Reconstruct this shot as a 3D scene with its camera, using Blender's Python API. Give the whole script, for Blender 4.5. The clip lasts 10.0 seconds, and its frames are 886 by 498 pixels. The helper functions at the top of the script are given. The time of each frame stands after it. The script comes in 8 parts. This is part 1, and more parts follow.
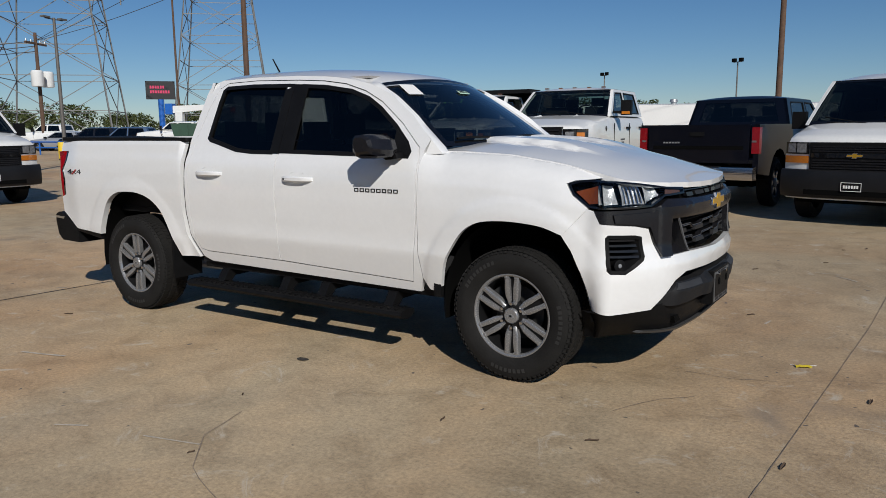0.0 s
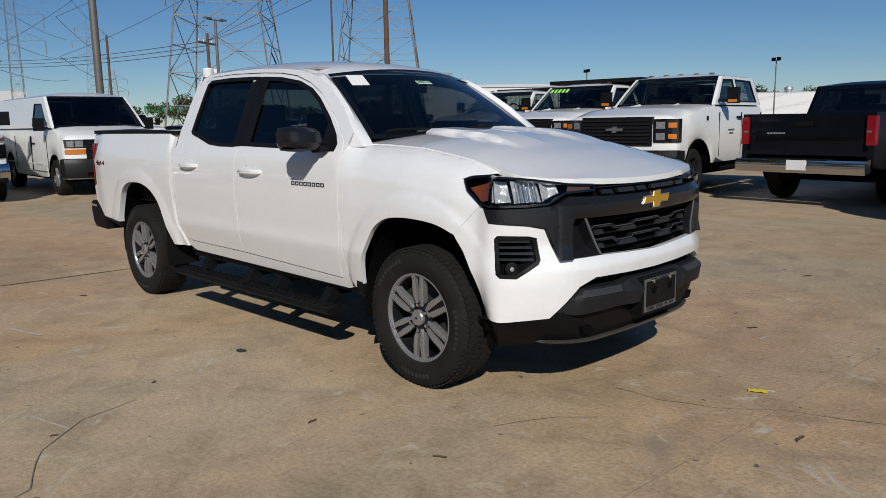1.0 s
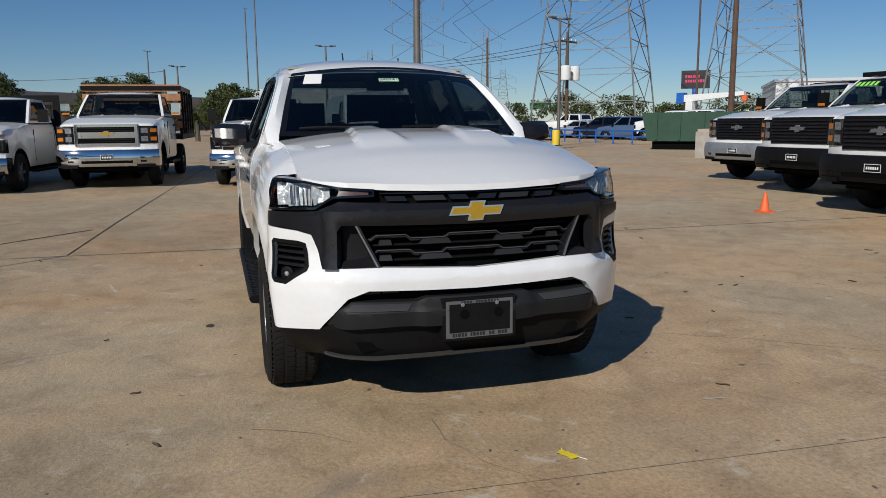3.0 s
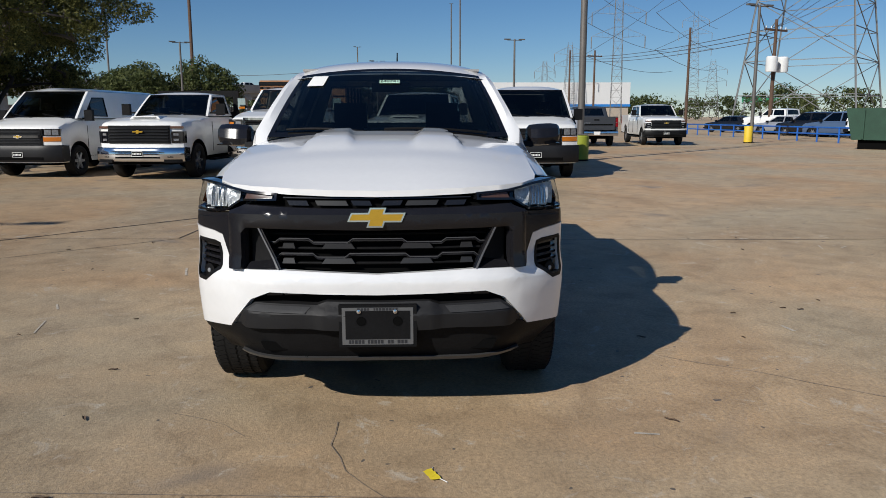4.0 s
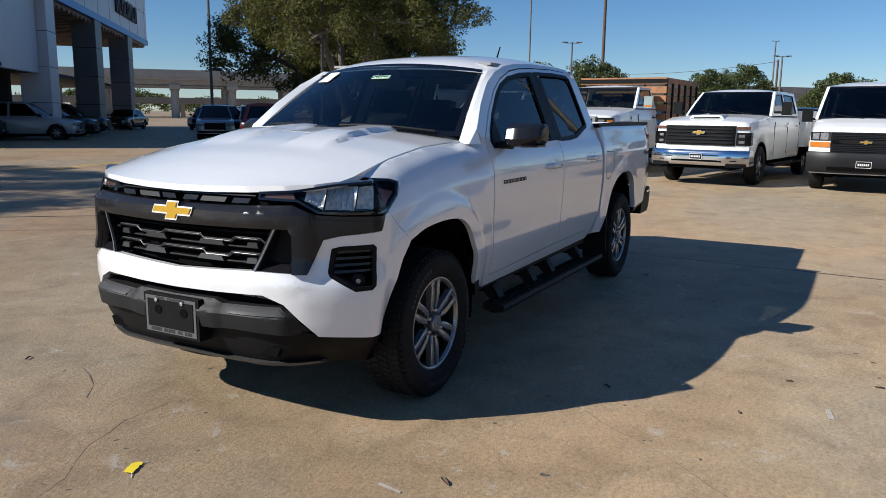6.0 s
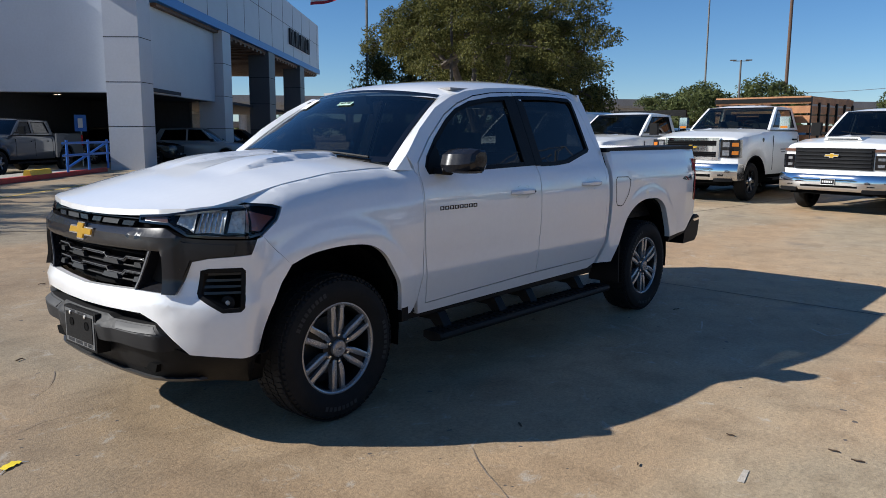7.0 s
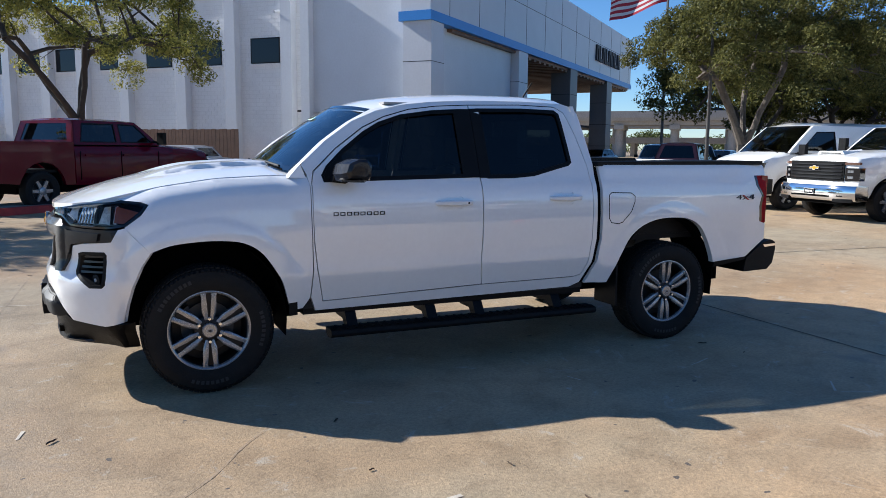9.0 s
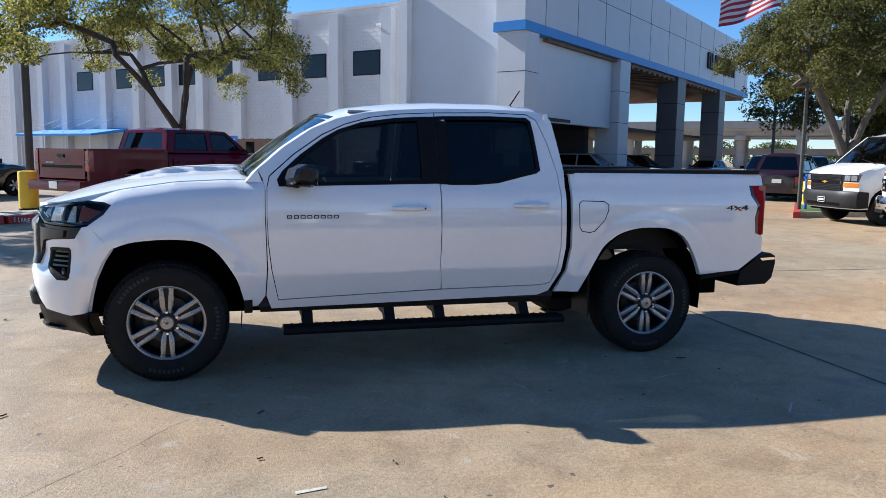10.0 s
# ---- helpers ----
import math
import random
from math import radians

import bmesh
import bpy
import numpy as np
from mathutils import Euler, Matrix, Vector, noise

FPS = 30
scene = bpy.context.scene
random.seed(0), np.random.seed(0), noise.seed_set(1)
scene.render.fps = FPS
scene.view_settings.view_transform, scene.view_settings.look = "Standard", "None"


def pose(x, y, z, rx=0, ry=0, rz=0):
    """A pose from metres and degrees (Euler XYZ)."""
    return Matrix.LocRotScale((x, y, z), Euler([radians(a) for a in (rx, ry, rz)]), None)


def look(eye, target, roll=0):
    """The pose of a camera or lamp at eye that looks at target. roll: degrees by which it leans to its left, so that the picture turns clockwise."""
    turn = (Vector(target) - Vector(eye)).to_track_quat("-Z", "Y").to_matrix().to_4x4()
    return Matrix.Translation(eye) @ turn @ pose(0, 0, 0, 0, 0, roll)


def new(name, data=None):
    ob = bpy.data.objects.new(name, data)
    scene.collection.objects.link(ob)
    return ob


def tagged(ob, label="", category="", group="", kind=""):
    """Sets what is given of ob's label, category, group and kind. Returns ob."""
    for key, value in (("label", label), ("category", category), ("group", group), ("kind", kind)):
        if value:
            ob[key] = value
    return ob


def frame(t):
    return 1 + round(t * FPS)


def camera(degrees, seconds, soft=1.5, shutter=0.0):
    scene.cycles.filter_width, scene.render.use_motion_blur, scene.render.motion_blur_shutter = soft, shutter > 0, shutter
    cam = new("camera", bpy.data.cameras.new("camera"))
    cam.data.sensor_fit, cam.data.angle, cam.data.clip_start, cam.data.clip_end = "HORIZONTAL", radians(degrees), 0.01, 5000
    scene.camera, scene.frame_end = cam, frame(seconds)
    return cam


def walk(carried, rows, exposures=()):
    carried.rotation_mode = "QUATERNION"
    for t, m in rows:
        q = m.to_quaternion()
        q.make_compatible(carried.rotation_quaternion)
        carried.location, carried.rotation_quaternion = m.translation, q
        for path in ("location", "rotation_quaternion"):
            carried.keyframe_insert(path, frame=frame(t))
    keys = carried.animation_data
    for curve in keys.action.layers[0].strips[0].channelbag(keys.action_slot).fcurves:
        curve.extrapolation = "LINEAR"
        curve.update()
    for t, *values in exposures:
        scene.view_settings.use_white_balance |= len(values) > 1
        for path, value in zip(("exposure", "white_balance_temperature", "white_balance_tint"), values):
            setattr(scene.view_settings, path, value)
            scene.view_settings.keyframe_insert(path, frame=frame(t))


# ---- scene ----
cam = camera(60.7, 10.0, 0.75)
PATH = [
    (0, (3.587, -4.454, 1.394), (2.499, -2.805, 1.079), -0.6),
    (0.5, (4.038, -3.961, 1.38), (2.788, -2.433, 1.059), -0.7),
    (1, (4.494, -3.463, 1.379), (3.089, -2.079, 1.047), -1.0),
    (1.5, (4.859, -2.926, 1.378), (3.307, -1.711, 1.037), -1.1),
    (2, (5.215, -2.338, 1.374), (3.526, -1.323, 1.033), -1.2),
    (2.5, (5.44, -1.721, 1.373), (3.637, -0.922, 1.042), -1.2),
    (2.7, (5.535, -1.474, 1.357), (3.694, -0.766, 1.028), -1.0),
    (3.8, (5.838, -0.055, 1.393), (3.873, 0.104, 1.053), 0.1),
    (4, (5.812, 0.192, 1.409), (3.843, 0.251, 1.065), -0.1),
    (4.5, (5.679, 0.817, 1.411), (3.723, 0.6, 1.05), -0.4),
    (5, (5.505, 1.457, 1.42), (3.597, 0.981, 1.057), -0.2),
    (5.5, (5.21, 2.056, 1.42), (3.379, 1.335, 1.06), -0.2),
    (5.7, (5.095, 2.304, 1.416), (3.303, 1.494, 1.054), 0.3),
    (6.8, (4.274, 3.489, 1.412), (2.727, 2.258, 1.111), 0.3),
    (7, (4.11, 3.699, 1.441), (2.62, 2.398, 1.142), 0.3),
    (7.5, (3.639, 4.134, 1.438), (2.306, 2.673, 1.145), 0.3),
    (8, (3.166, 4.586, 1.445), (2.009, 2.98, 1.158), 0.2),
    (8.5, (2.673, 4.948, 1.435), (1.696, 3.225, 1.162), 0.3),
    (9, (2.192, 5.339, 1.435), (1.381, 3.53, 1.17), 0.5),
    (9.5, (1.697, 5.569, 1.426), (1.034, 3.699, 1.171), 0.6),
    (10, (1.252, 5.778, 1.424), (0.722, 3.865, 1.182), 0.8),
]
walk(cam, [(t, look(eye, target, roll)) for t, eye, target, roll in PATH], exposures=((0.0, 0.0, 6150, 10), (2.5, 0.05, 6150, 10), (4.5, 0.36, 6150, 10), (5.5, 0.62, 6080, 10), (7.5, 0.92, 5950, 10), (10.0, 1.46, 5850, 10)))

# ---- light ----
SUN_EL, SUN_AZ = radians(33.0), radians(133.0)
world = bpy.data.worlds.new("world")
scene.world = world
world.use_nodes = True
wn = world.node_tree
sky = wn.nodes.new("ShaderNodeTexSky")
sky.sky_type, sky.sun_disc = "NISHITA", False
sky.sun_elevation, sky.sun_rotation = SUN_EL, SUN_AZ
sky.air_density, sky.dust_density, sky.ozone_density = 0.85, 0.0, 5.0
hs = wn.nodes.new("ShaderNodeHueSaturation")
hs.inputs["Saturation"].default_value = 1.12
wn.links.new(sky.outputs[0], hs.inputs["Color"])
wn.links.new(hs.outputs[0], wn.nodes["Background"].inputs[0])
wn.nodes["Background"].inputs[1].default_value = 0.055
sun_dir = Vector((math.sin(SUN_AZ) * math.cos(SUN_EL), math.cos(SUN_AZ) * math.cos(SUN_EL), math.sin(SUN_EL)))
sun = new("sun", bpy.data.lights.new("sun", "SUN"))
sun.data.energy, sun.data.angle, sun.data.color = 3.8, radians(0.53), (1.0, 0.93, 0.82)
sun.matrix_world = look(sun_dir * 50, (0, 0, 0))


# ---- materials ----
def mat(name, color, rough=0.5, metal=0.0, vary=0.12, scale=6.0, bump=0.0, bscale=60.0, coat=0.0, second=None, spec=0.5):
    m = bpy.data.materials.new(name)
    m.use_nodes = True
    nt = m.node_tree
    b = nt.nodes["Principled BSDF"]
    b.inputs["Roughness"].default_value, b.inputs["Metallic"].default_value = rough, metal
    b.inputs["Coat Weight"].default_value, b.inputs["Coat Roughness"].default_value = coat, 0.03
    b.inputs["Specular IOR Level"].default_value = spec
    b.inputs["Base Color"].default_value = (*color, 1)
    tc = nt.nodes.new("ShaderNodeTexCoord")
    if vary:
        n1, n2 = nt.nodes.new("ShaderNodeTexNoise"), nt.nodes.new("ShaderNodeTexNoise")
        n1.inputs["Scale"].default_value, n1.inputs["Detail"].default_value = scale, 5
        n2.inputs["Scale"].default_value, n2.inputs["Detail"].default_value = scale * 11, 3
        add = nt.nodes.new("ShaderNodeMath")
        add.operation = "ADD"
        mr = nt.nodes.new("ShaderNodeMapRange")
        mr.inputs["From Min"].default_value, mr.inputs["From Max"].default_value = 0.7, 1.3
        mix = nt.nodes.new("ShaderNodeMix")
        mix.data_type = "RGBA"
        mix.inputs["A"].default_value = (*[c * (1 - vary) for c in color], 1)
        mix.inputs["B"].default_value = (*(second or [min(1, c * (1 + vary)) for c in color]), 1)
        for n in (n1, n2):
            nt.links.new(tc.outputs["Object"], n.inputs["Vector"])
        nt.links.new(n1.outputs["Fac"], add.inputs[0])
        nt.links.new(n2.outputs["Fac"], add.inputs[1])
        nt.links.new(add.outputs[0], mr.inputs["Value"])
        nt.links.new(mr.outputs[0], mix.inputs["Factor"])
        nt.links.new(mix.outputs["Result"], b.inputs["Base Color"])
        rr = nt.nodes.new("ShaderNodeMapRange")
        rr.inputs["To Min"].default_value, rr.inputs["To Max"].default_value = max(0.0, rough - 0.06), min(1, rough + 0.06)
        nt.links.new(n2.outputs["Fac"], rr.inputs["Value"])
        if not coat:
            nt.links.new(rr.outputs[0], b.inputs["Roughness"])
    if bump:
        n3, bp = nt.nodes.new("ShaderNodeTexNoise"), nt.nodes.new("ShaderNodeBump")
        n3.inputs["Scale"].default_value, n3.inputs["Detail"].default_value = bscale, 4
        bp.inputs["Strength"].default_value, bp.inputs["Distance"].default_value = bump, 0.01
        nt.links.new(tc.outputs["Object"], n3.inputs["Vector"])
        nt.links.new(n3.outputs["Fac"], bp.inputs["Height"])
        nt.links.new(bp.outputs[0], b.inputs["Normal"])
    return m


def glass_mat(name, tint, gloss=1.0):
    """Sheet glass: a tinted see-through pane with a mirror-like surface."""
    m = bpy.data.materials.new(name)
    m.use_nodes = True
    nt = m.node_tree
    nt.nodes.remove(nt.nodes["Principled BSDF"])
    out = nt.nodes["Material Output"]
    tr, gl, fr, mx = (nt.nodes.new("ShaderNode" + k) for k in ("BsdfTransparent", "BsdfGlossy", "LayerWeight", "MixShader"))
    tr.inputs[0].default_value = (*tint, 1)
    gl.inputs["Roughness"].default_value = 0.01
    gl.inputs["Color"].default_value = (gloss, gloss, gloss, 1)
    fr.inputs["Blend"].default_value = 0.5
    pw = nt.nodes.new("ShaderNodeMath")
    pw.operation, pw.inputs[1].default_value = "POWER", 4.0
    ma = nt.nodes.new("ShaderNodeMath")
    ma.operation, ma.inputs[1].default_value, ma.inputs[2].default_value = "MULTIPLY_ADD", 0.92, 0.06
    nt.links.new(fr.outputs["Facing"], pw.inputs[0])
    nt.links.new(pw.outputs[0], ma.inputs[0])
    nt.links.new(ma.outputs[0], mx.inputs[0])
    nt.links.new(tr.outputs[0], mx.inputs[1])
    nt.links.new(gl.outputs[0], mx.inputs[2])
    nt.links.new(mx.outputs[0], out.inputs[0])
    return m


def emit_mat(name, color, strength):
    m = bpy.data.materials.new(name)
    m.use_nodes = True
    b = m.node_tree.nodes["Principled BSDF"]
    b.inputs["Base Color"].default_value = (*color, 1)
    b.inputs["Emission Color"].default_value = (*color, 1)
    b.inputs["Emission Strength"].default_value = strength
    return m


WHITE = mat("white_paint", (0.83, 0.83, 0.825), 0.28, vary=0.02, scale=3, coat=1.0)
WHITE.node_tree.nodes["Principled BSDF"].inputs["Coat IOR"].default_value = 1.75
FLEETWHITE = mat("fleet_white_paint", (0.78, 0.78, 0.76), 0.35, vary=0.04, scale=2, coat=0.8)
BLACKPLASTIC = mat("black_plastic", (0.007, 0.007, 0.0075), 0.5, vary=0.25, scale=9, bump=0.12, bscale=400, spec=0.14)
SATIN = mat("satin_dark_grey", (0.011, 0.0108, 0.013), 0.24, vary=0.10, scale=7, bump=0.02, bscale=500, spec=0.45)
GLOSSBLACK = mat("gloss_black", (0.006, 0.006, 0.007), 0.08, vary=0.0, coat=0.5)
# near-black: shade of gaps and hollows put into the colour; also on black gear
GAP = mat("gap_shade_black", (0.002, 0.002, 0.002), 0.9, vary=0.0, spec=0.1)
RUBBER = mat("tyre_rubber", (0.014, 0.0135, 0.013), 0.78, vary=0.25, scale=12, bump=0.2, bscale=200, spec=0.2)
RIM = mat("machined_rim", (0.33, 0.33, 0.335), 0.26, metal=0.6, vary=0.03, scale=20)
RIMDARK = mat("dark_rim_pocket", (0.018, 0.018, 0.019), 0.45, metal=0.6, vary=0.1, scale=20)
CHROME = mat("chrome", (0.75, 0.75, 0.76), 0.09, metal=1.0, vary=0.03, scale=10)
STEEL = mat("galvanised_steel", (0.42, 0.43, 0.44), 0.5, metal=0.7, vary=0.2, scale=4)
GOLD = mat("gold_emblem", (0.62, 0.36, 0.035), 0.30, metal=0.55, vary=0.06, scale=30)
TINT = glass_mat("tinted_glass", (0.03, 0.034, 0.036), 0.6)
FRONTTINT = glass_mat("light_tint_glass", (0.20, 0.22, 0.225), 0.6)
MARKER = mat("brown_amber_marker", (0.24, 0.055, 0.012), 0.2, vary=0.15, scale=60, coat=0.5)
EDGEGREY = mat("grey_bar_edge", (0.05, 0.05, 0.052), 0.7, vary=0.1, scale=20, spec=0.15)
INSERT = mat("grey_grille_insert", (0.015, 0.015, 0.016), 0.5, vary=0.1, scale=20)
DISC = mat("dull_brake_steel", (0.07, 0.07, 0.07), 0.5, metal=0.6, vary=0.2, scale=20)
WSGLASS = glass_mat("windscreen_glass", (0.32, 0.36, 0.36))
CLEAR = glass_mat("clear_lens", (0.85, 0.87, 0.88), 0.3)
REFLECTOR = mat("lamp_reflector", (0.72, 0.72, 0.72), 0.2, metal=0.3, vary=0.4, scale=60, bump=0.9, bscale=38)
LAMPGREY = mat("smoked_lamp_reflector", (0.26, 0.26, 0.265), 0.22, metal=0.4, vary=0.5, scale=30, bump=0.9, bscale=30)
AMBER = mat("amber_lens", (0.52, 0.165, 0.015), 0.2, vary=0.15, scale=60, coat=0.5)
AMBERPALE = mat("pale_amber_lens", (0.13, 0.065, 0.045), 0.2, vary=0.15, scale=60, coat=0.5)
REDLENS = mat("red_lens", (0.22, 0.006, 0.010), 0.15, vary=0.2, scale=40, coat=0.6)
CABIN = mat("dark_cabin_cloth", (0.018, 0.018, 0.02), 0.8, vary=0.3, scale=15)
PAPER = mat("paper", (0.75, 0.75, 0.73), 0.7, vary=0.03)
LABELGREEN = mat("pale_green_label", (0.55, 0.80, 0.62), 0.6, vary=0.03)
INK = mat("dark_ink", (0.015, 0.015, 0.018), 0.6, vary=0.0)
REDINK = mat("red_ink", (0.35, 0.02, 0.02), 0.5, vary=0.0)


# ---- mesh helpers ----
def thing(name, label, category, x=0.0, y=0.0, z=0.0, rz=0.0, group="", kind=""):
    ob = new(name)
    ob.empty_display_size = 0.2
    ob.matrix_basis = pose(x, y, z, 0, 0, rz)
    return tagged(ob, label, category, group, kind)


def part(name, bm, material, parent=None, label="", smooth=True, bevel=0.0):
    if bevel:
        bmesh.ops.bevel(bm, geom=[e for e in bm.edges if len(e.link_faces) == 2 and e.calc_face_angle(0) > 0.6], offset=bevel, segments=2, affect="EDGES", profile=0.6)
    bmesh.ops.recalc_face_normals(bm, faces=bm.faces)
    me = bpy.data.meshes.new(name)
    for f in bm.faces:
        f.smooth = smooth
    if smooth:
        for e in bm.edges:
            if len(e.link_faces) == 2 and e.calc_face_angle(0) > 0.55:
                e.smooth = False
    bm.to_mesh(me)
    bm.free()
    me.materials.append(material)
    ob = new(name, me)
    ob.parent = parent
    if label:
        ob["label"] = label
    return ob


def add_box(bm, x0, x1, y0, y1, z0, z1, m=None):
    vs = [bm.verts.new(Vector((x, y, z)) if m is None else m @ Vector((x, y, z))) for x in (x0, x1) for y in (y0, y1) for z in (z0, z1)]
    for a in ((0, 1, 3, 2), (4, 6, 7, 5), (0, 4, 5, 1), (2, 3, 7, 6), (0, 2, 6, 4), (1, 5, 7, 3)):
        bm.faces.new([vs[i] for i in a])
    return vs


def box(x0, x1, y0, y1, z0, z1, m=None):
    bm = bmesh.new()
    add_box(bm, x0, x1, y0, y1, z0, z1, m)
    return bm


def add_prism(bm, loop, a, b, axis="y"):
    """A closed outline (u, v) pushed from a to b along the axis."""
    def at(u, v, w):
        return {"x": (w, u, v), "y": (u, w, v), "z": (u, v, w)}[axis]
    lo, hi = [bm.verts.new(at(u, v, a)) for u, v in loop], [bm.verts.new(at(u, v, b)) for u, v in loop]
    n = len(loop)
    bm.faces.new(lo)
    bm.faces.new(hi[::-1])
    for i in range(n):
        bm.faces.new((lo[i], lo[(i + 1) % n], hi[(i + 1) % n], hi[i]))


def prism(loop, a, b, axis="y"):
    bm = bmesh.new()
    add_prism(bm, loop, a, b, axis)
    return bm


def add_tube(bm, p, q, r0, r1=None, n=8):
    p, q = Vector(p), Vector(q)
    r1 = r0 if r1 is None else r1
    d = (q - p).normalized()
    u = d.orthogonal().normalized()
    v = d.cross(u)
    rings = []
    for c, r in ((p, r0), (q, r1)):
        rings.append([bm.verts.new(c + r * (math.cos(2 * math.pi * i / n) * u + math.sin(2 * math.pi * i / n) * v)) for i in range(n)])
    for i in range(n):
        bm.faces.new((rings[0][i], rings[0][(i + 1) % n], rings[1][(i + 1) % n], rings[1][i]))
    bm.faces.new(rings[0][::-1])
    bm.faces.new(rings[1])


def add_path(bm, pts, r, n=4):
    """One tube through all the points."""
    pts, prev = [Vector(p) for p in pts], None
    for i, p in enumerate(pts):
        d = (pts[min(i + 1, len(pts) - 1)] - pts[max(i - 1, 0)]).normalized()
        u = d.cross(Vector((0, 0, 1)))
        u = u.normalized() if u.length > 1e-4 else Vector((1, 0, 0))
        v = d.cross(u)
        ring = [bm.verts.new(p + r * (math.cos(2 * math.pi * k / n) * u + math.sin(2 * math.pi * k / n) * v)) for k in range(n)]
        if prev:
            for k in range(n):
                bm.faces.new((prev[k], prev[(k + 1) % n], ring[(k + 1) % n], ring[k]))
        prev = ring


def tube(p, q, r0, r1=None, n=8):
    bm = bmesh.new()
    add_tube(bm, p, q, r0, r1, n)
    return bm


def add_lathe(bm, prof, n=32, axis="y", cx=0.0, cz=0.0):
    """A profile (radius, along) turned round the axis."""
    rings = []
    for r, w in prof:
        ring = []
        for i in range(n):
            c, s = r * math.cos(2 * math.pi * i / n), r * math.sin(2 * math.pi * i / n)
            ring.append(bm.verts.new((cx + c, w, cz + s) if axis == "y" else (cx + c, cz + s, w)))
        rings.append(ring)
    for a, b in zip(rings, rings[1:]):
        for i in range(n):
            bm.faces.new((a[i], a[(i + 1) % n], b[(i + 1) % n], b[i]))
    return rings


def lathe(prof, n=32, axis="y", cap=False):
    bm = bmesh.new()
    rings = add_lathe(bm, prof, n, axis)
    if cap:
        bm.faces.new(rings[0])
        bm.faces.new(rings[-1][::-1])
    return bm


def panel(loops, fn, inward=(0, 0, 0), step=0.06, mirror=False):
    """Sheet metal: outlines (u, v), holes after the first, filled, cut to a grid, laid on the surface fn(u, v), edges folded inward (a number folds towards the engine bay)."""
    bm = bmesh.new()
    for loop in loops:
        vs = [bm.verts.new((u, v, 0)) for u, v in loop]
        for i in range(len(vs)):
            bm.edges.new((vs[i], vs[(i + 1) % len(vs)]))
    bmesh.ops.triangle_fill(bm, use_beauty=True, edges=bm.edges[:])
    us, vs = [v.co.x for v in bm.verts], [v.co.y for v in bm.verts]
    for axis, lo, hi in ((0, min(us), max(us)), (1, min(vs), max(vs))):
        n = int((hi - lo) / step)
        for i in range(1, n + 1):
            c = lo + (hi - lo) * i / (n + 1)
            co, no = ((c, 0, 0), (1, 0, 0)) if axis == 0 else ((0, c, 0), (0, 1, 0))
            bmesh.ops.bisect_plane(bm, geom=bm.verts[:] + bm.edges[:] + bm.faces[:], plane_co=co, plane_no=no, dist=1e-5)
    for v in bm.verts:
        v.co = fn(v.co.x, v.co.y)
    if isinstance(inward, float):
        rim = [e for e in bm.edges if len(e.link_faces) == 1]
        ex = bmesh.ops.extrude_edge_only(bm, edges=rim)
        for g in ex["geom"]:
            if isinstance(g, bmesh.types.BMVert):
                g.co += Vector((1.5 - g.co.x, -g.co.y, 0)).normalized() * inward
    elif any(inward):
        rim = [e for e in bm.edges if len(e.link_faces) == 1]
        ex = bmesh.ops.extrude_edge_only(bm, edges=rim)
        for g in ex["geom"]:
            if isinstance(g, bmesh.types.BMVert):
                g.co += Vector(inward)
    if mirror:
        bmesh.ops.scale(bm, vec=(1, -1, 1), verts=bm.verts)
    return bm


def curve_at(points, x):
    """Straight-line lookup in (x, y) pairs with rising x."""
    if x <= points[0][0]:
        return points[0][1]
    for (a, fa), (b, fb) in zip(points, points[1:]):
        if x <= b:
            return fa + (fb - fa) * (x - a) / (b - a)
    return points[-1][1]


def soft_at(points, x, w=0.03):
    """The same, rounded over about w."""
    return sum(curve_at(points, x + k * w) for k in (-1.0, -0.6, -0.2, 0.2, 0.6, 1.0)) / 6


def ramp(a, b, x):
    t = max(0.0, min(1.0, (x - a) / (b - a)))
    return t * t * (3 - 2 * t)


def lettering(name, text, size, m, material, parent=None, depth=0.002, label="", spread=1.0):
    cu = bpy.data.curves.new(name, "FONT")
    cu.body, cu.size, cu.extrude, cu.space_character = text, size, depth, spread
    cu.align_x, cu.align_y = "CENTER", "CENTER"
    tmp = bpy.data.objects.new(name, cu)
    me = bpy.data.meshes.new_from_object(tmp)
    bpy.data.objects.remove(tmp)
    me.materials.clear()
    me.materials.append(material)
    ob = new(name, me)
    ob.parent, ob.matrix_basis = parent, m
    if label:
        ob["label"] = label
    return ob


# ---- the white crew-cab pickup ----
TYRE_R, AXLE_F, AXLE_R, HUB_Y = 0.377, 1.6685, -1.6685, 0.872

SILVEREDGE = mat("silver_trim_edge", (0.14, 0.14, 0.145), 0.5, metal=0.3, vary=0.1)
SIDE = [(0.40, 0.812), (0.46, 0.832), (0.52, 0.850), (0.58, 0.866), (0.64, 0.882), (0.675, 0.890), (0.71, 0.889), (0.76, 0.890), (0.82, 0.895), (0.95, 0.902), (1.06, 0.900), (1.13, 0.893), (1.19, 0.877), (1.24, 0.846), (1.30, 0.817), (1.36, 0.79)]
HOOD_EDGE = [(1.05, 1.262), (1.3, 1.262), (1.6, 1.247), (1.9, 1.203), (2.1, 1.157), (2.25, 1.122), (2.40, 1.09)]
PLAN = [(0.0, 2.490), (0.2, 2.486), (0.45, 2.462), (0.60, 2.420), (0.68, 2.365), (0.765, 2.290), (0.845, 2.218), (0.885, 2.160), (0.905, 2.100), (0.915, 1.95), (0.905, 1.7)]


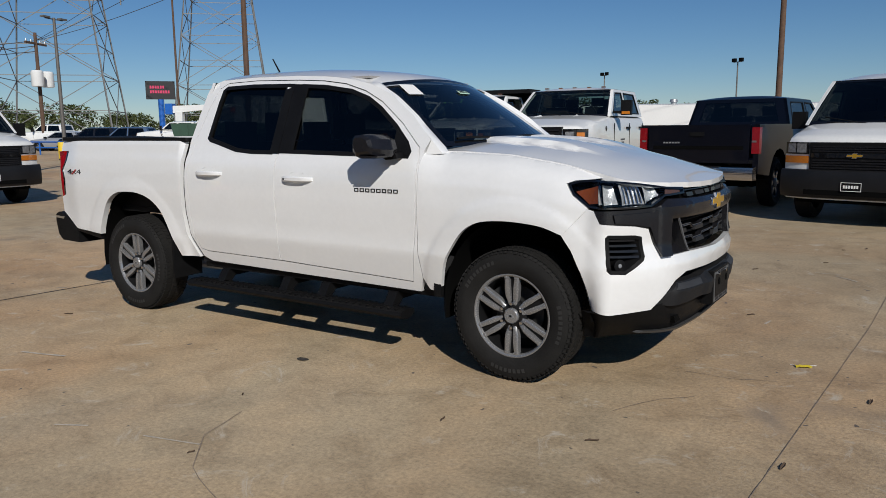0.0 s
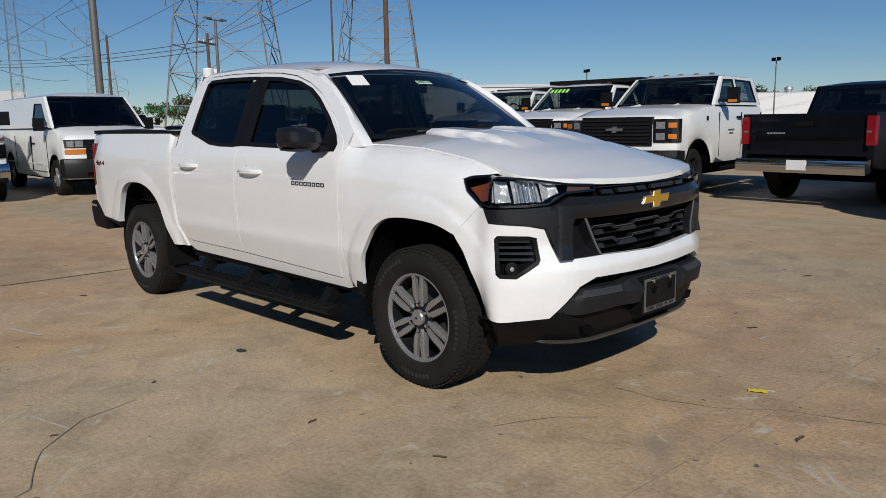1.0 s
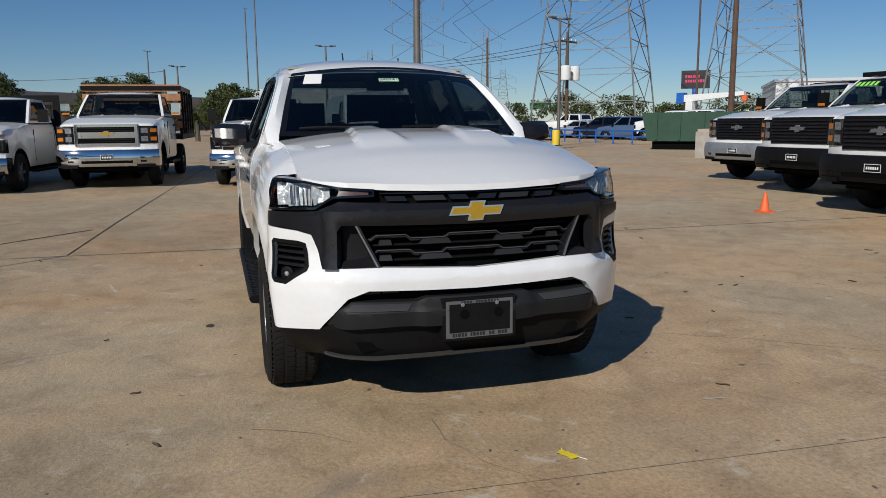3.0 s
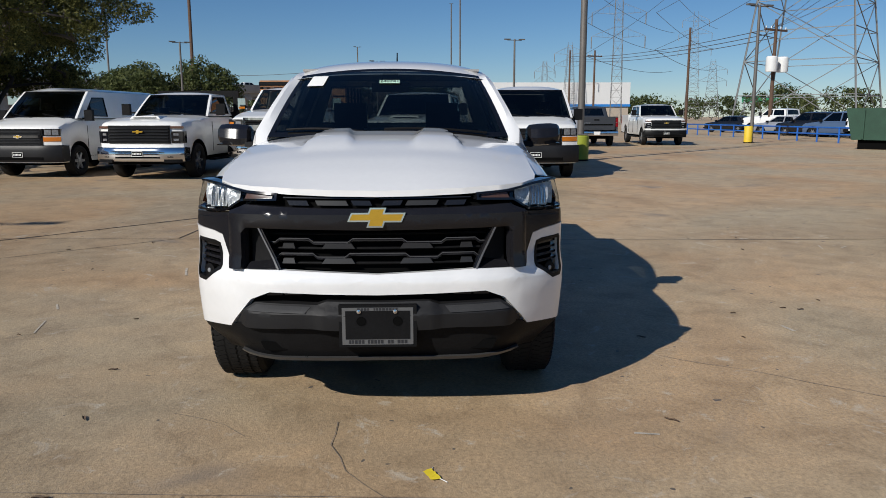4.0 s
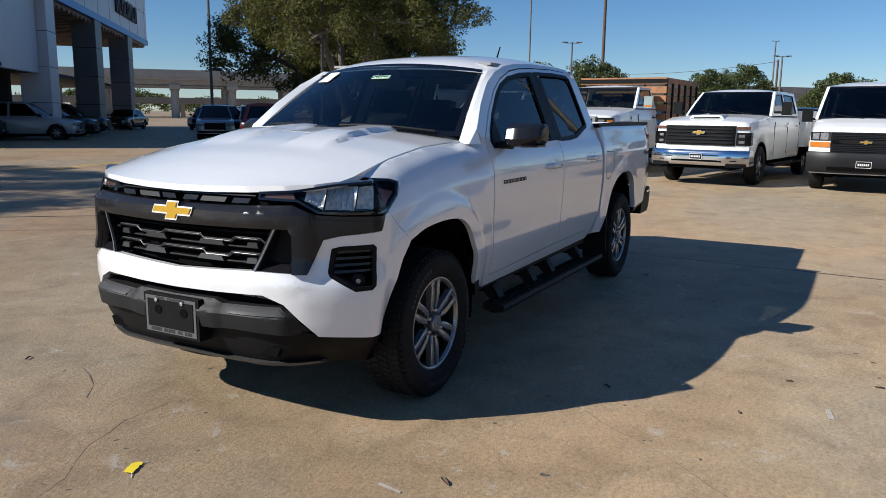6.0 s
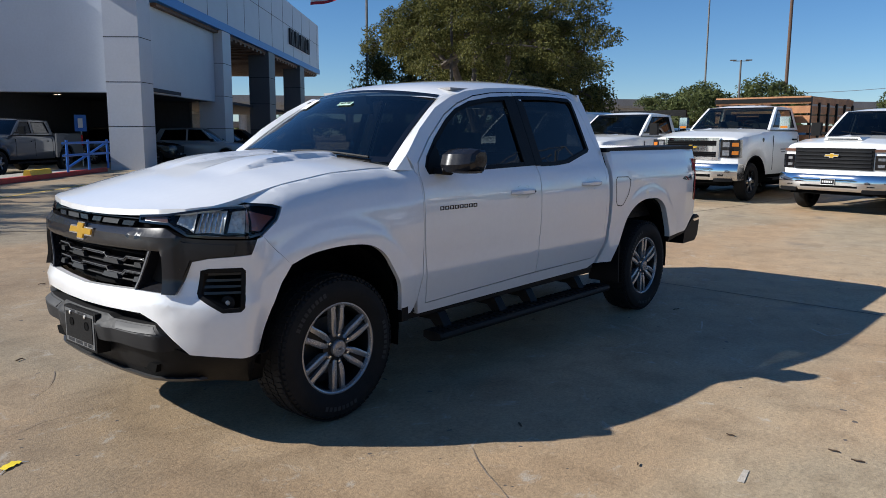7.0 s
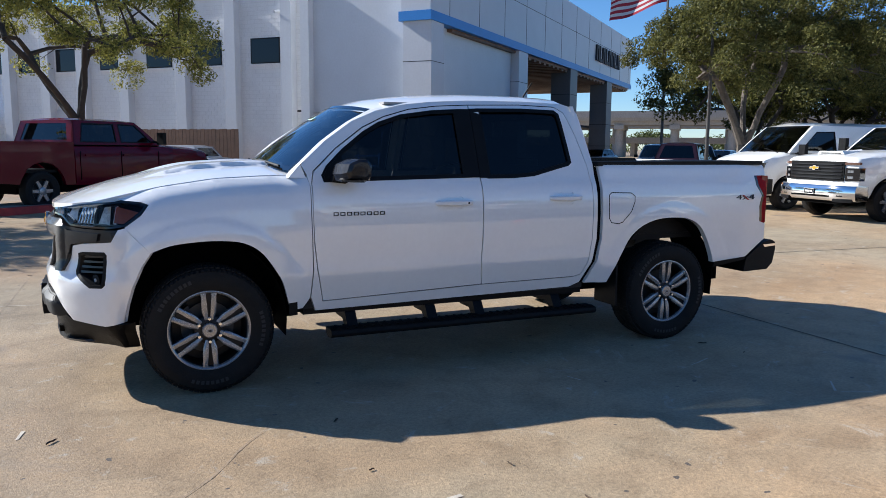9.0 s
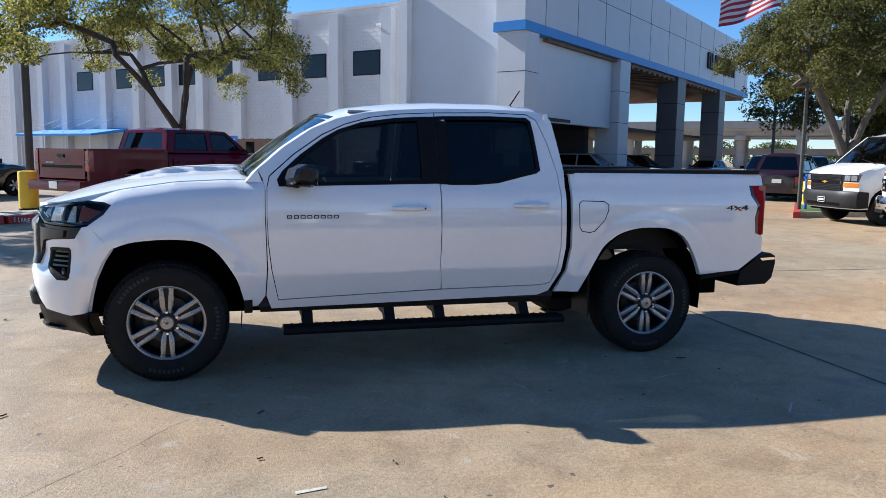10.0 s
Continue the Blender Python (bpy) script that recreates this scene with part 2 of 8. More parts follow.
def flare(x, z):
    """How far the wheel-arch flare stands out: a soft swell with a crisp outer step."""
    out = 0.0
    for cx, edge, k in ((AXLE_F, 0.632, 1.0), (AXLE_R, 0.652, 0.55)):
        r = math.hypot((x - cx) * 1.06, z - 0.385)
        out = max(out, 0.011 * k * ramp(0.68, 0.53, r) + 0.006 * k * ramp(edge + 0.012, edge - 0.010, r))
    return out


def side_y(x, z):
    """Half width of the body at x along and z up."""
    y = soft_at(SIDE, z, 0.012)
    if x > 1.0:
        d = soft_at(HOOD_EDGE, x, 0.05) - z
        top = soft_at([(-0.1, 0.64), (0.0, 0.735), (0.02, 0.775), (0.05, 0.818), (0.10, 0.858), (0.18, 0.888), (0.30, 0.90), (1.0, 0.91)], d, 0.012)
        k = ramp(1.0, 1.25, x)
        y = min(y, top) * k + y * (1 - k)
        y -= 0.030 * ramp(1.9, 2.2, x)
    if x < -1.0:
        k = ramp(-1.0, -1.08, x)
        bed = soft_at([(0.40, 0.84), (0.60, 0.886), (0.74, 0.888), (0.95, 0.904), (1.10, 0.902), (1.18, 0.890), (1.24, 0.872), (1.31, 0.858), (1.335, 0.845), (1.36, 0.81)], z, 0.02)
        y = bed * k + y * (1 - k)
        y -= 0.03 * ramp(-2.35, -2.68, x)
    return y + flare(x, z)


def glass_y(z):
    return 0.834 - 0.42 * (z - 1.27)


def cab_y(x, z):
    k = ramp(1.21, 1.27, z)
    y = side_y(x, min(z, 1.29)) * (1 - k) + glass_y(z) * k
    return y - 0.045 * ramp(1.66, 1.80, z) * 0.8


def on_side(off=0.0):
    return lambda u, v: Vector((u, side_y(u, v) + off, v))


def on_cab(off=0.0):
    return lambda u, v: Vector((u, cab_y(u, v) + off, v))


# arc length along the nose's plan curve
NOSE = [(0.0, 2.490, 0.0)]
for (ya, xa), (yb, xb) in zip(PLAN, PLAN[1:]):
    NOSE.append((NOSE[-1][0] + math.hypot(yb - ya, xb - xa), xb, yb))
BULGE = [(0.28, -0.05), (0.34, -0.005), (0.44, 0.012), (0.50, 0.024), (0.58, 0.034), (0.66, 0.044), (0.695, 0.046), (0.715, 0.034), (0.80, 0.016), (0.92, 0.016), (1.0, 0.012), (1.06, 0.0), (1.12, -0.025)]


def nose_plan(s):
    s2 = abs(s)
    return soft_at([(a, b) for a, b, c in NOSE], s2, 0.05), soft_at([(a, c) for a, b, c in NOSE], s2, 0.05) * (1 if s >= 0 else -1) if s2 > 0.06 else s


def on_nose(off=0.0):
    def fn(s, z):
        x, y = nose_plan(s)
        xa, ya = nose_plan(s + 0.02)
        xb, yb = nose_plan(s - 0.02)
        n = Vector((ya - yb, -(xa - xb), 0)).normalized()
        k = soft_at(BULGE, z, 0.009) * (1 - 0.75 * ramp(0.75, 1.1, abs(s))) + off
        y_fl = flare(x, z) * ramp(0.92, 1.1, abs(s)) * 0.9
        p = Vector((x, y, z)) + n * k + Vector((0, y_fl if s > 0 else -y_fl, 0))
        wrap = ramp(0.93, 1.08, abs(s))
        if wrap > 0:
            p.y = p.y * (1 - wrap) + (side_y(p.x, z) + off) * wrap * (1 if s > 0 else -1)
        return p
    return fn


def both(loop):
    """An outline from the middle out, closed over the middle line."""
    return loop + [(-u, v) for u, v in reversed(loop) if abs(u) > 1e-6]


def hood_z(x, y):
    s = min(1.0, abs(y) / 0.735)
    mid = soft_at([(1.0, 1.300), (1.3, 1.322), (1.64, 1.303), (1.9, 1.268), (2.12, 1.216), (2.3, 1.160), (2.43, 1.112), (2.52, 1.075)], x, 0.04)
    edge = soft_at(HOOD_EDGE, x, 0.05)
    front = ramp(1.9, 2.45, x)
    z = mid + (edge - mid) * (s ** 2.6)
    ridge = 0.345 + 0.06 * ramp(1.2, 2.0, x)
    fade = 1 - ramp(1.72, 2.02, x)
    dome = 0.027 * ramp(ridge + 0.014, ridge - 0.008, abs(y)) * fade
    dish = 0.020 * ramp(0.222, 0.186, abs(y) + 0.05 * ramp(1.3, 2.0, x)) * fade * ramp(1.0, 1.2, x)
    return z + dome - dish


def on_hood(off=0.0):
    return lambda u, v: Vector((u, v, hood_z(u, v) + off))


def mirrored(name, make, material, parent, label=""):
    """A part on each side."""
    obs = []
    for flip in (False, True):
        bm = make()
        if flip:
            bmesh.ops.scale(bm, vec=(1, -1, 1), verts=bm.verts)
        obs.append(part(name, bm, material, parent, label))
    return obs


def rounded(pts, n=3):
    """The same open outline with a smooth curve through its points."""
    out = []
    for i in range(len(pts) - 1):
        p0, p1, p2, p3 = (Vector(pts[max(0, min(len(pts) - 1, i + k))]) for k in (-1, 0, 1, 2))
        for j in range(n):
            t = j / n
            out.append(tuple(0.5 * (2 * p1 + (p2 - p0) * t + (2 * p0 - 5 * p1 + 4 * p2 - p3) * t * t + (3 * p1 - p0 - 3 * p2 + p3) * t ** 3)))
    return out + [tuple(pts[-1])]


ARCH_F = [(1.192, 0.45), (1.208, 0.517), (1.24, 0.626), (1.29, 0.716), (1.355, 0.806), (1.421, 0.858), (1.503, 0.888), (1.633, 0.899), (1.762, 0.894), (1.874, 0.879), (1.975, 0.843)]
ARCH_F = rounded(ARCH_F)
ARCH_R = [(-2.10, 0.575), (-2.072, 0.651), (-2.02, 0.758), (-1.94, 0.862), (-1.82, 0.922), (-1.68, 0.935), (-1.544, 0.929), (-1.411, 0.890), (-1.303, 0.812), (-1.241, 0.713), (-1.175, 0.592), (-1.12, 0.475)]
ARCH_R = rounded(ARCH_R)
DOOR_F = [(0.985, 0.492), (1.024, 0.687), (1.045, 0.868), (1.052, 1.047), (1.048, 1.214), (1.03, 1.285), (0.872, 1.425), (0.683, 1.556), (0.53, 1.628), (0.35, 1.680), (0.15, 1.707), (-0.088, 1.722), (-0.083, 1.25), (-0.086, 0.81), (-0.080, 0.695), (-0.101, 0.528)]
DOOR_R = [(-0.109, 0.527), (-0.088, 0.695), (-0.094, 0.81), (-0.091, 1.25), (-0.096, 1.722), (-0.5, 1.735), (-0.78, 1.728), (-0.84, 1.69), (-0.9, 1.53), (-0.95, 1.31), (-0.955, 1.15), (-0.962, 0.8), (-0.938, 0.638), (-0.9, 0.55), (-0.835, 0.535)]
PANE_F = [(0.965, 1.236), (0.972, 1.262), (0.94, 1.312), (0.83, 1.412), (0.68, 1.522), (0.57, 1.583), (0.415, 1.634), (0.18, 1.669), (-0.02, 1.682), (-0.015, 1.256)]
PANE_R = [(-0.16, 1.690), (-0.5, 1.699), (-0.765, 1.694), (-0.787, 1.675), (-0.796, 1.60), (-0.806, 1.46), (-0.812, 1.345), (-0.79, 1.33), (-0.70, 1.310), (-0.5, 1.262), (-0.34, 1.250), (-0.155, 1.249)]


def inset(loop, d):
    """The outline drawn in (d > 0) or out, roughly."""
    n, area = len(loop), sum(a[0] * b[1] - b[0] * a[1] for a, b in zip(loop, loop[1:] + loop[:1]))
    out = []
    for i in range(n):
        p, c, q = (Vector(loop[j % n]) for j in (i - 1, i, i + 1))
        e1, e2 = (c - p).normalized(), (q - c).normalized()
        nrm = Vector((-(e1.y + e2.y), e1.x + e2.x))
        nrm = nrm.normalized() if nrm.length > 1e-6 else Vector((-e1.y, e1.x))
        k = d / max(0.5, nrm.dot(Vector((-e1.y, e1.x))))
        out.append(tuple(c + nrm * (k if area > 0 else -k)))
    return out


def wheel(name, parent, side, x, y):
    """A light-truck tyre on a machined six-spoke rim; side is the sign of the outer face."""
    w = new(name)
    w.parent = parent
    w.matrix_basis = pose(x, y, TYRE_R - 0.004, 0, 0, 0 if side > 0 else 180)
    T = part("tyre", lathe([(0.222, -0.200), (0.250, -0.222), (0.300, -0.232), (0.345, -0.222), (0.366, -0.196), (0.3695, -0.15), (0.3705, -0.10), (0.3695, -0.05), (0.364, -0.012), (0.345, 0.014), (0.318, 0.024), (0.296, 0.026), (0.262, 0.018), (0.236, 0.006), (0.222, -0.008)], 64), RUBBER, w)
    bm = bmesh.new()
    for i in range(72):
        for k, (ya, yb) in enumerate(((-0.20, -0.166), (-0.157, -0.113), (-0.104, -0.060), (-0.051, 0.0))):
            a = 2 * math.pi * (i + 0.5 * (k % 2)) / 72
            yc = (ya + yb) / 2
            add_box(bm, 0.0, 0.008, ya - yc, yb - yc, -0.0135, 0.0135, Matrix.Rotation(a, 4, "Y") @ Matrix.Translation((0.3665 if k in (1, 2) else 0.3635, yc, 0)) @ Matrix.Rotation(radians(16 if k % 2 else -16), 4, "X"))
    for i in range(72):
        a = 2 * math.pi * i / 72
        add_box(bm, -0.012, 0.0015, -0.006, 0.004, -0.010 if i % 2 else -0.006, 0.010, Matrix.Rotation(a, 4, "Y") @ Matrix.Translation((0.356, 0.006, 0)) @ Matrix.Rotation(radians(-40), 4, "Z"))
    part("tread", bm, RUBBER, T)
    # sidewall lettering as raised plain bars
    bm = bmesh.new()
    for start, count in ((70, 8), (160, 8), (290, 9)):
        for i in range(count):
            a = radians(start + i * 5.2)
            add_box(bm, -0.011, 0.011, 0.0, 0.0022, -0.0085, 0.0085, Matrix.Rotation(a, 4, "Y") @ Matrix.Translation((0.306, 0.0245, 0)))
    tagged(part("sidewall_mark", bm, mat_mark, T), kind="stuff")
    part("rim_lip", lathe([(0.237, -0.012), (0.235, 0.005), (0.229, 0.006), (0.222, 0.002), (0.216, -0.012)], 64), RIM, w)
    part("rim_barrel", lathe([(0.216, -0.012), (0.205, -0.05), (0.200, -0.19)], 48), RIMDARK, w)
    part("brake_disc", lathe([(0.0, -0.10), (0.150, -0.10), (0.150, -0.115), (0.0, -0.115)], 32), DISC, w)
    part("brake_caliper", prism([(0.08, 0.06), (0.15, 0.03), (0.17, 0.10), (0.11, 0.14)], -0.11, -0.07), DISC, w)
    part("rim_back", lathe([(0.0, -0.135), (0.205, -0.135)], 32), RIMDARK, w)
    for i in range(6):
        rot = Matrix.Rotation(2 * math.pi * (i + 0.5) / 6, 4, "Y")
        for sgn in (-1, 1):
            bm = bmesh.new()
            ring0 = None
            # along the spoke: radius, middle line, half width, height of the ridge
            for r, off, hw, yy in ((0.046, 0.014, 0.010, -0.016), (0.075, 0.0175, 0.011, -0.008), (0.105, 0.0235, 0.0155, -0.002), (0.150, 0.0265, 0.0155, 0.002), (0.190, 0.0285, 0.0135, 0.002), (0.205, 0.0300, 0.0135, 0.001), (0.2065, 0.0300, 0.0150, 0.004), (0.226, 0.0320, 0.0150, 0.002)):
                ridge = sgn * (off + 0.25 * hw)
                ring = [bm.verts.new(rot @ Vector((r, yy + dy, z))) for dy, z in ((-0.035, sgn * (off - hw)), (-0.0035, sgn * (off - hw)), (-0.0003, ridge - sgn * 0.002), (0.0, ridge + sgn * 0.002), (-0.0045, sgn * (off + hw)), (-0.035, sgn * (off + hw)))]
                if ring0:
                    for j in range(6):
                        bm.faces.new((ring0[j], ring0[(j + 1) % 6], ring[(j + 1) % 6], ring[j]))
                else:
                    bm.faces.new(ring)
                ring0 = ring
            bm.faces.new(ring0[::-1])
            part("spoke", bm, RIM, w)
        part("spoke_pocket", prism([(0.075, -0.010), (0.21, -0.018), (0.21, 0.018), (0.075, 0.010)], -0.034, -0.020), RIMDARK, w).matrix_basis = rot
        part("lug_nut", lathe([(0.0125, -0.03), (0.0125, -0.002), (0.009, 0.005), (0.0, 0.006)], 6), CHROME, w).matrix_basis = rot @ Matrix.Translation((0.068, 0.0, 0.0))
    part("hub", lathe([(0.086, -0.05), (0.083, -0.022), (0.060, -0.012), (0.045, -0.010)], 32), RIMDARK, w)
    part("centre_cap", lathe([(0.044, -0.03), (0.043, 0.004), (0.038, 0.010), (0.0, 0.011)], 32), RIM, w)
    bm = bmesh.new()
    for lo, hi, zz in ((-0.022, 0.022, 0.0055), (-0.008, 0.008, 0.011)):
        add_box(bm, lo, hi, 0.009, 0.0125, -zz, zz)
    part("cap_emblem", bm, STEEL, w)
    return w


def bowtie(parent, m, s=1.0, edge=None, face=None):
    """A cross-shaped plain emblem with a bright rim."""
    loop = [(-0.128, -0.018), (-0.110, 0.022), (-0.036, 0.022), (-0.028, 0.044), (0.044, 0.044), (0.036, 0.022), (0.128, 0.022), (0.110, -0.020), (0.036, -0.020), (0.028, -0.043), (-0.044, -0.043), (-0.036, -0.018)]
    loop = [(u * s, v * s) for u, v in loop]
    e = part("emblem", prism(loop, -0.006 * s, 0.012 * s, "x"), edge or CHROME, parent, "chrome-edged gold cross-shaped emblem")
    e.matrix_basis = m
    part("emblem_face", prism(inset(loop, 0.007 * s), 0.012 * s, 0.0165 * s, "x"), face or GOLD, e)
    return e


mat_mark = mat("faded_tyre_marking", (0.022, 0.0215, 0.021), 0.7, vary=0.2)
TAILRED = mat("bright_red_lens", (0.30, 0.001, 0.006), 0.5, vary=0.3, scale=40, spec=0.08)
truck = thing("pickup_truck", "white four-door pickup with black lower trim, parked on concrete", "pickup truck")

# sheet metal
mirrored("front_fender", lambda: panel([[(1.115, 0.455), (1.069, 0.52), (1.058, 0.70), (1.062, 0.868), (1.067, 1.047), (1.064, 1.214), (1.075, 1.256), (1.3, 1.258), (1.6, 1.243), (1.9, 1.199), (2.08, 1.157), (2.16, 1.137), (2.09, 1.128), (2.01, 1.122), (1.969, 1.106), (2.012, 1.048), (2.098, 0.985)] + ARCH_F[::-1]], on_side(), (0, -0.028, 0), 0.018), WHITE, truck)
for nm, door, pane in (("front_door", DOOR_F, PANE_F), ("rear_door", DOOR_R, PANE_R)):
    for flip in (False, True):
        d = part(nm, panel([door, pane], on_cab(), (0, -0.03, 0), 0.03, flip), WHITE, truck)
        g = part("side_window", panel([inset(pane, -0.012)], on_cab(-0.012), (0, 0, 0), 0.1, flip), FRONTTINT if nm == "front_door" else TINT, d, "dark tinted glass")
        sg = -1 if flip else 1
        # weather strip round the pane
        part("window_seal", panel([inset(pane, -0.014), inset(pane, 0.012)], on_cab(0.002), (0, -0.012, 0), 0.12, flip), BLACKPLASTIC, d)
        hx0, hx1, hz = (0.255, -0.012, 1.082) if nm == "front_door" else (-0.60, -0.865, 1.098)
        hm = (hx0 + hx1) / 2
        sy = side_y(hm, hz)
        cup = part("handle_cup", panel([[(hm - 0.050, hz - 0.040), (hm - 0.095, hz), (hm - 0.050, hz + 0.040), (hm + 0.050, hz + 0.040), (hm + 0.095, hz), (hm + 0.050, hz - 0.040)]], lambda u, v: Vector((u, side_y(u, v) + 0.003 - 0.055 * max(0, 1 - ((u - hm) / 0.085) ** 2 - ((v - hz) / 0.044) ** 2), v)), (0, 0, 0), 0.012, flip), WHITE, d)
        bm = bmesh.new()
        prev = None
        for i in range(11):
            t = i / 10
            x = hx0 + (hx1 - hx0) * t
            o = 0.034 * (1 - abs(2 * t - 1) ** 4) + 0.002
            hh = 0.013 + 0.006 * math.sin(math.pi * t)
            yb = side_y(x, hz)
            ring = [bm.verts.new((x, sg * (yb + o + dy), hz + dz)) for dy, dz in ((-0.012, -hh), (-0.004, -hh), (0.004, -hh * 0.5), (0.004, hh * 0.5), (-0.004, hh), (-0.012, hh))]
            if prev:
                for j in range(6):
                    bm.faces.new((prev[j], prev[(j + 1) % 6], ring[(j + 1) % 6], ring[j]))
            else:
                bm.faces.new(ring)
            prev = ring
        bm.faces.new(prev)
        handle = part("door_handle", bm, WHITE, d)
        if nm == "front_door":
            part("touch_spot", lathe([(0.007, 0.0), (0.007, 0.002), (0.0, 0.0025)], 12), BLACKPLASTIC, handle).matrix_basis = pose(hx1 + 0.045, sg * (side_y(hx1 + 0.045, hz) + 0.0335), hz, 0, 0, 0 if sg > 0 else 180)
        if nm == "front_door":
            part("pillar_trim", panel([[(0.035, 1.243), (0.032, 1.692), (-0.0915, 1.698), (-0.0860, 1.243)]], on_cab(0.004), (0, -0.01, 0), 0.1, flip), BLACKPLASTIC, d)
            # mirror sail
            part("mirror_sail", panel([[(0.965, 1.24), (0.972, 1.264), (0.94, 1.312), (0.85, 1.393), (0.842, 1.24)]], on_cab(0.006), (0, -0.02, 0), 0.1, flip), BLACKPLASTIC, d)
            for k in range(8):
                u = 0.930 - 0.0425 * k
                part("badge_mark", panel([[(u, 1.020), (u - 0.031, 1.020), (u - 0.031, 1.042), (u, 1.042)], [(u - 0.005, 1.0245), (u - 0.026, 1.0245), (u - 0.026, 1.0375), (u - 0.005, 1.0375)]], on_side(0.004), (0, -0.004, 0), 0.1, flip), SATIN, d)
        else:
            part("pillar_trim", panel([[(-0.0895, 1.240), (-0.0950, 1.700), (-0.172, 1.704), (-0.168, 1.240)]], on_cab(0.004), (0, -0.01, 0), 0.1, flip), BLACKPLASTIC, d)

CAB_TOP = [(-0.85, 1.757), (-0.5, 1.764), (-0.1, 1.757), (0.18, 1.739), (0.40, 1.712), (0.58, 1.668), (0.75, 1.598), (0.94, 1.472), (1.105, 1.330)]
opening = [(1.055, 1.06), (1.052, 1.217), (1.036, 1.290), (0.876, 1.431), (0.687, 1.562), (0.533, 1.634), (0.352, 1.686), (0.151, 1.713), (-0.09, 1.728), (-0.5, 1.741), (-0.783, 1.734), (-0.846, 1.694), (-0.906, 1.531), (-0.956, 1.31), (-0.961, 1.15), (-0.968, 0.8), (-0.944, 0.635), (-0.904, 0.545), (-0.835, 0.529), (-0.10, 0.521), (0.988, 0.486), (1.03, 0.687), (1.05, 0.868)]
mirrored("cab_side", lambda: panel([[(1.03, 0.43), (-0.82, 0.457), (-0.9, 0.487), (-0.975, 0.63), (-1.003, 0.8), (-0.995, 1.2), (-1.005, 1.33), (-0.985, 1.5), (-0.958, 1.69), (-0.925, 1.735)] + CAB_TOP + [(1.075, 1.27), (1.060, 1.20), (1.062, 1.047), (1.056, 0.868), (1.05, 0.70), (1.062, 0.52)], opening], on_cab(-0.002), (0, -0.04, 0), 0.06), WHITE, truck)
# strip round the doors, the shade of the shut lines painted near-black
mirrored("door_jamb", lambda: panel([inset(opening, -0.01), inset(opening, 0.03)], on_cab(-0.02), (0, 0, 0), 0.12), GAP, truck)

# roof
bm = bmesh.new()
rows = []
XS = [-0.955, -0.93, -0.85, -0.6, -0.3, -0.1, 0.18, 0.36, 0.48, 0.56, 0.60, 0.63]
for x in XS:
    ze = soft_at(sorted(CAB_TOP + [(-0.925, 1.735), (-0.958, 1.69)]), min(x, 0.585), 0.02)
    ye = cab_y(x, ze)
    row = []
    for i in range(17):
        s = i / 8 - 1
        crown = 0.055 * (1 - abs(s) ** 2.4) + 0.012 * (1 - abs(s) ** 8)
        xx = x + (0.075 * (1 - s * s) * ramp(0.3, 0.6, x)) - (0.03 * (1 - s * s)) * ramp(-0.85, -0.95, x)
        row.append(bm.verts.new((xx, s * ye, ze + crown * ramp(0.78, 0.5, x) * ramp(-1.02, -0.88, x) - 0.018 * ramp(0.45, 0.63, x))))
    rows.append(row)
for a, b in zip(rows, rows[1:]):
    for i in range(16):
        bm.faces.new((a[i], a[i + 1], b[i + 1], b[i]))
roof = part("roof", bm, WHITE, truck)
part("roof_antenna", tube((-0.86, 0.0, 1.80), (-0.965, 0.0, 1.955), 0.008, 0.005), BLACKPLASTIC, truck)
part("antenna_base", lathe([(0.045, 1.795), (0.04, 1.815), (0.018, 1.828), (0.0, 1.83)], 16, "z"), BLACKPLASTIC, truck).matrix_basis = pose(-0.855, 0, -0.006)


# windscreen between the pillars
def ws(u, v):
    s = u / 0.73
    xb, zb = 1.275 - 0.115 * s * s, 1.292 - 0.004 * s * s
    xt, zt = 0.672 - 0.085 * s * s, 1.722 - 0.042 * s * s
    return Vector((xb + (xt - xb) * v, u * (1 - 0.195 * v), zb + (zt - zb) * v + 0.02 * math.sin(math.pi * v)))


part("windscreen", panel([[(-0.73, 0), (0.73, 0), (0.73, 1), (-0.73, 1)]], ws, (0, 0, 0), 0.12), WSGLASS, truck, "raked windscreen with paper stickers")
part("windscreen_frit", panel([[(-0.73, 0), (0.73, 0), (0.73, 1), (-0.73, 1)], [(-0.695, 0.06), (0.695, 0.06), (0.70, 0.955), (-0.70, 0.955)]], lambda u, v: ws(u, v) + Vector((0.001, 0, 0.002)), (0, 0, 0), 0.12), GLOSSBLACK, truck)
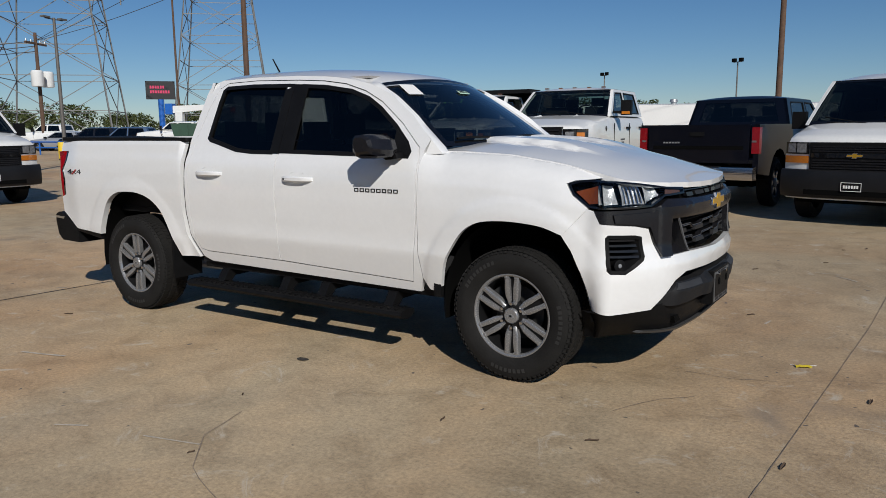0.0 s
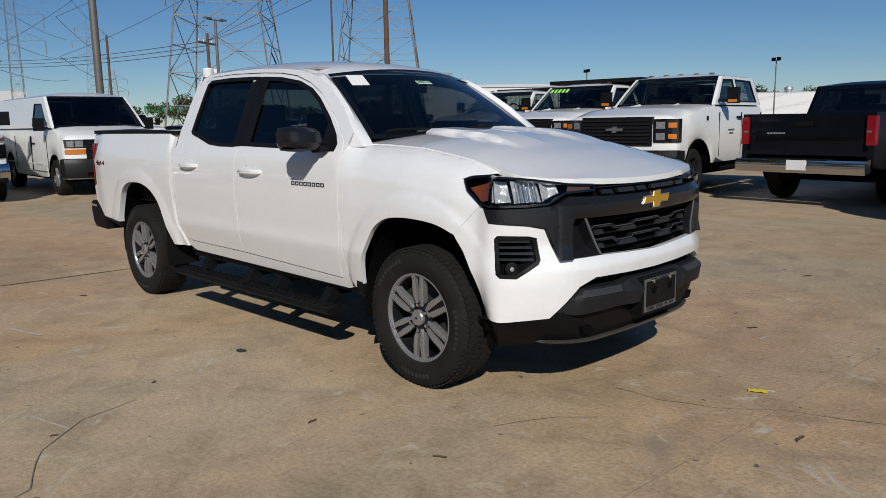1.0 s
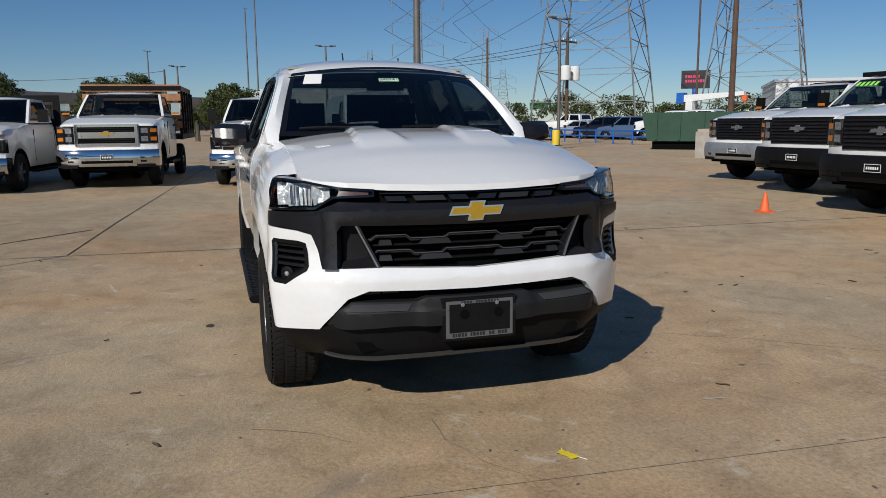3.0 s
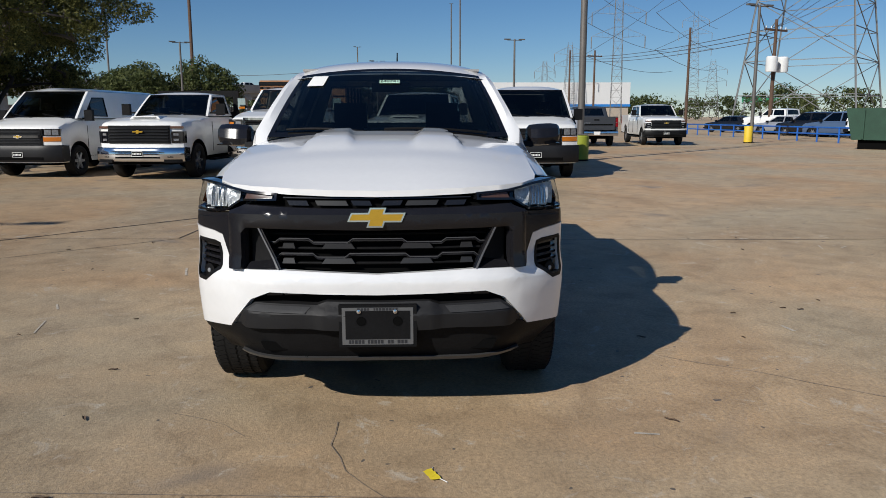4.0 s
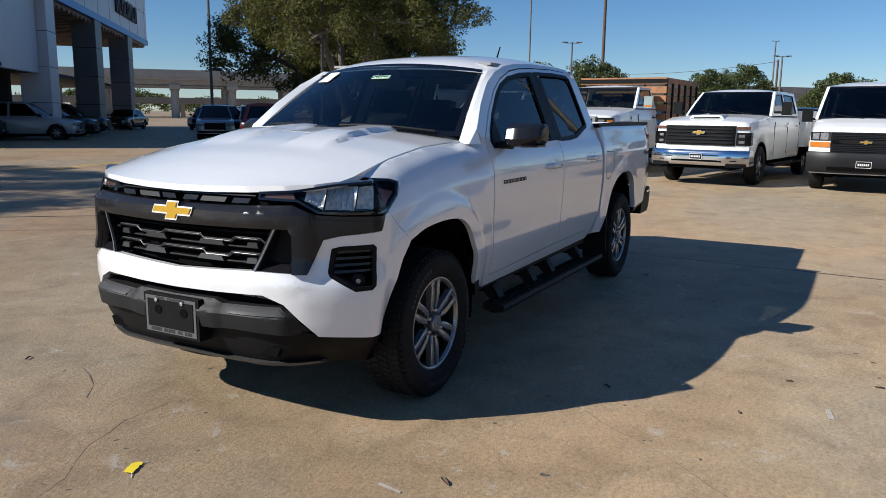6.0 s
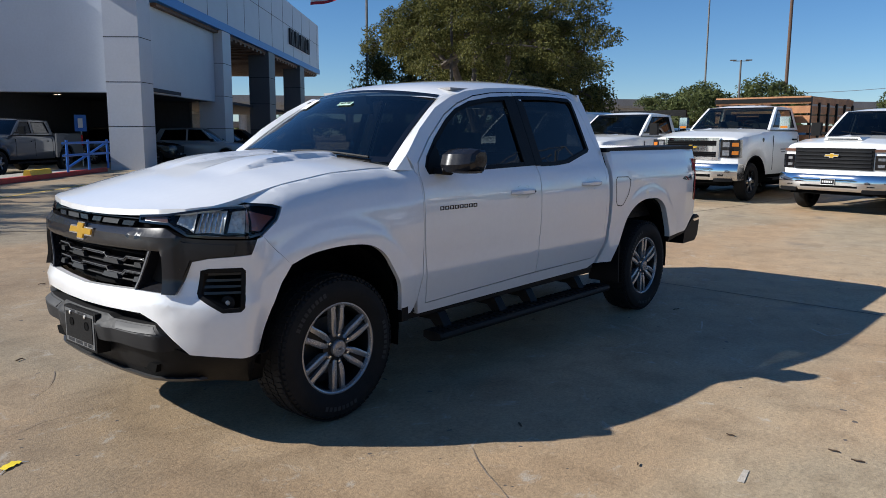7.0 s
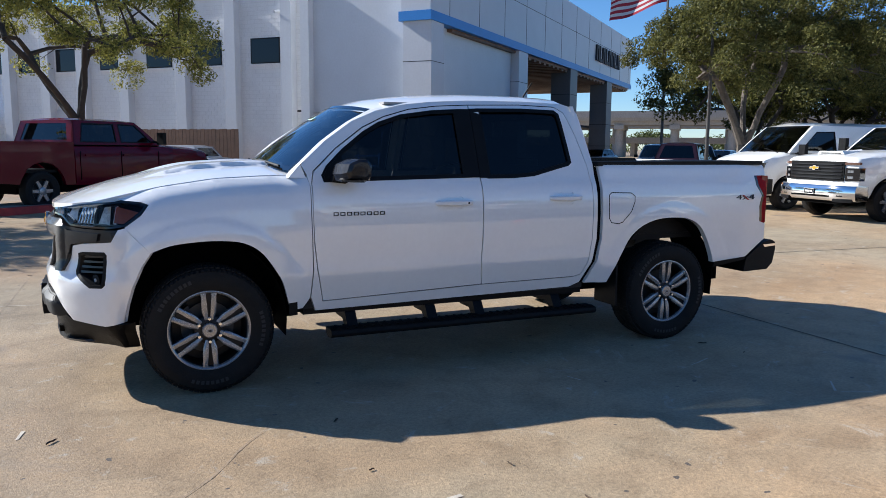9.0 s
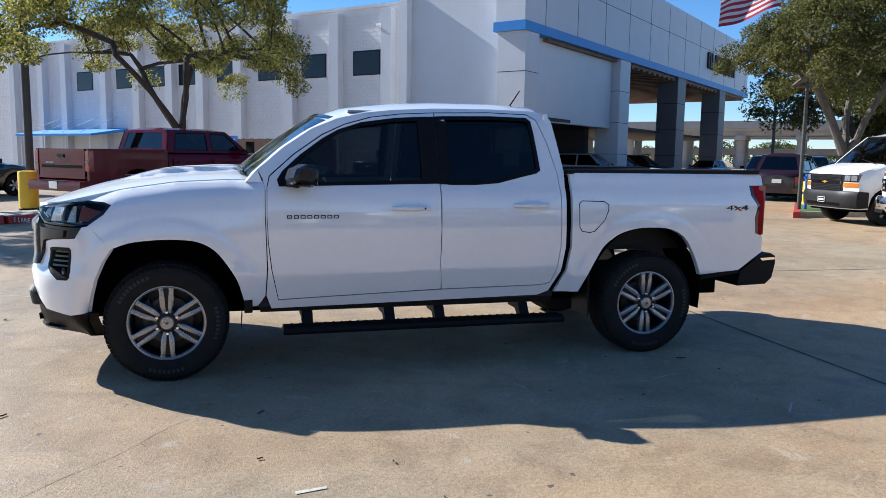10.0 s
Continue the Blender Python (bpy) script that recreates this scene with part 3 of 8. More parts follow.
# pillar faces between the screen and the doors
for sgn in (1, -1):
    bm = bmesh.new()
    foot = [(1.185, 0.69, 1.232), (1.192, 0.735, 1.244), (1.188, 0.775, 1.250), (1.178, 0.797, 1.250)]
    prev = [bm.verts.new((a, sgn * b, c)) for a, b, c in foot]
    for i in range(13):
        t = i / 12
        p = ws(0.732, t)
        p = Vector((p.x, p.y, p.z - 0.002))
        q = Vector((1.108 + (0.56 - 1.108) * t, 0, 0))
        z = curve_at(sorted(CAB_TOP), q.x)
        q = Vector((q.x, cab_y(q.x, z) - 0.003, z))
        mid = (p + q) / 2 + Vector((0.012, 0.004, 0.012)) * (0.4 + 0.6 * min(1, t * 3))
        ring = [bm.verts.new((a.x, sgn * a.y, a.z)) for a in (p + Vector((-0.01, 0, -0.02)), p, mid, q)]
        if prev:
            for j in range(3):
                bm.faces.new((prev[j], prev[j + 1], ring[j + 1], ring[j]))
        if i == 0:
            bm.faces.new((prev[3], ring[3], bm.verts.new((1.078, sgn * 0.824, 1.248))))
        prev = ring
    zt = curve_at(sorted(CAB_TOP), 0.47)
    top = [(0.545, 0.57, 1.672), (0.545, 0.580, 1.684), (0.50, 0.592, 1.690), (0.47, cab_y(0.47, zt) - 0.004, zt - 0.004)]
    ring = [bm.verts.new((a, sgn * b, c)) for a, b, c in top]
    for j in range(3):
        bm.faces.new((prev[j], prev[j + 1], ring[j + 1], ring[j]))
    part("windscreen_pillar", bm, WHITE, truck)
part("sticker", panel([[(-0.63, 0.74), (-0.50, 0.72), (-0.49, 0.90), (-0.62, 0.93)]], lambda u, v: ws(u, v) + Vector((0.004, 0, 0.006)), (0, 0, 0), 0.1), PAPER, truck, "white paper price sheet on the windscreen")
st = part("stock_label", panel([[(-0.075, 0.72), (0.075, 0.72), (0.075, 0.775), (-0.075, 0.775)]], lambda u, v: ws(u, v) + Vector((0.004, 0, 0.006)), (0, 0, 0), 0.1), LABELGREEN, truck)
nrm = (ws(0.01, 0.75) - ws(-0.01, 0.75)).cross(ws(0, 0.76) - ws(0, 0.74)).normalized()
up = (ws(0, 0.76) - ws(0, 0.74)).normalized()
lm = Matrix((Vector((0, 1, 0)), up, nrm)).transposed().to_4x4()
lettering("stock_number", "240741", 0.042, Matrix.Translation(ws(0, 0.7475) + nrm * 0.010) @ lm, INK, st, 0.0005)
part("rear_view_mirror", box(0.70, 0.73, -0.12, 0.12, 1.57, 1.63), BLACKPLASTIC, truck, bevel=0.01)
part("sensor_housing", prism([(-0.07, 1.60), (0.07, 1.60), (0.05, 1.69), (-0.05, 1.69)], 0.66, 0.70, "x"), BLACKPLASTIC, truck)
# cowl and wipers
part("cowl", panel([[(-0.76, 1.02), (0.76, 1.02), (0.74, 1.17), (0.4, 1.27), (0, 1.30), (-0.4, 1.27), (-0.74, 1.17)]], lambda u, v: Vector((v, u, 1.262 + 0.02 * (1 - (u / 0.76) ** 2))), (0, 0, -0.05), 0.1), BLACKPLASTIC, truck)
for ya, yb in ((0.60, -0.02), (-0.10, -0.62)):
    bm = bmesh.new()
    pts = [ws(ya + (yb - ya) * i / 8, 0.03 + 0.05 * math.sin(math.pi * i / 8 * 0.7)) + Vector((0.01, 0, 0.012)) for i in range(9)]
    add_path(bm, pts, 0.008, 6)
    part("wiper", bm, BLACKPLASTIC, truck)

# hood
part("hood", panel([[(1.115, -0.74), (1.115, 0.74), (1.6, 0.738), (2.0, 0.738), (2.19, 0.742), (2.265, 0.728), (2.355, 0.66), (2.42, 0.55), (2.462, 0.38), (2.482, 0.2), (2.49, 0), (2.482, -0.2), (2.462, -0.38), (2.42, -0.55), (2.355, -0.66), (2.265, -0.728), (2.19, -0.742), (2.0, -0.738), (1.6, -0.738)]], on_hood(0.002), (0, 0, -0.028), 0.022), WHITE, truck, "white hood with a raised centre")

# nose
part("upper_slot", panel([both([(0, 1.086), (0.30, 1.090), (0.52, 1.094), (0.52, 1.010), (0, 1.002)])], on_nose(-0.045), (0, 0, 0), 0.08), GAP, truck)
for sgn in (1, -1):
    for a, b, m in ((0.02, 0.115, SATIN), (0.125, 0.275, INSERT), (0.30, 0.40, SATIN)):
        part("slot_insert", panel([[(sgn * a, 1.024), (sgn * (b - 0.012), 1.025), (sgn * b, 1.046), (sgn * (a + 0.012), 1.045)]], on_nose(-0.012), (-0.02, 0, 0), 0.08), m, truck)
    part("slot_bar", panel([[(sgn * 0.01, 1.052), (sgn * 0.42, 1.056), (sgn * 0.42, 1.061), (sgn * 0.01, 1.057)]], on_nose(-0.016), (-0.02, 0, 0), 0.08), SATIN, truck)
surround = [(0, 1.010), (0.30, 1.014), (0.44, 1.019), (0.60, 1.026), (0.695, 0.985), (0.80, 0.978), (0.98, 0.974), (1.022, 0.973), (0.985, 0.911), (0.80, 0.897), (0.728, 0.882), (0.69, 0.80), (0.660, 0.737), (0.602, 0.737), (0.602, 0.90), (0.585, 0.925), (0.30, 0.921), (0, 0.917)]
part("grille_surround", panel([both(surround)], lambda s, z: on_nose(0.024 * ramp(1.018, 0.99, z) * ramp(0.705, 0.655, abs(s)) * (1 - 0.6 * ramp(0.945, 0.92, z) * ramp(0.60, 0.58, abs(s))))(s, z), 0.05, 0.02), SATIN, truck, "satin dark grey grille surround")
for sgn in (1, -1):
    wing = [(0.612, 1.004), (0.70, 0.966), (0.86, 0.957), (0.92, 0.956), (0.91, 0.914), (0.80, 0.904), (0.720, 0.888), (0.682, 0.80), (0.652, 0.745), (0.614, 0.745), (0.620, 0.90)]
    part("surround_wing", panel([[(sgn * u, v) for u, v in wing]], on_nose(0.014), 0.03, 0.03), SATIN, truck)
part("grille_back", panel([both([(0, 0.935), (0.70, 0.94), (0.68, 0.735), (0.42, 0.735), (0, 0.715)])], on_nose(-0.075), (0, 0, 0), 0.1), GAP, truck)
for zc in (0.895, 0.862, 0.828, 0.795, 0.762):
    w = 0.51 - (0.92 - zc) * 0.42
    bm = bmesh.new()
    n = 44
    prev = None
    big = zc in (0.862, 0.795)
    for i in range(n + 1):
        s = -w + 2 * w * i / n
        ph = (abs(s) * 3.1 + 0.1) % 1.0
        dz = 0.008 * (1 if ph < 0.5 else -1) if big else 0.0
        p = on_nose(-0.030 if big else -0.045)(s, zc + dz)
        h = 0.0065 if big else 0.005
        ring = [bm.verts.new(p + Vector(d)) for d in ((-0.03, 0, -h), (0, 0, -h), (0.004, 0, 0), (0, 0, h), (-0.03, 0, h))]
        if prev:
            for j in range(5):
                bm.faces.new((prev[j], prev[(j + 1) % 5], ring[(j + 1) % 5], ring[j]))
        prev = ring
    part("grille_bar", bm, SATIN if big else BLACKPLASTIC, truck)
    if big:
        bm = bmesh.new()
        prev = None
        for i in range(n + 1):
            s = -w + 2 * w * i / n
            ph = (abs(s) * 3.1 + 0.1) % 1.0
            p = on_nose(-0.027)(s, zc + 0.008 * (1 if ph < 0.5 else -1) + 0.006)
            ring = [bm.verts.new(p + Vector(d)) for d in ((0, 0, -0.0025), (0.003, 0, -0.002), (0.001, 0, 0.002))]
            if prev:
                for j in range(3):
                    bm.faces.new((prev[j], prev[(j + 1) % 3], ring[(j + 1) % 3], ring[j]))
            prev = ring
        part("bar_edge", bm, EDGEGREY, truck)
    if big:
        for s0, hw in ((-0.40, 0.03), (-0.175, 0.075), (0.175, 0.075), (0.40, 0.03)):
            if abs(s0) + hw < w:
                part("grille_insert", panel([[(s0 - hw, zc - 0.031), (s0 + hw, zc - 0.031), (s0 + hw * 0.78, zc - 0.008), (s0 - hw * 0.78, zc - 0.008)]], on_nose(-0.024), (-0.02, 0, 0), 0.1), INSERT, truck)
for sgn in (1, -1):
    loop = [(0.598, 0.922), (0.520, 0.920), (0.432, 0.745), (0.590, 0.741)]
    part("grille_duct", panel([[(sgn * u, v) for u, v in loop]], on_nose(-0.05), (0, 0, 0), 0.1), BLACKPLASTIC, truck)
    lip = [(0.526, 0.924), (0.510, 0.920), (0.424, 0.743), (0.446, 0.741)]
    part("duct_blade", panel([[(sgn * u, v) for u, v in lip]], on_nose(0.004), (-0.06, 0, 0), 0.05), SATIN, truck)
    edge = [(0.530, 0.926), (0.522, 0.926), (0.432, 0.742), (0.440, 0.741)]
    part("blade_edge", panel([[(sgn * u, v) for u, v in edge]], on_nose(0.010), (-0.008, 0, 0), 0.05), SILVEREDGE, truck)
    rimline = [(0.606, 0.930), (0.600, 0.930), (0.597, 0.740), (0.603, 0.740)]
    part("duct_edge", panel([[(sgn * u, v) for u, v in rimline]], on_nose(0.004), (-0.01, 0, 0), 0.05), SATIN, truck)
    foot = [(0.446, 0.742), (0.590, 0.741), (0.588, 0.765), (0.50, 0.775), (0.47, 0.79)]
    part("duct_foot", panel([[(sgn * u, v) for u, v in foot]], lambda s, z: on_nose(0.0 - 1.2 * (z - 0.741))(s, z), (-0.02, 0, 0), 0.05), SATIN, truck)
bowtie(truck, Matrix.Translation((2.520, 0.0, 0.975)) @ Matrix.Rotation(radians(-4), 4, "Y"))

bumper = [(0, 0.722), (0.43, 0.740), (0.658, 0.735), (0.692, 0.80), (0.727, 0.880), (0.80, 0.895), (0.986, 0.909), (1.024, 0.974), (1.062, 0.982), (1.10, 0.935), (1.185, 0.842), (1.135, 0.765), (1.085, 0.652), (1.055, 0.55), (1.035, 0.452), (0.93, 0.440), (0.70, 0.458), (0.63, 0.53), (0.565, 0.603), (0.475, 0.640), (0.25, 0.634), (0, 0.630)]
fog = [(0.765, 0.838), (0.80, 0.846), (0.94, 0.850), (0.952, 0.838), (0.945, 0.675), (0.93, 0.660), (0.86, 0.658), (0.755, 0.722), (0.748, 0.74)]


def bumper_surface(s, z):
    dish = 0.018 * ramp(0.0, 1.0, 1 - max(abs(abs(s) - 0.80) / 0.25, abs(z - 0.76) / 0.16))
    return on_nose(0.006 * ramp(1.05, 0.9, abs(s)) - dish)(s, z)


part("front_bumper", panel([both(bumper), fog, [(-u, v) for u, v in fog]], bumper_surface, 0.03, 0.02), WHITE, truck, "body-coloured bumper with fog lamp pockets")
for sgn in (1, -1):
    part("fog_pocket", panel([[(sgn * u, v) for u, v in inset(fog, -0.01)]], on_nose(-0.05), (0, 0, 0), 0.1), GAP, truck)
    part("fog_bezel", panel([[(sgn * u, v) for u, v in inset(fog, -0.004)], [(sgn * u, v) for u, v in inset(fog, 0.014)]], lambda s, z: bumper_surface(s, z) + Vector((0.002, 0, 0)), (-0.06, 0, 0), 0.05), BLACKPLASTIC, truck)
    for k, zz in enumerate((0.825, 0.797, 0.769, 0.741)):
        part("fog_slat", panel([[(sgn * (0.762 + 0.002 * k), zz - 0.009), (sgn * 0.935, zz - 0.005), (sgn * 0.935, zz + 0.005), (sgn * (0.766 + 0.002 * k), zz + 0.004)]], on_nose(-0.018), (-0.03, 0, 0), 0.06), SATIN, truck)
    q = on_nose(-0.042)(sgn * 0.875, 0.695)
    lamp = part("fog_lamp", lathe([(0.030, -0.02), (0.032, 0.012), (0.026, 0.014), (0.0, 0.014)], 24), BLACKPLASTIC, truck)
    part("fog_bulb", lathe([(0.012, 0.012), (0.010, 0.017), (0.0, 0.018)], 16), STEEL, lamp)
    lamp.matrix_basis = Matrix.Translation(q) @ Matrix.Rotation(radians(-90 + sgn * 35), 4, "Z")
    # headlamp: housing, reflectors, clear cover
    hl = [(0.445, 1.078), (0.60, 1.088), (0.775, 1.112), (0.90, 1.124), (1.05, 1.127), (1.13, 1.122), (1.180, 1.106), (1.142, 1.050), (1.058, 0.990), (0.98, 0.982), (0.80, 0.984), (0.705, 0.992), (0.62, 1.040), (0.445, 1.046)]
    head = part("headlamp", panel([[(sgn * u, v) for u, v in inset(hl, 0.004)]], on_nose(-0.085), (0, 0, 0), 0.06), GLOSSBLACK, truck, "clear headlamp with amber side marker")
    part("housing_rim", panel([[(sgn * u, v) for u, v in hl], [(sgn * u, v) for u, v in inset(hl, 0.010)]], on_nose(0.0), 0.06, 0.04), GLOSSBLACK, head)
    for a, b in ((0.735, 0.86), (0.872, 0.955), (0.962, 0.988)):
        part("reflector", panel([[(sgn * a, 1.003), (sgn * b, 0.998), (sgn * (b + 0.02), 1.102), (sgn * (a + 0.02), 1.094)]], lambda s, z, a=a, b=b: on_nose(-0.012 - 0.05 * max(0, 1 - ((abs(s) - (a + b) / 2) / 0.07) ** 2))(s, z), (0, 0, 0), 0.02), REFLECTOR, head)
    part("reflector", panel([[(sgn * 0.648, 1.042), (sgn * 0.728, 1.004), (sgn * 0.748, 1.096), (sgn * 0.66, 1.084)]], lambda s, z: on_nose(-0.014 - 0.03 * max(0, 1 - ((abs(s) - 0.69) / 0.05) ** 2))(s, z), (0, 0, 0), 0.02), REFLECTOR, head)
    for k in range(5):
        part("lamp_rib", panel([[(sgn * (0.752 + 0.022 * k), 1.008), (sgn * (0.756 + 0.022 * k), 1.008), (sgn * (0.772 + 0.022 * k), 1.092), (sgn * (0.768 + 0.022 * k), 1.092)]], on_nose(-0.016), (-0.01, 0, 0), 0.05), CHROME, head)
    for k in range(5):
        part("lamp_bead", panel([[(sgn * (0.655 + 0.014 * k), 1.046 - 0.006 * k), (sgn * (0.662 + 0.014 * k), 1.046 - 0.006 * k), (sgn * (0.662 + 0.014 * k), 1.054 - 0.006 * k), (sgn * (0.655 + 0.014 * k), 1.054 - 0.006 * k)]], on_nose(-0.012), (-0.004, 0, 0), 0.05), REFLECTOR, head)
    part("side_marker", panel([[(sgn * 1.0, 1.012), (sgn * 1.055, 1.005), (sgn * 1.135, 1.066), (sgn * 1.015, 1.098)]], on_nose(-0.012), (0, 0, 0), 0.05), MARKER, head, "amber side marker")
    part("turn_lamp", panel([[(sgn * 0.47, 1.052), (sgn * 0.61, 1.048), (sgn * 0.60, 1.074), (sgn * 0.47, 1.070)]], on_nose(-0.012), (0, 0, 0), 0.05), AMBERPALE, head)
    part("lamp_cover", panel([[(sgn * u, v) for u, v in inset(hl, 0.004)]], on_nose(-0.002), (0, 0, 0), 0.05), CLEAR, head, "clear plastic cover")

# black lower bumper
part("bumper_slot", panel([both([(0, 0.64), (0.55, 0.65), (0.62, 0.55), (0.55, 0.50), (0, 0.50)])], on_nose(-0.05), (0, 0, 0), 0.1), GAP, truck)
bar = [(0, 0.598), (0.225, 0.602), (0.27, 0.584), (0.36, 0.586), (0.55, 0.589), (0.60, 0.550), (0.665, 0.482), (0.60, 0.470), (0.36, 0.480), (0, 0.468)]
part("bumper_bar", panel([both(bar)], lambda s, z: on_nose(0.008 + 0.045 * ramp(0.60, 0.545, z) * ramp(0.66, 0.55, abs(s)) - 0.012 * ramp(0.24, 0.28, abs(s)))(s, z), (-0.08, 0, 0), 0.02), mat("matt_bumper_plastic", (0.010, 0.010, 0.011), 0.6, vary=0.15, scale=9, bump=0.1, bscale=300, spec=0.35), truck, "matt dark bumper step")
BARGREY = mat("grey_bumper_facet", (0.038, 0.038, 0.039), 0.5, vary=0.12, scale=12, spec=0.3)
for sgn in (1, -1):
    facet = [(0.295, 0.578), (0.545, 0.582), (0.578, 0.556), (0.318, 0.552)]
    part("bumper_facet", panel([[(sgn * u, v) for u, v in facet]], lambda s, z: on_nose(0.011 + 0.045 * ramp(0.60, 0.545, z) * ramp(0.66, 0.55, abs(s)) - 0.012)(s, z), 0.004, 0.02), BARGREY, truck)
low = [(0, 0.492), (0.36, 0.500), (0.62, 0.492), (0.70, 0.458), (0.93, 0.440), (1.035, 0.450), (1.025, 0.38), (1.01, 0.285), (0.85, 0.292), (0.70, 0.300), (0.45, 0.300), (0, 0.306)]
part("lower_valance", panel([both(low)], lambda s, z: on_nose(0.004 + 0.008 * ramp(0.44, 0.38, z) - (0.02 + 0.09 * ramp(0.45, 0.9, abs(s))) * ramp(0.46, 0.29, z))(s, z), (-0.06, 0, 0), 0.045), BLACKPLASTIC, truck)
part("skid_lip", panel([both([(0, 0.331), (0.45, 0.326), (0.70, 0.330), (0.72, 0.318), (0.45, 0.309), (0, 0.314)])], lambda s, z: on_nose(0.020 - 0.075 * ramp(0.45, 0.9, abs(s)))(s, z), (-0.04, 0, 0), 0.08), mat("dull_grey_lip", (0.06, 0.06, 0.06), 0.3, vary=0.1), truck)
for sgn in (1, -1):
    bm = bmesh.new()
    for a, b in ((0.34, 0.42), (0.43, 0.50)):
        add_box(bm, 2.44, 2.475, min(sgn * a, sgn * b), max(sgn * a, sgn * b), 0.620, 0.634)
    part("intake_fin", bm, SATIN, truck)
    part("tow_hook", prism([(0.42, 0.36), (0.52, 0.36), (0.54, 0.40), (0.40, 0.40)] if sgn > 0 else [(-0.52, 0.36), (-0.42, 0.36), (-0.40, 0.40), (-0.54, 0.40)], 2.40, 2.462, "x"), GAP, truck)
plate = part("plate_mount", box(2.50, 2.566, -0.172, 0.172, 0.402, 0.592), BLACKPLASTIC, truck, bevel=0.012)
part("plate_frame", prism([(-0.157, 0.414), (0.157, 0.414), (0.157, 0.582), (-0.157, 0.582)], 2.5665, 2.5695, "x"), mat("grey_frame", (0.10, 0.10, 0.10), 0.45, vary=0.1, scale=30), plate, "grey dealer plate frame")
part("blank_plate", prism([(-0.142, 0.440), (0.142, 0.440), (0.142, 0.568), (-0.142, 0.568)], 2.5705, 2.5725, "x"), BLACKPLASTIC, plate, "empty black backing")
for yy in (-0.072, 0.088):
    part("plate_hole", lathe([(0.0, 0), (0.021, 0), (0.021, 0.0015)], 20), GAP, plate).matrix_basis = Matrix.Translation((2.574, yy, 0.522)) @ Matrix.Rotation(radians(-90), 4, "Z")
    part("plate_screw", lathe([(0.0095, -0.004), (0.0095, 0.006), (0.0, 0.008)], 12), CHROME, plate).matrix_basis = Matrix.Translation((2.573, yy - 0.01, 0.566)) @ Matrix.Rotation(radians(-90), 4, "Z")
bm = bmesh.new()
rng = random.Random(4)
for zz, w in ((0.427, 0.016), (0.575, 0.011)):
    y = -0.14 if w > 0.012 else -0.09
    while y < (0.13 if w > 0.012 else 0.08):
        d = rng.uniform(0.007, 0.013)
        if rng.random() > 0.12:
            add_box(bm, 2.5695, 2.5705, y, y + d, zz - w / 2, zz + w / 2)
        y += d + 0.004
tagged(part("frame_marking", bm, INK, plate), kind="stuff")

# bed
BED_OUT = [(-1.036, 1.33), (-1.048, 0.8), (-1.018, 0.632), (-0.945, 0.478)]
tail = [(-2.505, 1.238), (-2.64, 1.238), (-2.64, 0.86), (-2.572, 0.878), (-2.556, 0.995), (-2.580, 1.083), (-2.515, 1.165)]
bedside = [(-1.034, 1.340), (-2.50, 1.352), (-2.585, 1.345), (-2.63, 1.31), (-2.640, 1.240), (-2.507, 1.240), (-2.517, 1.165), (-2.582, 1.083), (-2.558, 0.995), (-2.574, 0.878), (-2.645, 0.855), (-2.652, 0.73), (-2.44, 0.60), (-2.13, 0.578)] + ARCH_R + BED_OUT[::-1]
mirrored("bedside", lambda: panel([bedside], on_side(), (0, -0.045, 0), 0.02), WHITE, truck)
mirrored("bed_rail_cap", lambda: panel([[(-1.02, 0.0), (-2.60, 0.0), (-2.60, 0.11), (-1.02, 0.11)]], lambda u, v: Vector((u, 0.848 - v, 1.346 + 0.0075 * (-(u + 1.02) / 1.58) + 0.012 * math.sin(math.pi * v / 0.11))), (0, 0, -0.03), 0.3), BLACKPLASTIC, truck)
mirrored("bed_inner_wall", lambda: box(-2.58, -1.06, 0.70, 0.735, 0.80, 1.335), BLACKPLASTIC, truck)
part("bed_floor", box(-2.60, -1.04, -0.74, 0.74, 0.76, 0.80), BLACKPLASTIC, truck)
part("bed_front_wall", box(-1.06, -1.025, -0.80, 0.80, 0.50, 1.34), WHITE, truck)
# near-black sheet that stands for the shade between cab and bed
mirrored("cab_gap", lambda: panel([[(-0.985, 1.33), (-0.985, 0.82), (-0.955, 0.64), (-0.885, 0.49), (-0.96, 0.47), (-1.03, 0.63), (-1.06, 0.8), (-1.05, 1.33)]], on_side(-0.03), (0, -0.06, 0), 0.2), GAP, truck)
part("tailgate", box(-2.655, -2.60, -0.76, 0.76, 0.74, 1.345), WHITE, truck, bevel=0.015)
part("tailgate_handle", box(-2.664, -2.653, -0.14, 0.14, 1.20, 1.28), BLACKPLASTIC, truck, bevel=0.004)
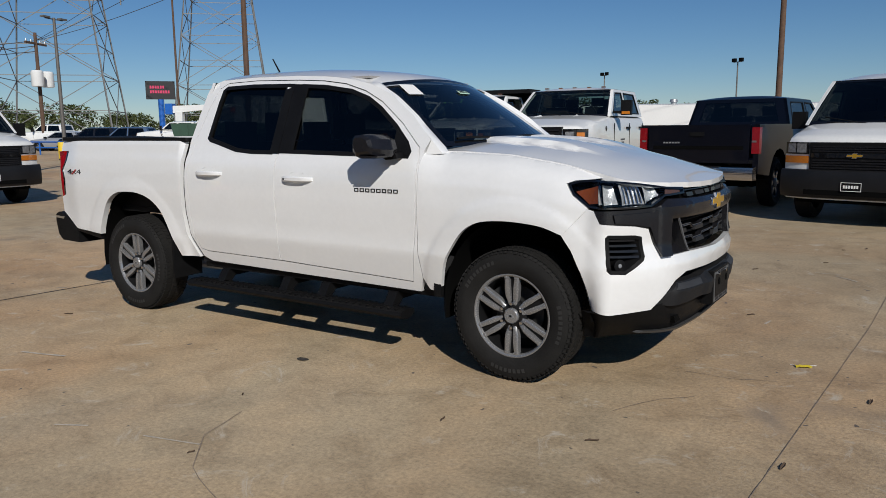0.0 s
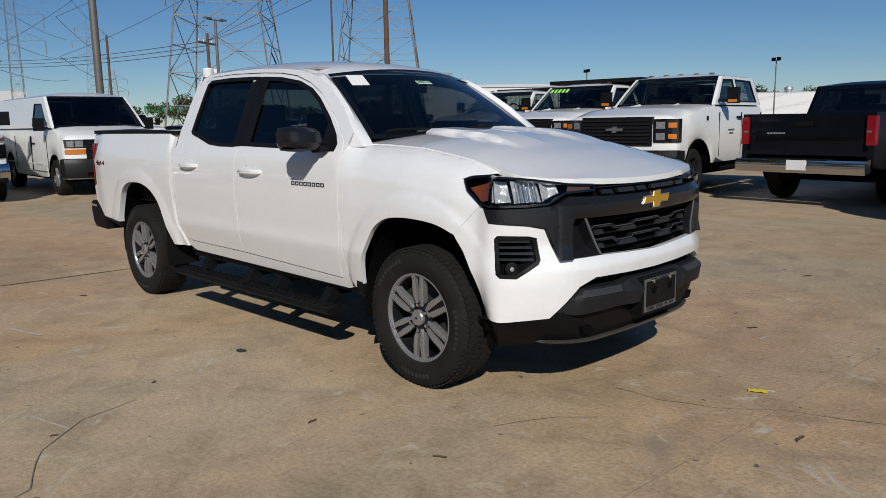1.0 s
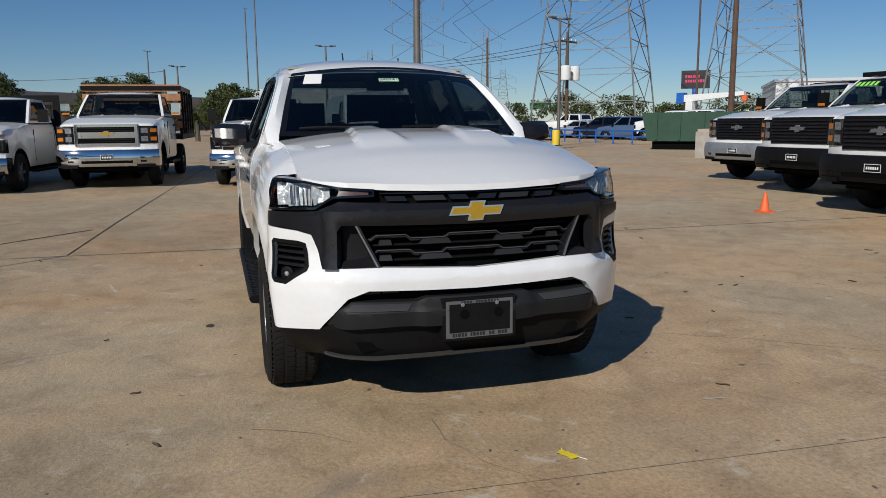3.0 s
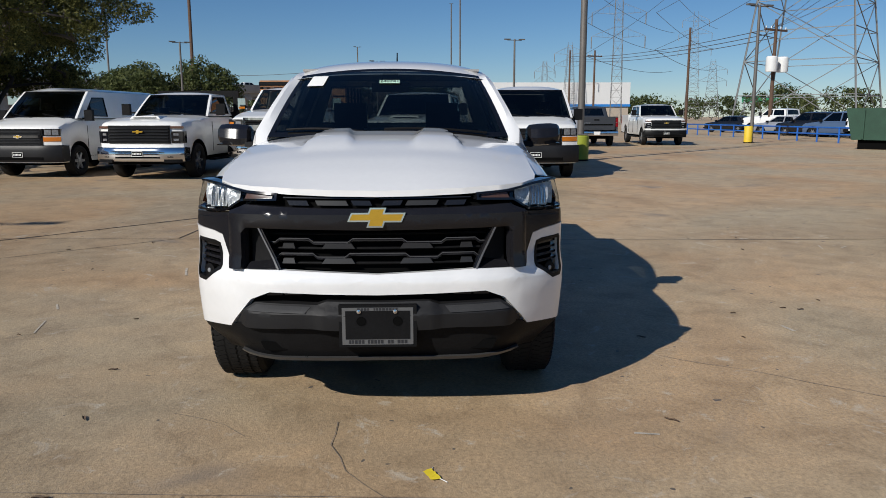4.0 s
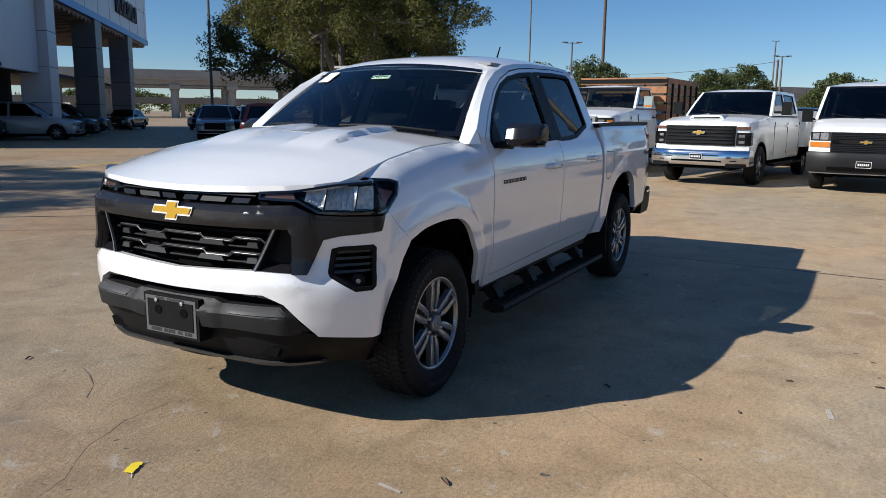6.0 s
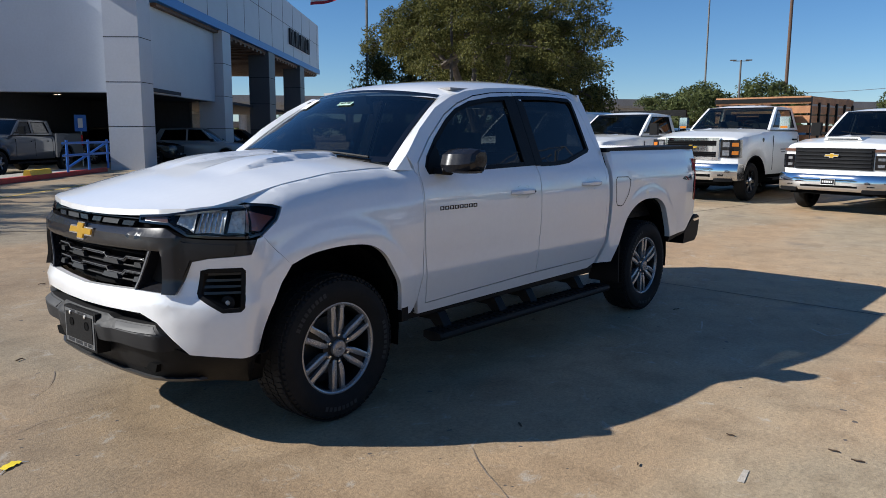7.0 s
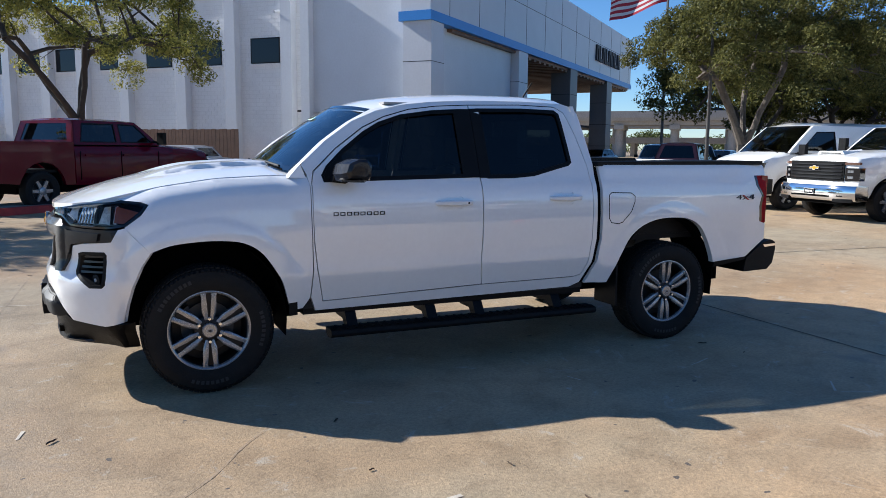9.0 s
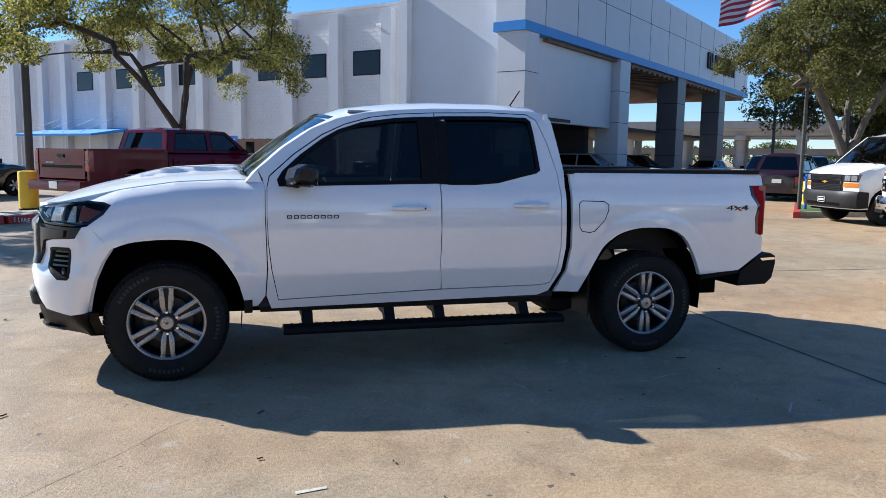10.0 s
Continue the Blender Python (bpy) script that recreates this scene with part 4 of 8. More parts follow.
for sgn in (1, -1):
    t = part("tail_lamp", panel([tail], on_side(-0.004), (0, -0.03, 0), 0.05, sgn < 0), TAILRED, truck, "red tail lamp with a dark edge")
    part("lamp_back", box(-2.662, -2.60, sgn * 0.765 if sgn > 0 else -0.852, 0.852 if sgn > 0 else -0.765, 0.865, 1.236), REDLENS, t, bevel=0.008)
    part("lamp_edge", panel([[(-2.507, 1.236), (-2.535, 1.236), (-2.545, 1.165), (-2.605, 1.085), (-2.585, 0.995), (-2.60, 0.875), (-2.574, 0.879), (-2.558, 0.995), (-2.582, 1.083), (-2.517, 1.165)]], on_side(0.0015), (0, -0.01, 0), 0.06, sgn < 0), GLOSSBLACK, t)
    bmv = [(-2.45, 0.475), (-2.47, 0.585), (-2.64, 0.70), (-2.73, 0.722), (-2.775, 0.70), (-2.78, 0.64), (-2.755, 0.53), (-2.70, 0.482)]
    part("bumper_end", prism(bmv, 0.52 * sgn, 0.865 * sgn), BLACKPLASTIC, truck, bevel=0.02)
    part("bumper_chrome", prism([(-2.66, 0.665), (-2.64, 0.685), (-2.77, 0.69), (-2.774, 0.672)], 0.55 * sgn, 0.868 * sgn), CHROME, truck)
    part("rocker_trim", panel([[(-2.46, 0.575), (-2.45, 0.605), (-2.13, 0.585), (-2.12, 0.53)]], on_side(-0.01), (0, -0.05, 0), 0.1, sgn < 0), BLACKPLASTIC, truck)
    lettering("drive_badge", "4x4", 0.075, Matrix.Translation((-2.385, sgn * (side_y(-2.385, 1.075) + 0.001), 1.072)) @ Matrix.Rotation(radians(180 if sgn > 0 else 0), 4, "Z") @ Matrix.Rotation(radians(90), 4, "X") @ Matrix.Diagonal((1.75, 0.72, 1, 1)), INK, truck, 0.003)
    part("badge_accent", prism([(-2.425, 1.052), (-2.405, 1.052), (-2.345, 1.092), (-2.365, 1.092)], sgn * (side_y(-2.385, 1.075) + 0.003), sgn * (side_y(-2.385, 1.075) + 0.0055)), REDINK, truck)
    if sgn > 0:
        fl = [(-1.093, 1.110), (-1.115, 1.128), (-1.285, 1.123), (-1.318, 1.10), (-1.318, 1.06), (-1.29, 0.99), (-1.215, 0.914), (-1.18, 0.905), (-1.12, 0.915), (-1.100, 0.945)]
        part("fuel_door_gap", panel([inset(fl, -0.004), inset(fl, 0.002)], on_side(0.0012), (0, 0, 0), 0.1), GAP, truck)
    # side step with brackets
    part("step_board", prism([(0.800, 0.318), (0.885, 0.322), (0.930, 0.312), (0.938, 0.292), (0.925, 0.272), (0.86, 0.262), (0.80, 0.28)] if sgn > 0 else [(-0.800, 0.318), (-0.885, 0.322), (-0.930, 0.312), (-0.938, 0.292), (-0.925, 0.272), (-0.86, 0.262), (-0.80, 0.28)], -0.99, 0.96, "x"), BLACKPLASTIC, truck, "black side step", bevel=0.006)
    bm = bmesh.new()
    for i in range(34):
        add_box(bm, -0.92 + i * 0.055, -0.905 + i * 0.055, min(sgn * 0.81, sgn * 0.915), max(sgn * 0.81, sgn * 0.915), 0.318, 0.3245)
    part("step_tread", bm, BLACKPLASTIC, truck)
    for bx in (0.80, 0.25, -0.10, -0.72):
        part("step_bracket", prism([(sgn * 0.60, 0.40), (sgn * 0.66, 0.42), (sgn * 0.80, 0.40), (sgn * 0.86, 0.31), (sgn * 0.80, 0.30), (sgn * 0.74, 0.35), (sgn * 0.60, 0.35)], bx - 0.035, bx + 0.035, "x"), BLACKPLASTIC, truck)
    part("rocker_underside", box(-0.95, 1.10, sgn * 0.62 if sgn > 0 else -0.785, 0.785 if sgn > 0 else -0.62, 0.40, 0.47), BLACKPLASTIC, truck)
    # mud flap and arch liners
    part("mud_flap", prism([(sgn * 0.64, 0.30), (sgn * 0.90, 0.30), (sgn * 0.895, 0.60), (sgn * 0.64, 0.60)], -1.195, -1.18, "x"), BLACKPLASTIC, truck)
    part("flap_front", prism([(sgn * 0.70, 0.38), (sgn * 0.86, 0.42), (sgn * 0.86, 0.50), (sgn * 0.70, 0.52)], 1.15, 1.20, "x"), BLACKPLASTIC, truck)
    for cx in (AXLE_F, AXLE_R):
        bm = bmesh.new()
        prev = None
        for i in range(17):
            a = math.pi * (i / 16 * 1.06)
            ring = [bm.verts.new((cx + (0.455 if cx > 0 else 0.465) * math.cos(a), sgn * yy, (0.39 if cx > 0 else 0.41) + (0.515 if cx > 0 else 0.53) * math.sin(a))) for yy in (0.45, 0.85)]
            if prev:
                bm.faces.new((prev[0], prev[1], ring[1], ring[0]))
            prev = ring
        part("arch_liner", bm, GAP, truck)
        wheel("wheel", truck, sgn, cx, sgn * HUB_Y)
    # mirrors
    mp = [(0.93, 0.02), (0.945, 0.06), (0.925, 0.12), (0.86, 0.15), (0.79, 0.145), (0.765, 0.11), (0.77, 0.04), (0.80, 0.005)]
    bm = bmesh.new()
    prev = None
    for k, (yy, s, dz) in enumerate(((0.885, 0.55, 0.0), (0.905, 0.9, 0.0), (0.96, 1.0, 0.0), (1.04, 0.98, 0.004), (1.085, 0.85, 0.008), (1.10, 0.6, 0.012))):
        cx, cz = 0.855, 0.08
        ring = [bm.verts.new((cx + (u - cx) * s - 0.25 * max(0, yy - 0.96), sgn * yy, 1.215 + dz + cz + (v - cz) * s)) for u, v in mp]
        if prev:
            for j in range(8):
                bm.faces.new((prev[j], prev[(j + 1) % 8], ring[(j + 1) % 8], ring[j]))
        else:
            bm.faces.new(ring)
        prev = ring
    bm.faces.new(prev)
    bmesh.ops.subdivide_edges(bm, edges=bm.edges[:], cuts=2, smooth=0.9, use_grid_fill=True)
    mr = part("door_mirror", bm, SATIN, truck, "black door mirror")
    part("mirror_arm", prism([(0.94, 1.225), (0.93, 1.255), (0.84, 1.262), (0.82, 1.235), (0.86, 1.215)], sgn * 0.80, sgn * 0.92), BLACKPLASTIC, mr)
    part("mirror_glass", prism([(sgn * 0.92, 1.235), (sgn * 1.065, 1.24), (sgn * 1.07, 1.335), (sgn * 0.93, 1.345)], 0.752, 0.756, "x"), CHROME, mr)
    part("mirror_cap_lip", prism([(0.80, 1.232), (0.93, 1.235), (0.935, 1.243), (0.80, 1.243)], sgn * 1.0, sgn * 1.095), SATIN, mr)

# cabin
part("cab_back", panel([[(-0.70, 0.6), (0.70, 0.6), (0.80, 1.25), (0.64, 1.74), (-0.64, 1.74), (-0.80, 1.25)], [(-0.66, 1.36), (0.66, 1.36), (0.56, 1.66), (-0.56, 1.66)]], lambda u, v: Vector((-0.985 + 0.05 * ramp(1.3, 1.75, v), u, v)), (0.03, 0, 0), 0.2), WHITE, truck)
part("rear_window", panel([[(-0.67, 1.35), (0.67, 1.35), (0.57, 1.67), (-0.57, 1.67)]], lambda u, v: Vector((-0.97 + 0.05 * ramp(1.3, 1.75, v), u, v)), (0, 0, 0), 0.3), WSGLASS, truck)
part("cabin_floor", box(-0.95, 1.15, -0.80, 0.80, 0.44, 0.50), CABIN, truck)
part("firewall", box(1.13, 1.17, -0.72, 0.72, 0.45, 1.25), CABIN, truck)
part("dashboard", prism([(0.62, 0.75), (0.68, 1.12), (0.78, 1.18), (1.12, 1.235), (1.12, 0.75)], -0.76, 0.76), CABIN, truck, bevel=0.02)
part("headliner", box(-0.93, 0.50, -0.60, 0.60, 1.715, 1.73), mat("grey_headliner", (0.30, 0.29, 0.28), 0.9, vary=0.05), truck)
sw = lathe([(0.175 + 0.014 * math.cos(2 * math.pi * i / 8), 0.014 * math.sin(2 * math.pi * i / 8)) for i in range(9)], 28)
swo = part("steering_wheel", sw, CABIN, truck)
swo.matrix_basis = Matrix.Translation((0.56, 0.37, 1.10)) @ Matrix.Rotation(radians(-65), 4, "Y") @ Matrix.Rotation(radians(90), 4, "X")
part("wheel_hub", box(-0.05, 0.05, -0.02, 0.02, -0.16, 0.16), CABIN, swo, bevel=0.01)
for yy in (0.37, -0.37):
    seat = part("front_seat", prism([(0.30, 0.62), (0.28, 0.78), (-0.22, 0.74), (-0.42, 1.28), (-0.54, 1.26), (-0.36, 0.62)], yy - 0.26, yy + 0.26), CABIN, truck, bevel=0.05)
    part("headrest", box(-0.56, -0.44, yy - 0.13, yy + 0.13, 1.32, 1.52), CABIN, seat, bevel=0.04)
rs = part("rear_seat", prism([(-0.42, 0.62), (-0.45, 0.78), (-0.78, 0.76), (-0.90, 1.30), (-0.95, 1.30), (-0.95, 0.62)], -0.70, 0.70), CABIN, truck, bevel=0.03)
for yy in (-0.42, 0.42):
    part("headrest", box(-0.95, -0.86, yy - 0.12, yy + 0.12, 1.30, 1.46), CABIN, rs, bevel=0.03)
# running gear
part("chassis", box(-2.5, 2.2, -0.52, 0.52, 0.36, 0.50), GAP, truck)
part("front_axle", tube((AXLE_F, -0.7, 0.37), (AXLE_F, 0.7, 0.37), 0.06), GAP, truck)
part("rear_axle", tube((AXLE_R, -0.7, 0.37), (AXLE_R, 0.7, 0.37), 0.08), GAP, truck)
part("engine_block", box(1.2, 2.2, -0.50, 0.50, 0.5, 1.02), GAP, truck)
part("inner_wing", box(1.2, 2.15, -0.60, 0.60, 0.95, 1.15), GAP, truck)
part("exhaust", tube((-2.45, -0.62, 0.36), (-1.0, -0.55, 0.36), 0.035), STEEL, truck)


# ---- the other vehicles on the lot ----
DARKGLASS = mat("dark_window_glass", (0.010, 0.012, 0.014), 0.06, vary=0.0, spec=0.35)
NAVY = mat("near_black_navy_paint", (0.002, 0.0025, 0.006), 0.3, vary=0.05, coat=0.3, spec=0.3)
WINERED = mat("wine_red_paint", (0.095, 0.0008, 0.010), 0.22, vary=0.06, coat=0.15, spec=0.22)
GREYPAINT = mat("slate_grey_paint", (0.055, 0.058, 0.064), 0.3, metal=0.3, vary=0.05, coat=1.0)
SILVERPAINT = mat("silver_paint", (0.40, 0.41, 0.43), 0.3, metal=0.4, vary=0.04, coat=1.0)
BLUEPAINT = mat("dusty_blue_paint", (0.07, 0.11, 0.19), 0.3, vary=0.05, coat=1.0)
BLACKPAINT = mat("black_car_paint", (0.008, 0.008, 0.009), 0.25, vary=0.05, coat=1.0)
TIMBER = mat("stained_stake_timber", (0.36, 0.165, 0.07), 0.7, vary=0.3, scale=5, bump=0.2)
CABGLASS = glass_mat("cab_glass", (0.14, 0.16, 0.16), 0.8)
PRIVACY = glass_mat("privacy_glass", (0.07, 0.075, 0.08), 0.8)
TRUCKGLASS = glass_mat("truck_glass", (0.40, 0.46, 0.44), 0.8)
NEONINK = mat("neon_green_window_paint", (0.30, 0.75, 0.10), 0.6, vary=0.1)


BUMPERGREY = mat("dark_grey_bumper_plastic", (0.010, 0.010, 0.011), 0.45, vary=0.15, scale=9, bump=0.1, bscale=300, spec=0.3)


def small_wheel(parent, x, y, r, side, rim=None, w=0.25):
    o = new("wheel")
    o.parent = parent
    o.matrix_basis = pose(x, y, r, 0, 0, 0 if side > 0 else 180)
    rr = r * 0.60
    part("tyre", lathe([(rr, -w * 0.8), (r * 0.86, -w * 0.9), (r * 0.97, -w * 0.8), (r, -w * 0.6), (r, -w * 0.2), (r * 0.965, 0.0), (r * 0.84, 0.025), (rr, 0.005)], 36), RUBBER, o)
    part("rim_well", lathe([(rr, 0.004), (rr * 0.95, -0.01), (rr * 0.90, -0.07), (0.0, -0.075)], 28), RIMDARK, o)
    for i in range(6):
        part("spoke", prism([(rr * 0.2, -rr * 0.16), (rr * 0.95, -rr * 0.12), (rr * 0.95, rr * 0.12), (rr * 0.2, rr * 0.16)], -0.05, -0.012), rim or RIM, o).matrix_basis = Matrix.Rotation(2 * math.pi * i / 6, 4, "Y")
    part("hub_cap", lathe([(rr * 0.36, -0.05), (rr * 0.33, 0.0), (rr * 0.2, 0.012), (0.0, 0.014)], 20), rim or RIM, o)
    return o


def arch_hole(t, r, x, y, z, s, cut=0.0):
    """The dark inside of a wheel arch, opening outwards and downwards."""
    bm = lathe([(r, -0.35), (r, 0.005), (r - 0.03, 0.01)], 36)
    bmesh.ops.delete(bm, geom=[v for v in bm.verts if v.co.z < cut - 0.03], context="VERTS")
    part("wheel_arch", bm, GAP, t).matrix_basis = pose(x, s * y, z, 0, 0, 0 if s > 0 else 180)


def arc(cx, r, z0, n=8):
    """A wheel arch cut into the bottom line, from front to back."""
    return [(cx + r * math.cos(math.pi * i / n), z0 + r * 0.98 * math.sin(math.pi * i / n)) for i in range(n + 1)]


def hull(x0, x1, top, half, low, crown=0.025, step=0.05):
    """The lower body as sheet metal: rounded shoulders, the bottom line cut by the wheel arches."""
    bm = bmesh.new()
    n = int((x1 - x0) / step)
    xs = [x0 + (x1 - x0) * i / n for i in range(n + 1)]
    xs = sorted(xs + [x1 - 0.012, x1 - 0.03, x0 + 0.012])
    rows = []
    for x in xs:
        w, zt, zb = half(x), top(x), low(x)
        h = zt - zb
        sec = [(w - 0.035, zb), (w - 0.006, zb + 0.10 * h), (w, zb + 0.40 * h), (w - 0.006, zb + 0.68 * h), (w - 0.028, zt - 0.13 * min(1, h)), (w - 0.065, zt - 0.045), (w - 0.15, zt - 0.006), (w * 0.5, zt + crown * 0.75), (0, zt + crown)]
        rows.append([bm.verts.new((x, y, z)) for y, z in sec + [(-y, z) for y, z in reversed(sec[:-1])]])
    for a, b in zip(rows, rows[1:]):
        for k in range(len(a) - 1):
            bm.faces.new((a[k], a[k + 1], b[k + 1], b[k]))
    bm.faces.new(rows[0])
    bm.faces.new(rows[-1][::-1])
    return bm


def arch_line(base, arches):
    """Bottom line of a body with round wheel arches (x, z, radius)."""
    def low(x):
        z = base
        for cx, cz, r in arches:
            if abs(x - cx) < r:
                z = max(z, cz + math.sqrt(r * r - (x - cx) ** 2))
        return z
    return low


def greenhouse(t, paint, xf0, xf1, xr0, xr1, z0, z1, w0, w1, panes, bow=0.13, crown=0.06, rear_pane=True, seats=(), glass=None):
    """Pillars, doors' upper frames, roof and see-through glass over the belt line z0."""
    glass = glass or CABGLASS
    def wv(z):
        return w0 + (w1 - w0) * (z - z0) / (z1 - z0)
    def screen(u, v):
        return Vector((xf0 + (xf1 - xf0) * v - bow * (1 - 0.3 * v) * u * u, u * (w0 + (w1 - w0) * v), z0 + (z1 - z0) * v + 0.015 * math.sin(math.pi * v)))
    for sg in (1, -1):
        outline = [(xf0 - bow, z0), (xf1 - bow * 0.7, z1), (xr1, z1), (xr0, z0)]
        side = part("side_frame", panel([outline] + panes, lambda u, v: Vector((u, sg * wv(v), v)), (0, -0.05 * sg, 0), 0.5), paint, t)
        for pane in panes:
            part("window_seal", panel([inset(pane, -0.004), inset(pane, 0.018)], lambda u, v: Vector((u, sg * (wv(v) + 0.004), v)), (0, -0.02 * sg, 0), 1.0), BLACKPLASTIC, side)
            part("side_window", panel([inset(pane, -0.006)], lambda u, v: Vector((u, sg * (wv(v) - 0.012), v)), (0, 0, 0), 0.5), glass, side)
        part("screen_pillar", panel([[(sg * 0.945, 0), (sg, 0), (sg, 1), (sg * 0.935, 1)]], screen, (-0.05, -0.02 * sg, -0.03), 0.12), paint, t)
    part("windscreen", panel([[(-0.95, 0.0), (0.95, 0.0), (0.94, 0.975), (-0.94, 0.975)]], lambda u, v: screen(u, v) - Vector((0.008, 0, 0.004)), (0, 0, 0), 0.16), CABGLASS if glass is PRIVACY else glass, t)
    part("screen_border", panel([[(-0.955, -0.01), (0.955, -0.01), (0.945, 1.0), (-0.945, 1.0)], [(-0.925, 0.07), (0.925, 0.07), (0.91, 0.95), (-0.91, 0.95)]], lambda u, v: screen(u, v) - Vector((0.005, 0, 0.002)), (0, 0, 0), 0.16), GLOSSBLACK, t)
    def back(u, v):
        k = (v - z0) / (z1 - z0)
        return Vector((xr0 + (xr1 - xr0) * k, u * wv(v), v))
    hole = [(-0.80, z0 + 0.10), (0.80, z0 + 0.10), (0.76, z1 - 0.06), (-0.76, z1 - 0.06)]
    part("back_panel", panel([[(-1, z0), (1, z0), (1, z1), (-1, z1)]] + ([hole] if rear_pane else []), back, (0.03, 0, 0), 0.5), paint, t)
    if rear_pane:
        part("rear_window", panel([hole], lambda u, v: back(u, v) + Vector((0.008, 0, 0)), (0, 0, 0), 0.5), glass, t)
    bm = bmesh.new()
    rows = []
    nx = 12
    for i in range(nx + 1):
        k = i / nx
        row = []
        for j in range(15):
            u = j / 7 - 1
            fx = xf1 - bow * 0.7 * u * u
            x = fx + (xr1 - fx) * k
            edge = min(1.0, (x - xr1) / 0.25, (fx - x) / 0.35)
            row.append(bm.verts.new((x, u * w1, z1 + crown * (1 - abs(u) ** 3.2) * (1 - (1 - max(0, edge)) ** 2) + 0.004)))
        rows.append(row)
    for a, b in zip(rows, rows[1:]):
        for j in range(14):
            bm.faces.new((a[j], a[j + 1], b[j + 1], b[j]))
    part("roof", bm, paint, t)
    trim = part("cabin_trim", box(xr0 + 0.06, xf0 - bow - 0.04, -w0 + 0.09, w0 - 0.09, z0 - 0.02, z0 + 0.035), CABIN, t)
    for sx in seats:
        for yy in (-0.42, 0.42):
            part("seat_back", box(sx - 0.12, sx + 0.02, yy - 0.24, yy + 0.24, z0, z0 + 0.20), CABIN, trim, bevel=0.03)
            part("headrest", box(sx - 0.13, sx - 0.02, yy - 0.12, yy + 0.12, z0 + 0.21, z0 + 0.38), CABIN, trim, bevel=0.03)
    if seats:
        w = part("steering_wheel", lathe([(0.19 + 0.016 * math.cos(2 * math.pi * i / 6), 0.016 * math.sin(2 * math.pi * i / 6)) for i in range(7)], 20), CABIN, trim)
        w.matrix_basis = Matrix.Translation((seats[0] + 0.62, 0.42, z0 + 0.05)) @ Matrix.Rotation(radians(-62), 4, "Y") @ Matrix.Rotation(radians(90), 4, "X")


class Nose:
    """The rounded plan of a front end; blocks laid on it follow its curve."""
    def __init__(self, nx, w, deep=0.16):
        self.nx, self.w, self.deep = nx, w, deep

    def x(self, y):
        k = max(0.0, abs(y) - self.w * 0.45) / (self.w * 0.55)
        return self.nx - self.deep * k * k

    def half(self, x):
        k = max(0.0, min(1.0, (self.nx - x) / self.deep))
        return self.w * (0.45 + 0.55 * math.sqrt(k))

    def block(self, ya, yb, z0, z1, out=0.012, deep=0.12):
        n = max(2, int(abs(yb - ya) / 0.09))
        ys = [ya + (yb - ya) * i / n for i in range(n + 1)]
        return prism([(self.x(y) + out, y) for y in ys] + [(self.x(y) - deep, y) for y in reversed(ys)], z0, z1, "z")


def rounded_bar(nose, w, z0, z1, out, deep, bulge):
    """A bumper of rounded section swept along the nose's curve."""
    bm = bmesh.new()
    n, prev = 28, None
    for i in range(n + 1):
        y = -w + 2 * w * i / n
        x = nose.x(y) + out
        sec = [(x - deep, z0 + 0.02)] + [(x - bulge + bulge * max(0.0, math.cos(a)) ** 0.6, (z0 + z1) / 2 + (z1 - z0) / 2 * math.sin(a)) for a in (-1.5, -1.2, -0.8, -0.4, 0.0, 0.4, 0.8, 1.2, 1.5)] + [(x - deep, z1 - 0.02)]
        ring = [bm.verts.new((a, y, b)) for a, b in sec]
        if prev:
            for j in range(len(ring)):
                bm.faces.new((prev[j], prev[(j + 1) % len(ring)], ring[(j + 1) % len(ring)], ring[j]))
        else:
            bm.faces.new(ring)
        prev = ring
    bm.faces.new(prev[::-1])
    return bm


def plate_bars(parent, x, y, z, w=0.30, h=0.15, face=None, rows=1):
    if face is None:
        w, h = w * 0.86, h * 0.8
    p = part("licence_plate", box(x - 0.01, x, y - w / 2, y + w / 2, z - h / 2, z + h / 2), face or BLACKPLASTIC, parent, "dealer plate with plain pale bars" if face is None else "")
    part("plate_border", panel([[(-w / 2, -h / 2), (w / 2, -h / 2), (w / 2, h / 2), (-w / 2, h / 2)], [(-w / 2 + 0.007, -h / 2 + 0.007), (w / 2 - 0.007, -h / 2 + 0.007), (w / 2 - 0.007, h / 2 - 0.007), (-w / 2 + 0.007, h / 2 - 0.007)]], lambda u, v: Vector((x + 0.003, y + u, z + v)), (-0.003, 0, 0), 1.0), PAPER if face is None else INK, p)
    for i in range(6):
        part("plate_mark", box(x, x + 0.003, y - w * 0.38 + i * w * 0.13, y - w * 0.38 + i * w * 0.13 + w * 0.085, z - h * 0.17, z + h * 0.17), PAPER if face is None else INK, p)
    return p


def mirror_pair(t, x, y, z, w=0.14, h=0.30, deep=0.10, material=None, amber=False):
    for s in (1, -1):
        m = part("door_mirror", box(x - deep / 2, x + deep / 2, s * y if s > 0 else -y - w, y + w if s > 0 else -y, z - h / 2, z + h / 2), material or BLACKPLASTIC, t, bevel=0.03)
        part("mirror_arm", box(x - 0.03, x + 0.03, s * (y - 0.16) if s > 0 else -y - 0.02, y + 0.02 if s > 0 else -(y - 0.16), z - h * 0.36, z - h * 0.2), BLACKPLASTIC, m)
        if amber:
            part("mirror_signal", box(x + deep / 2, x + deep / 2 + 0.006, s * (y + 0.02) if s > 0 else -(y + w - 0.02), y + w - 0.02 if s > 0 else -(y + 0.02), z - 0.12, z - 0.07), AMBER, m)


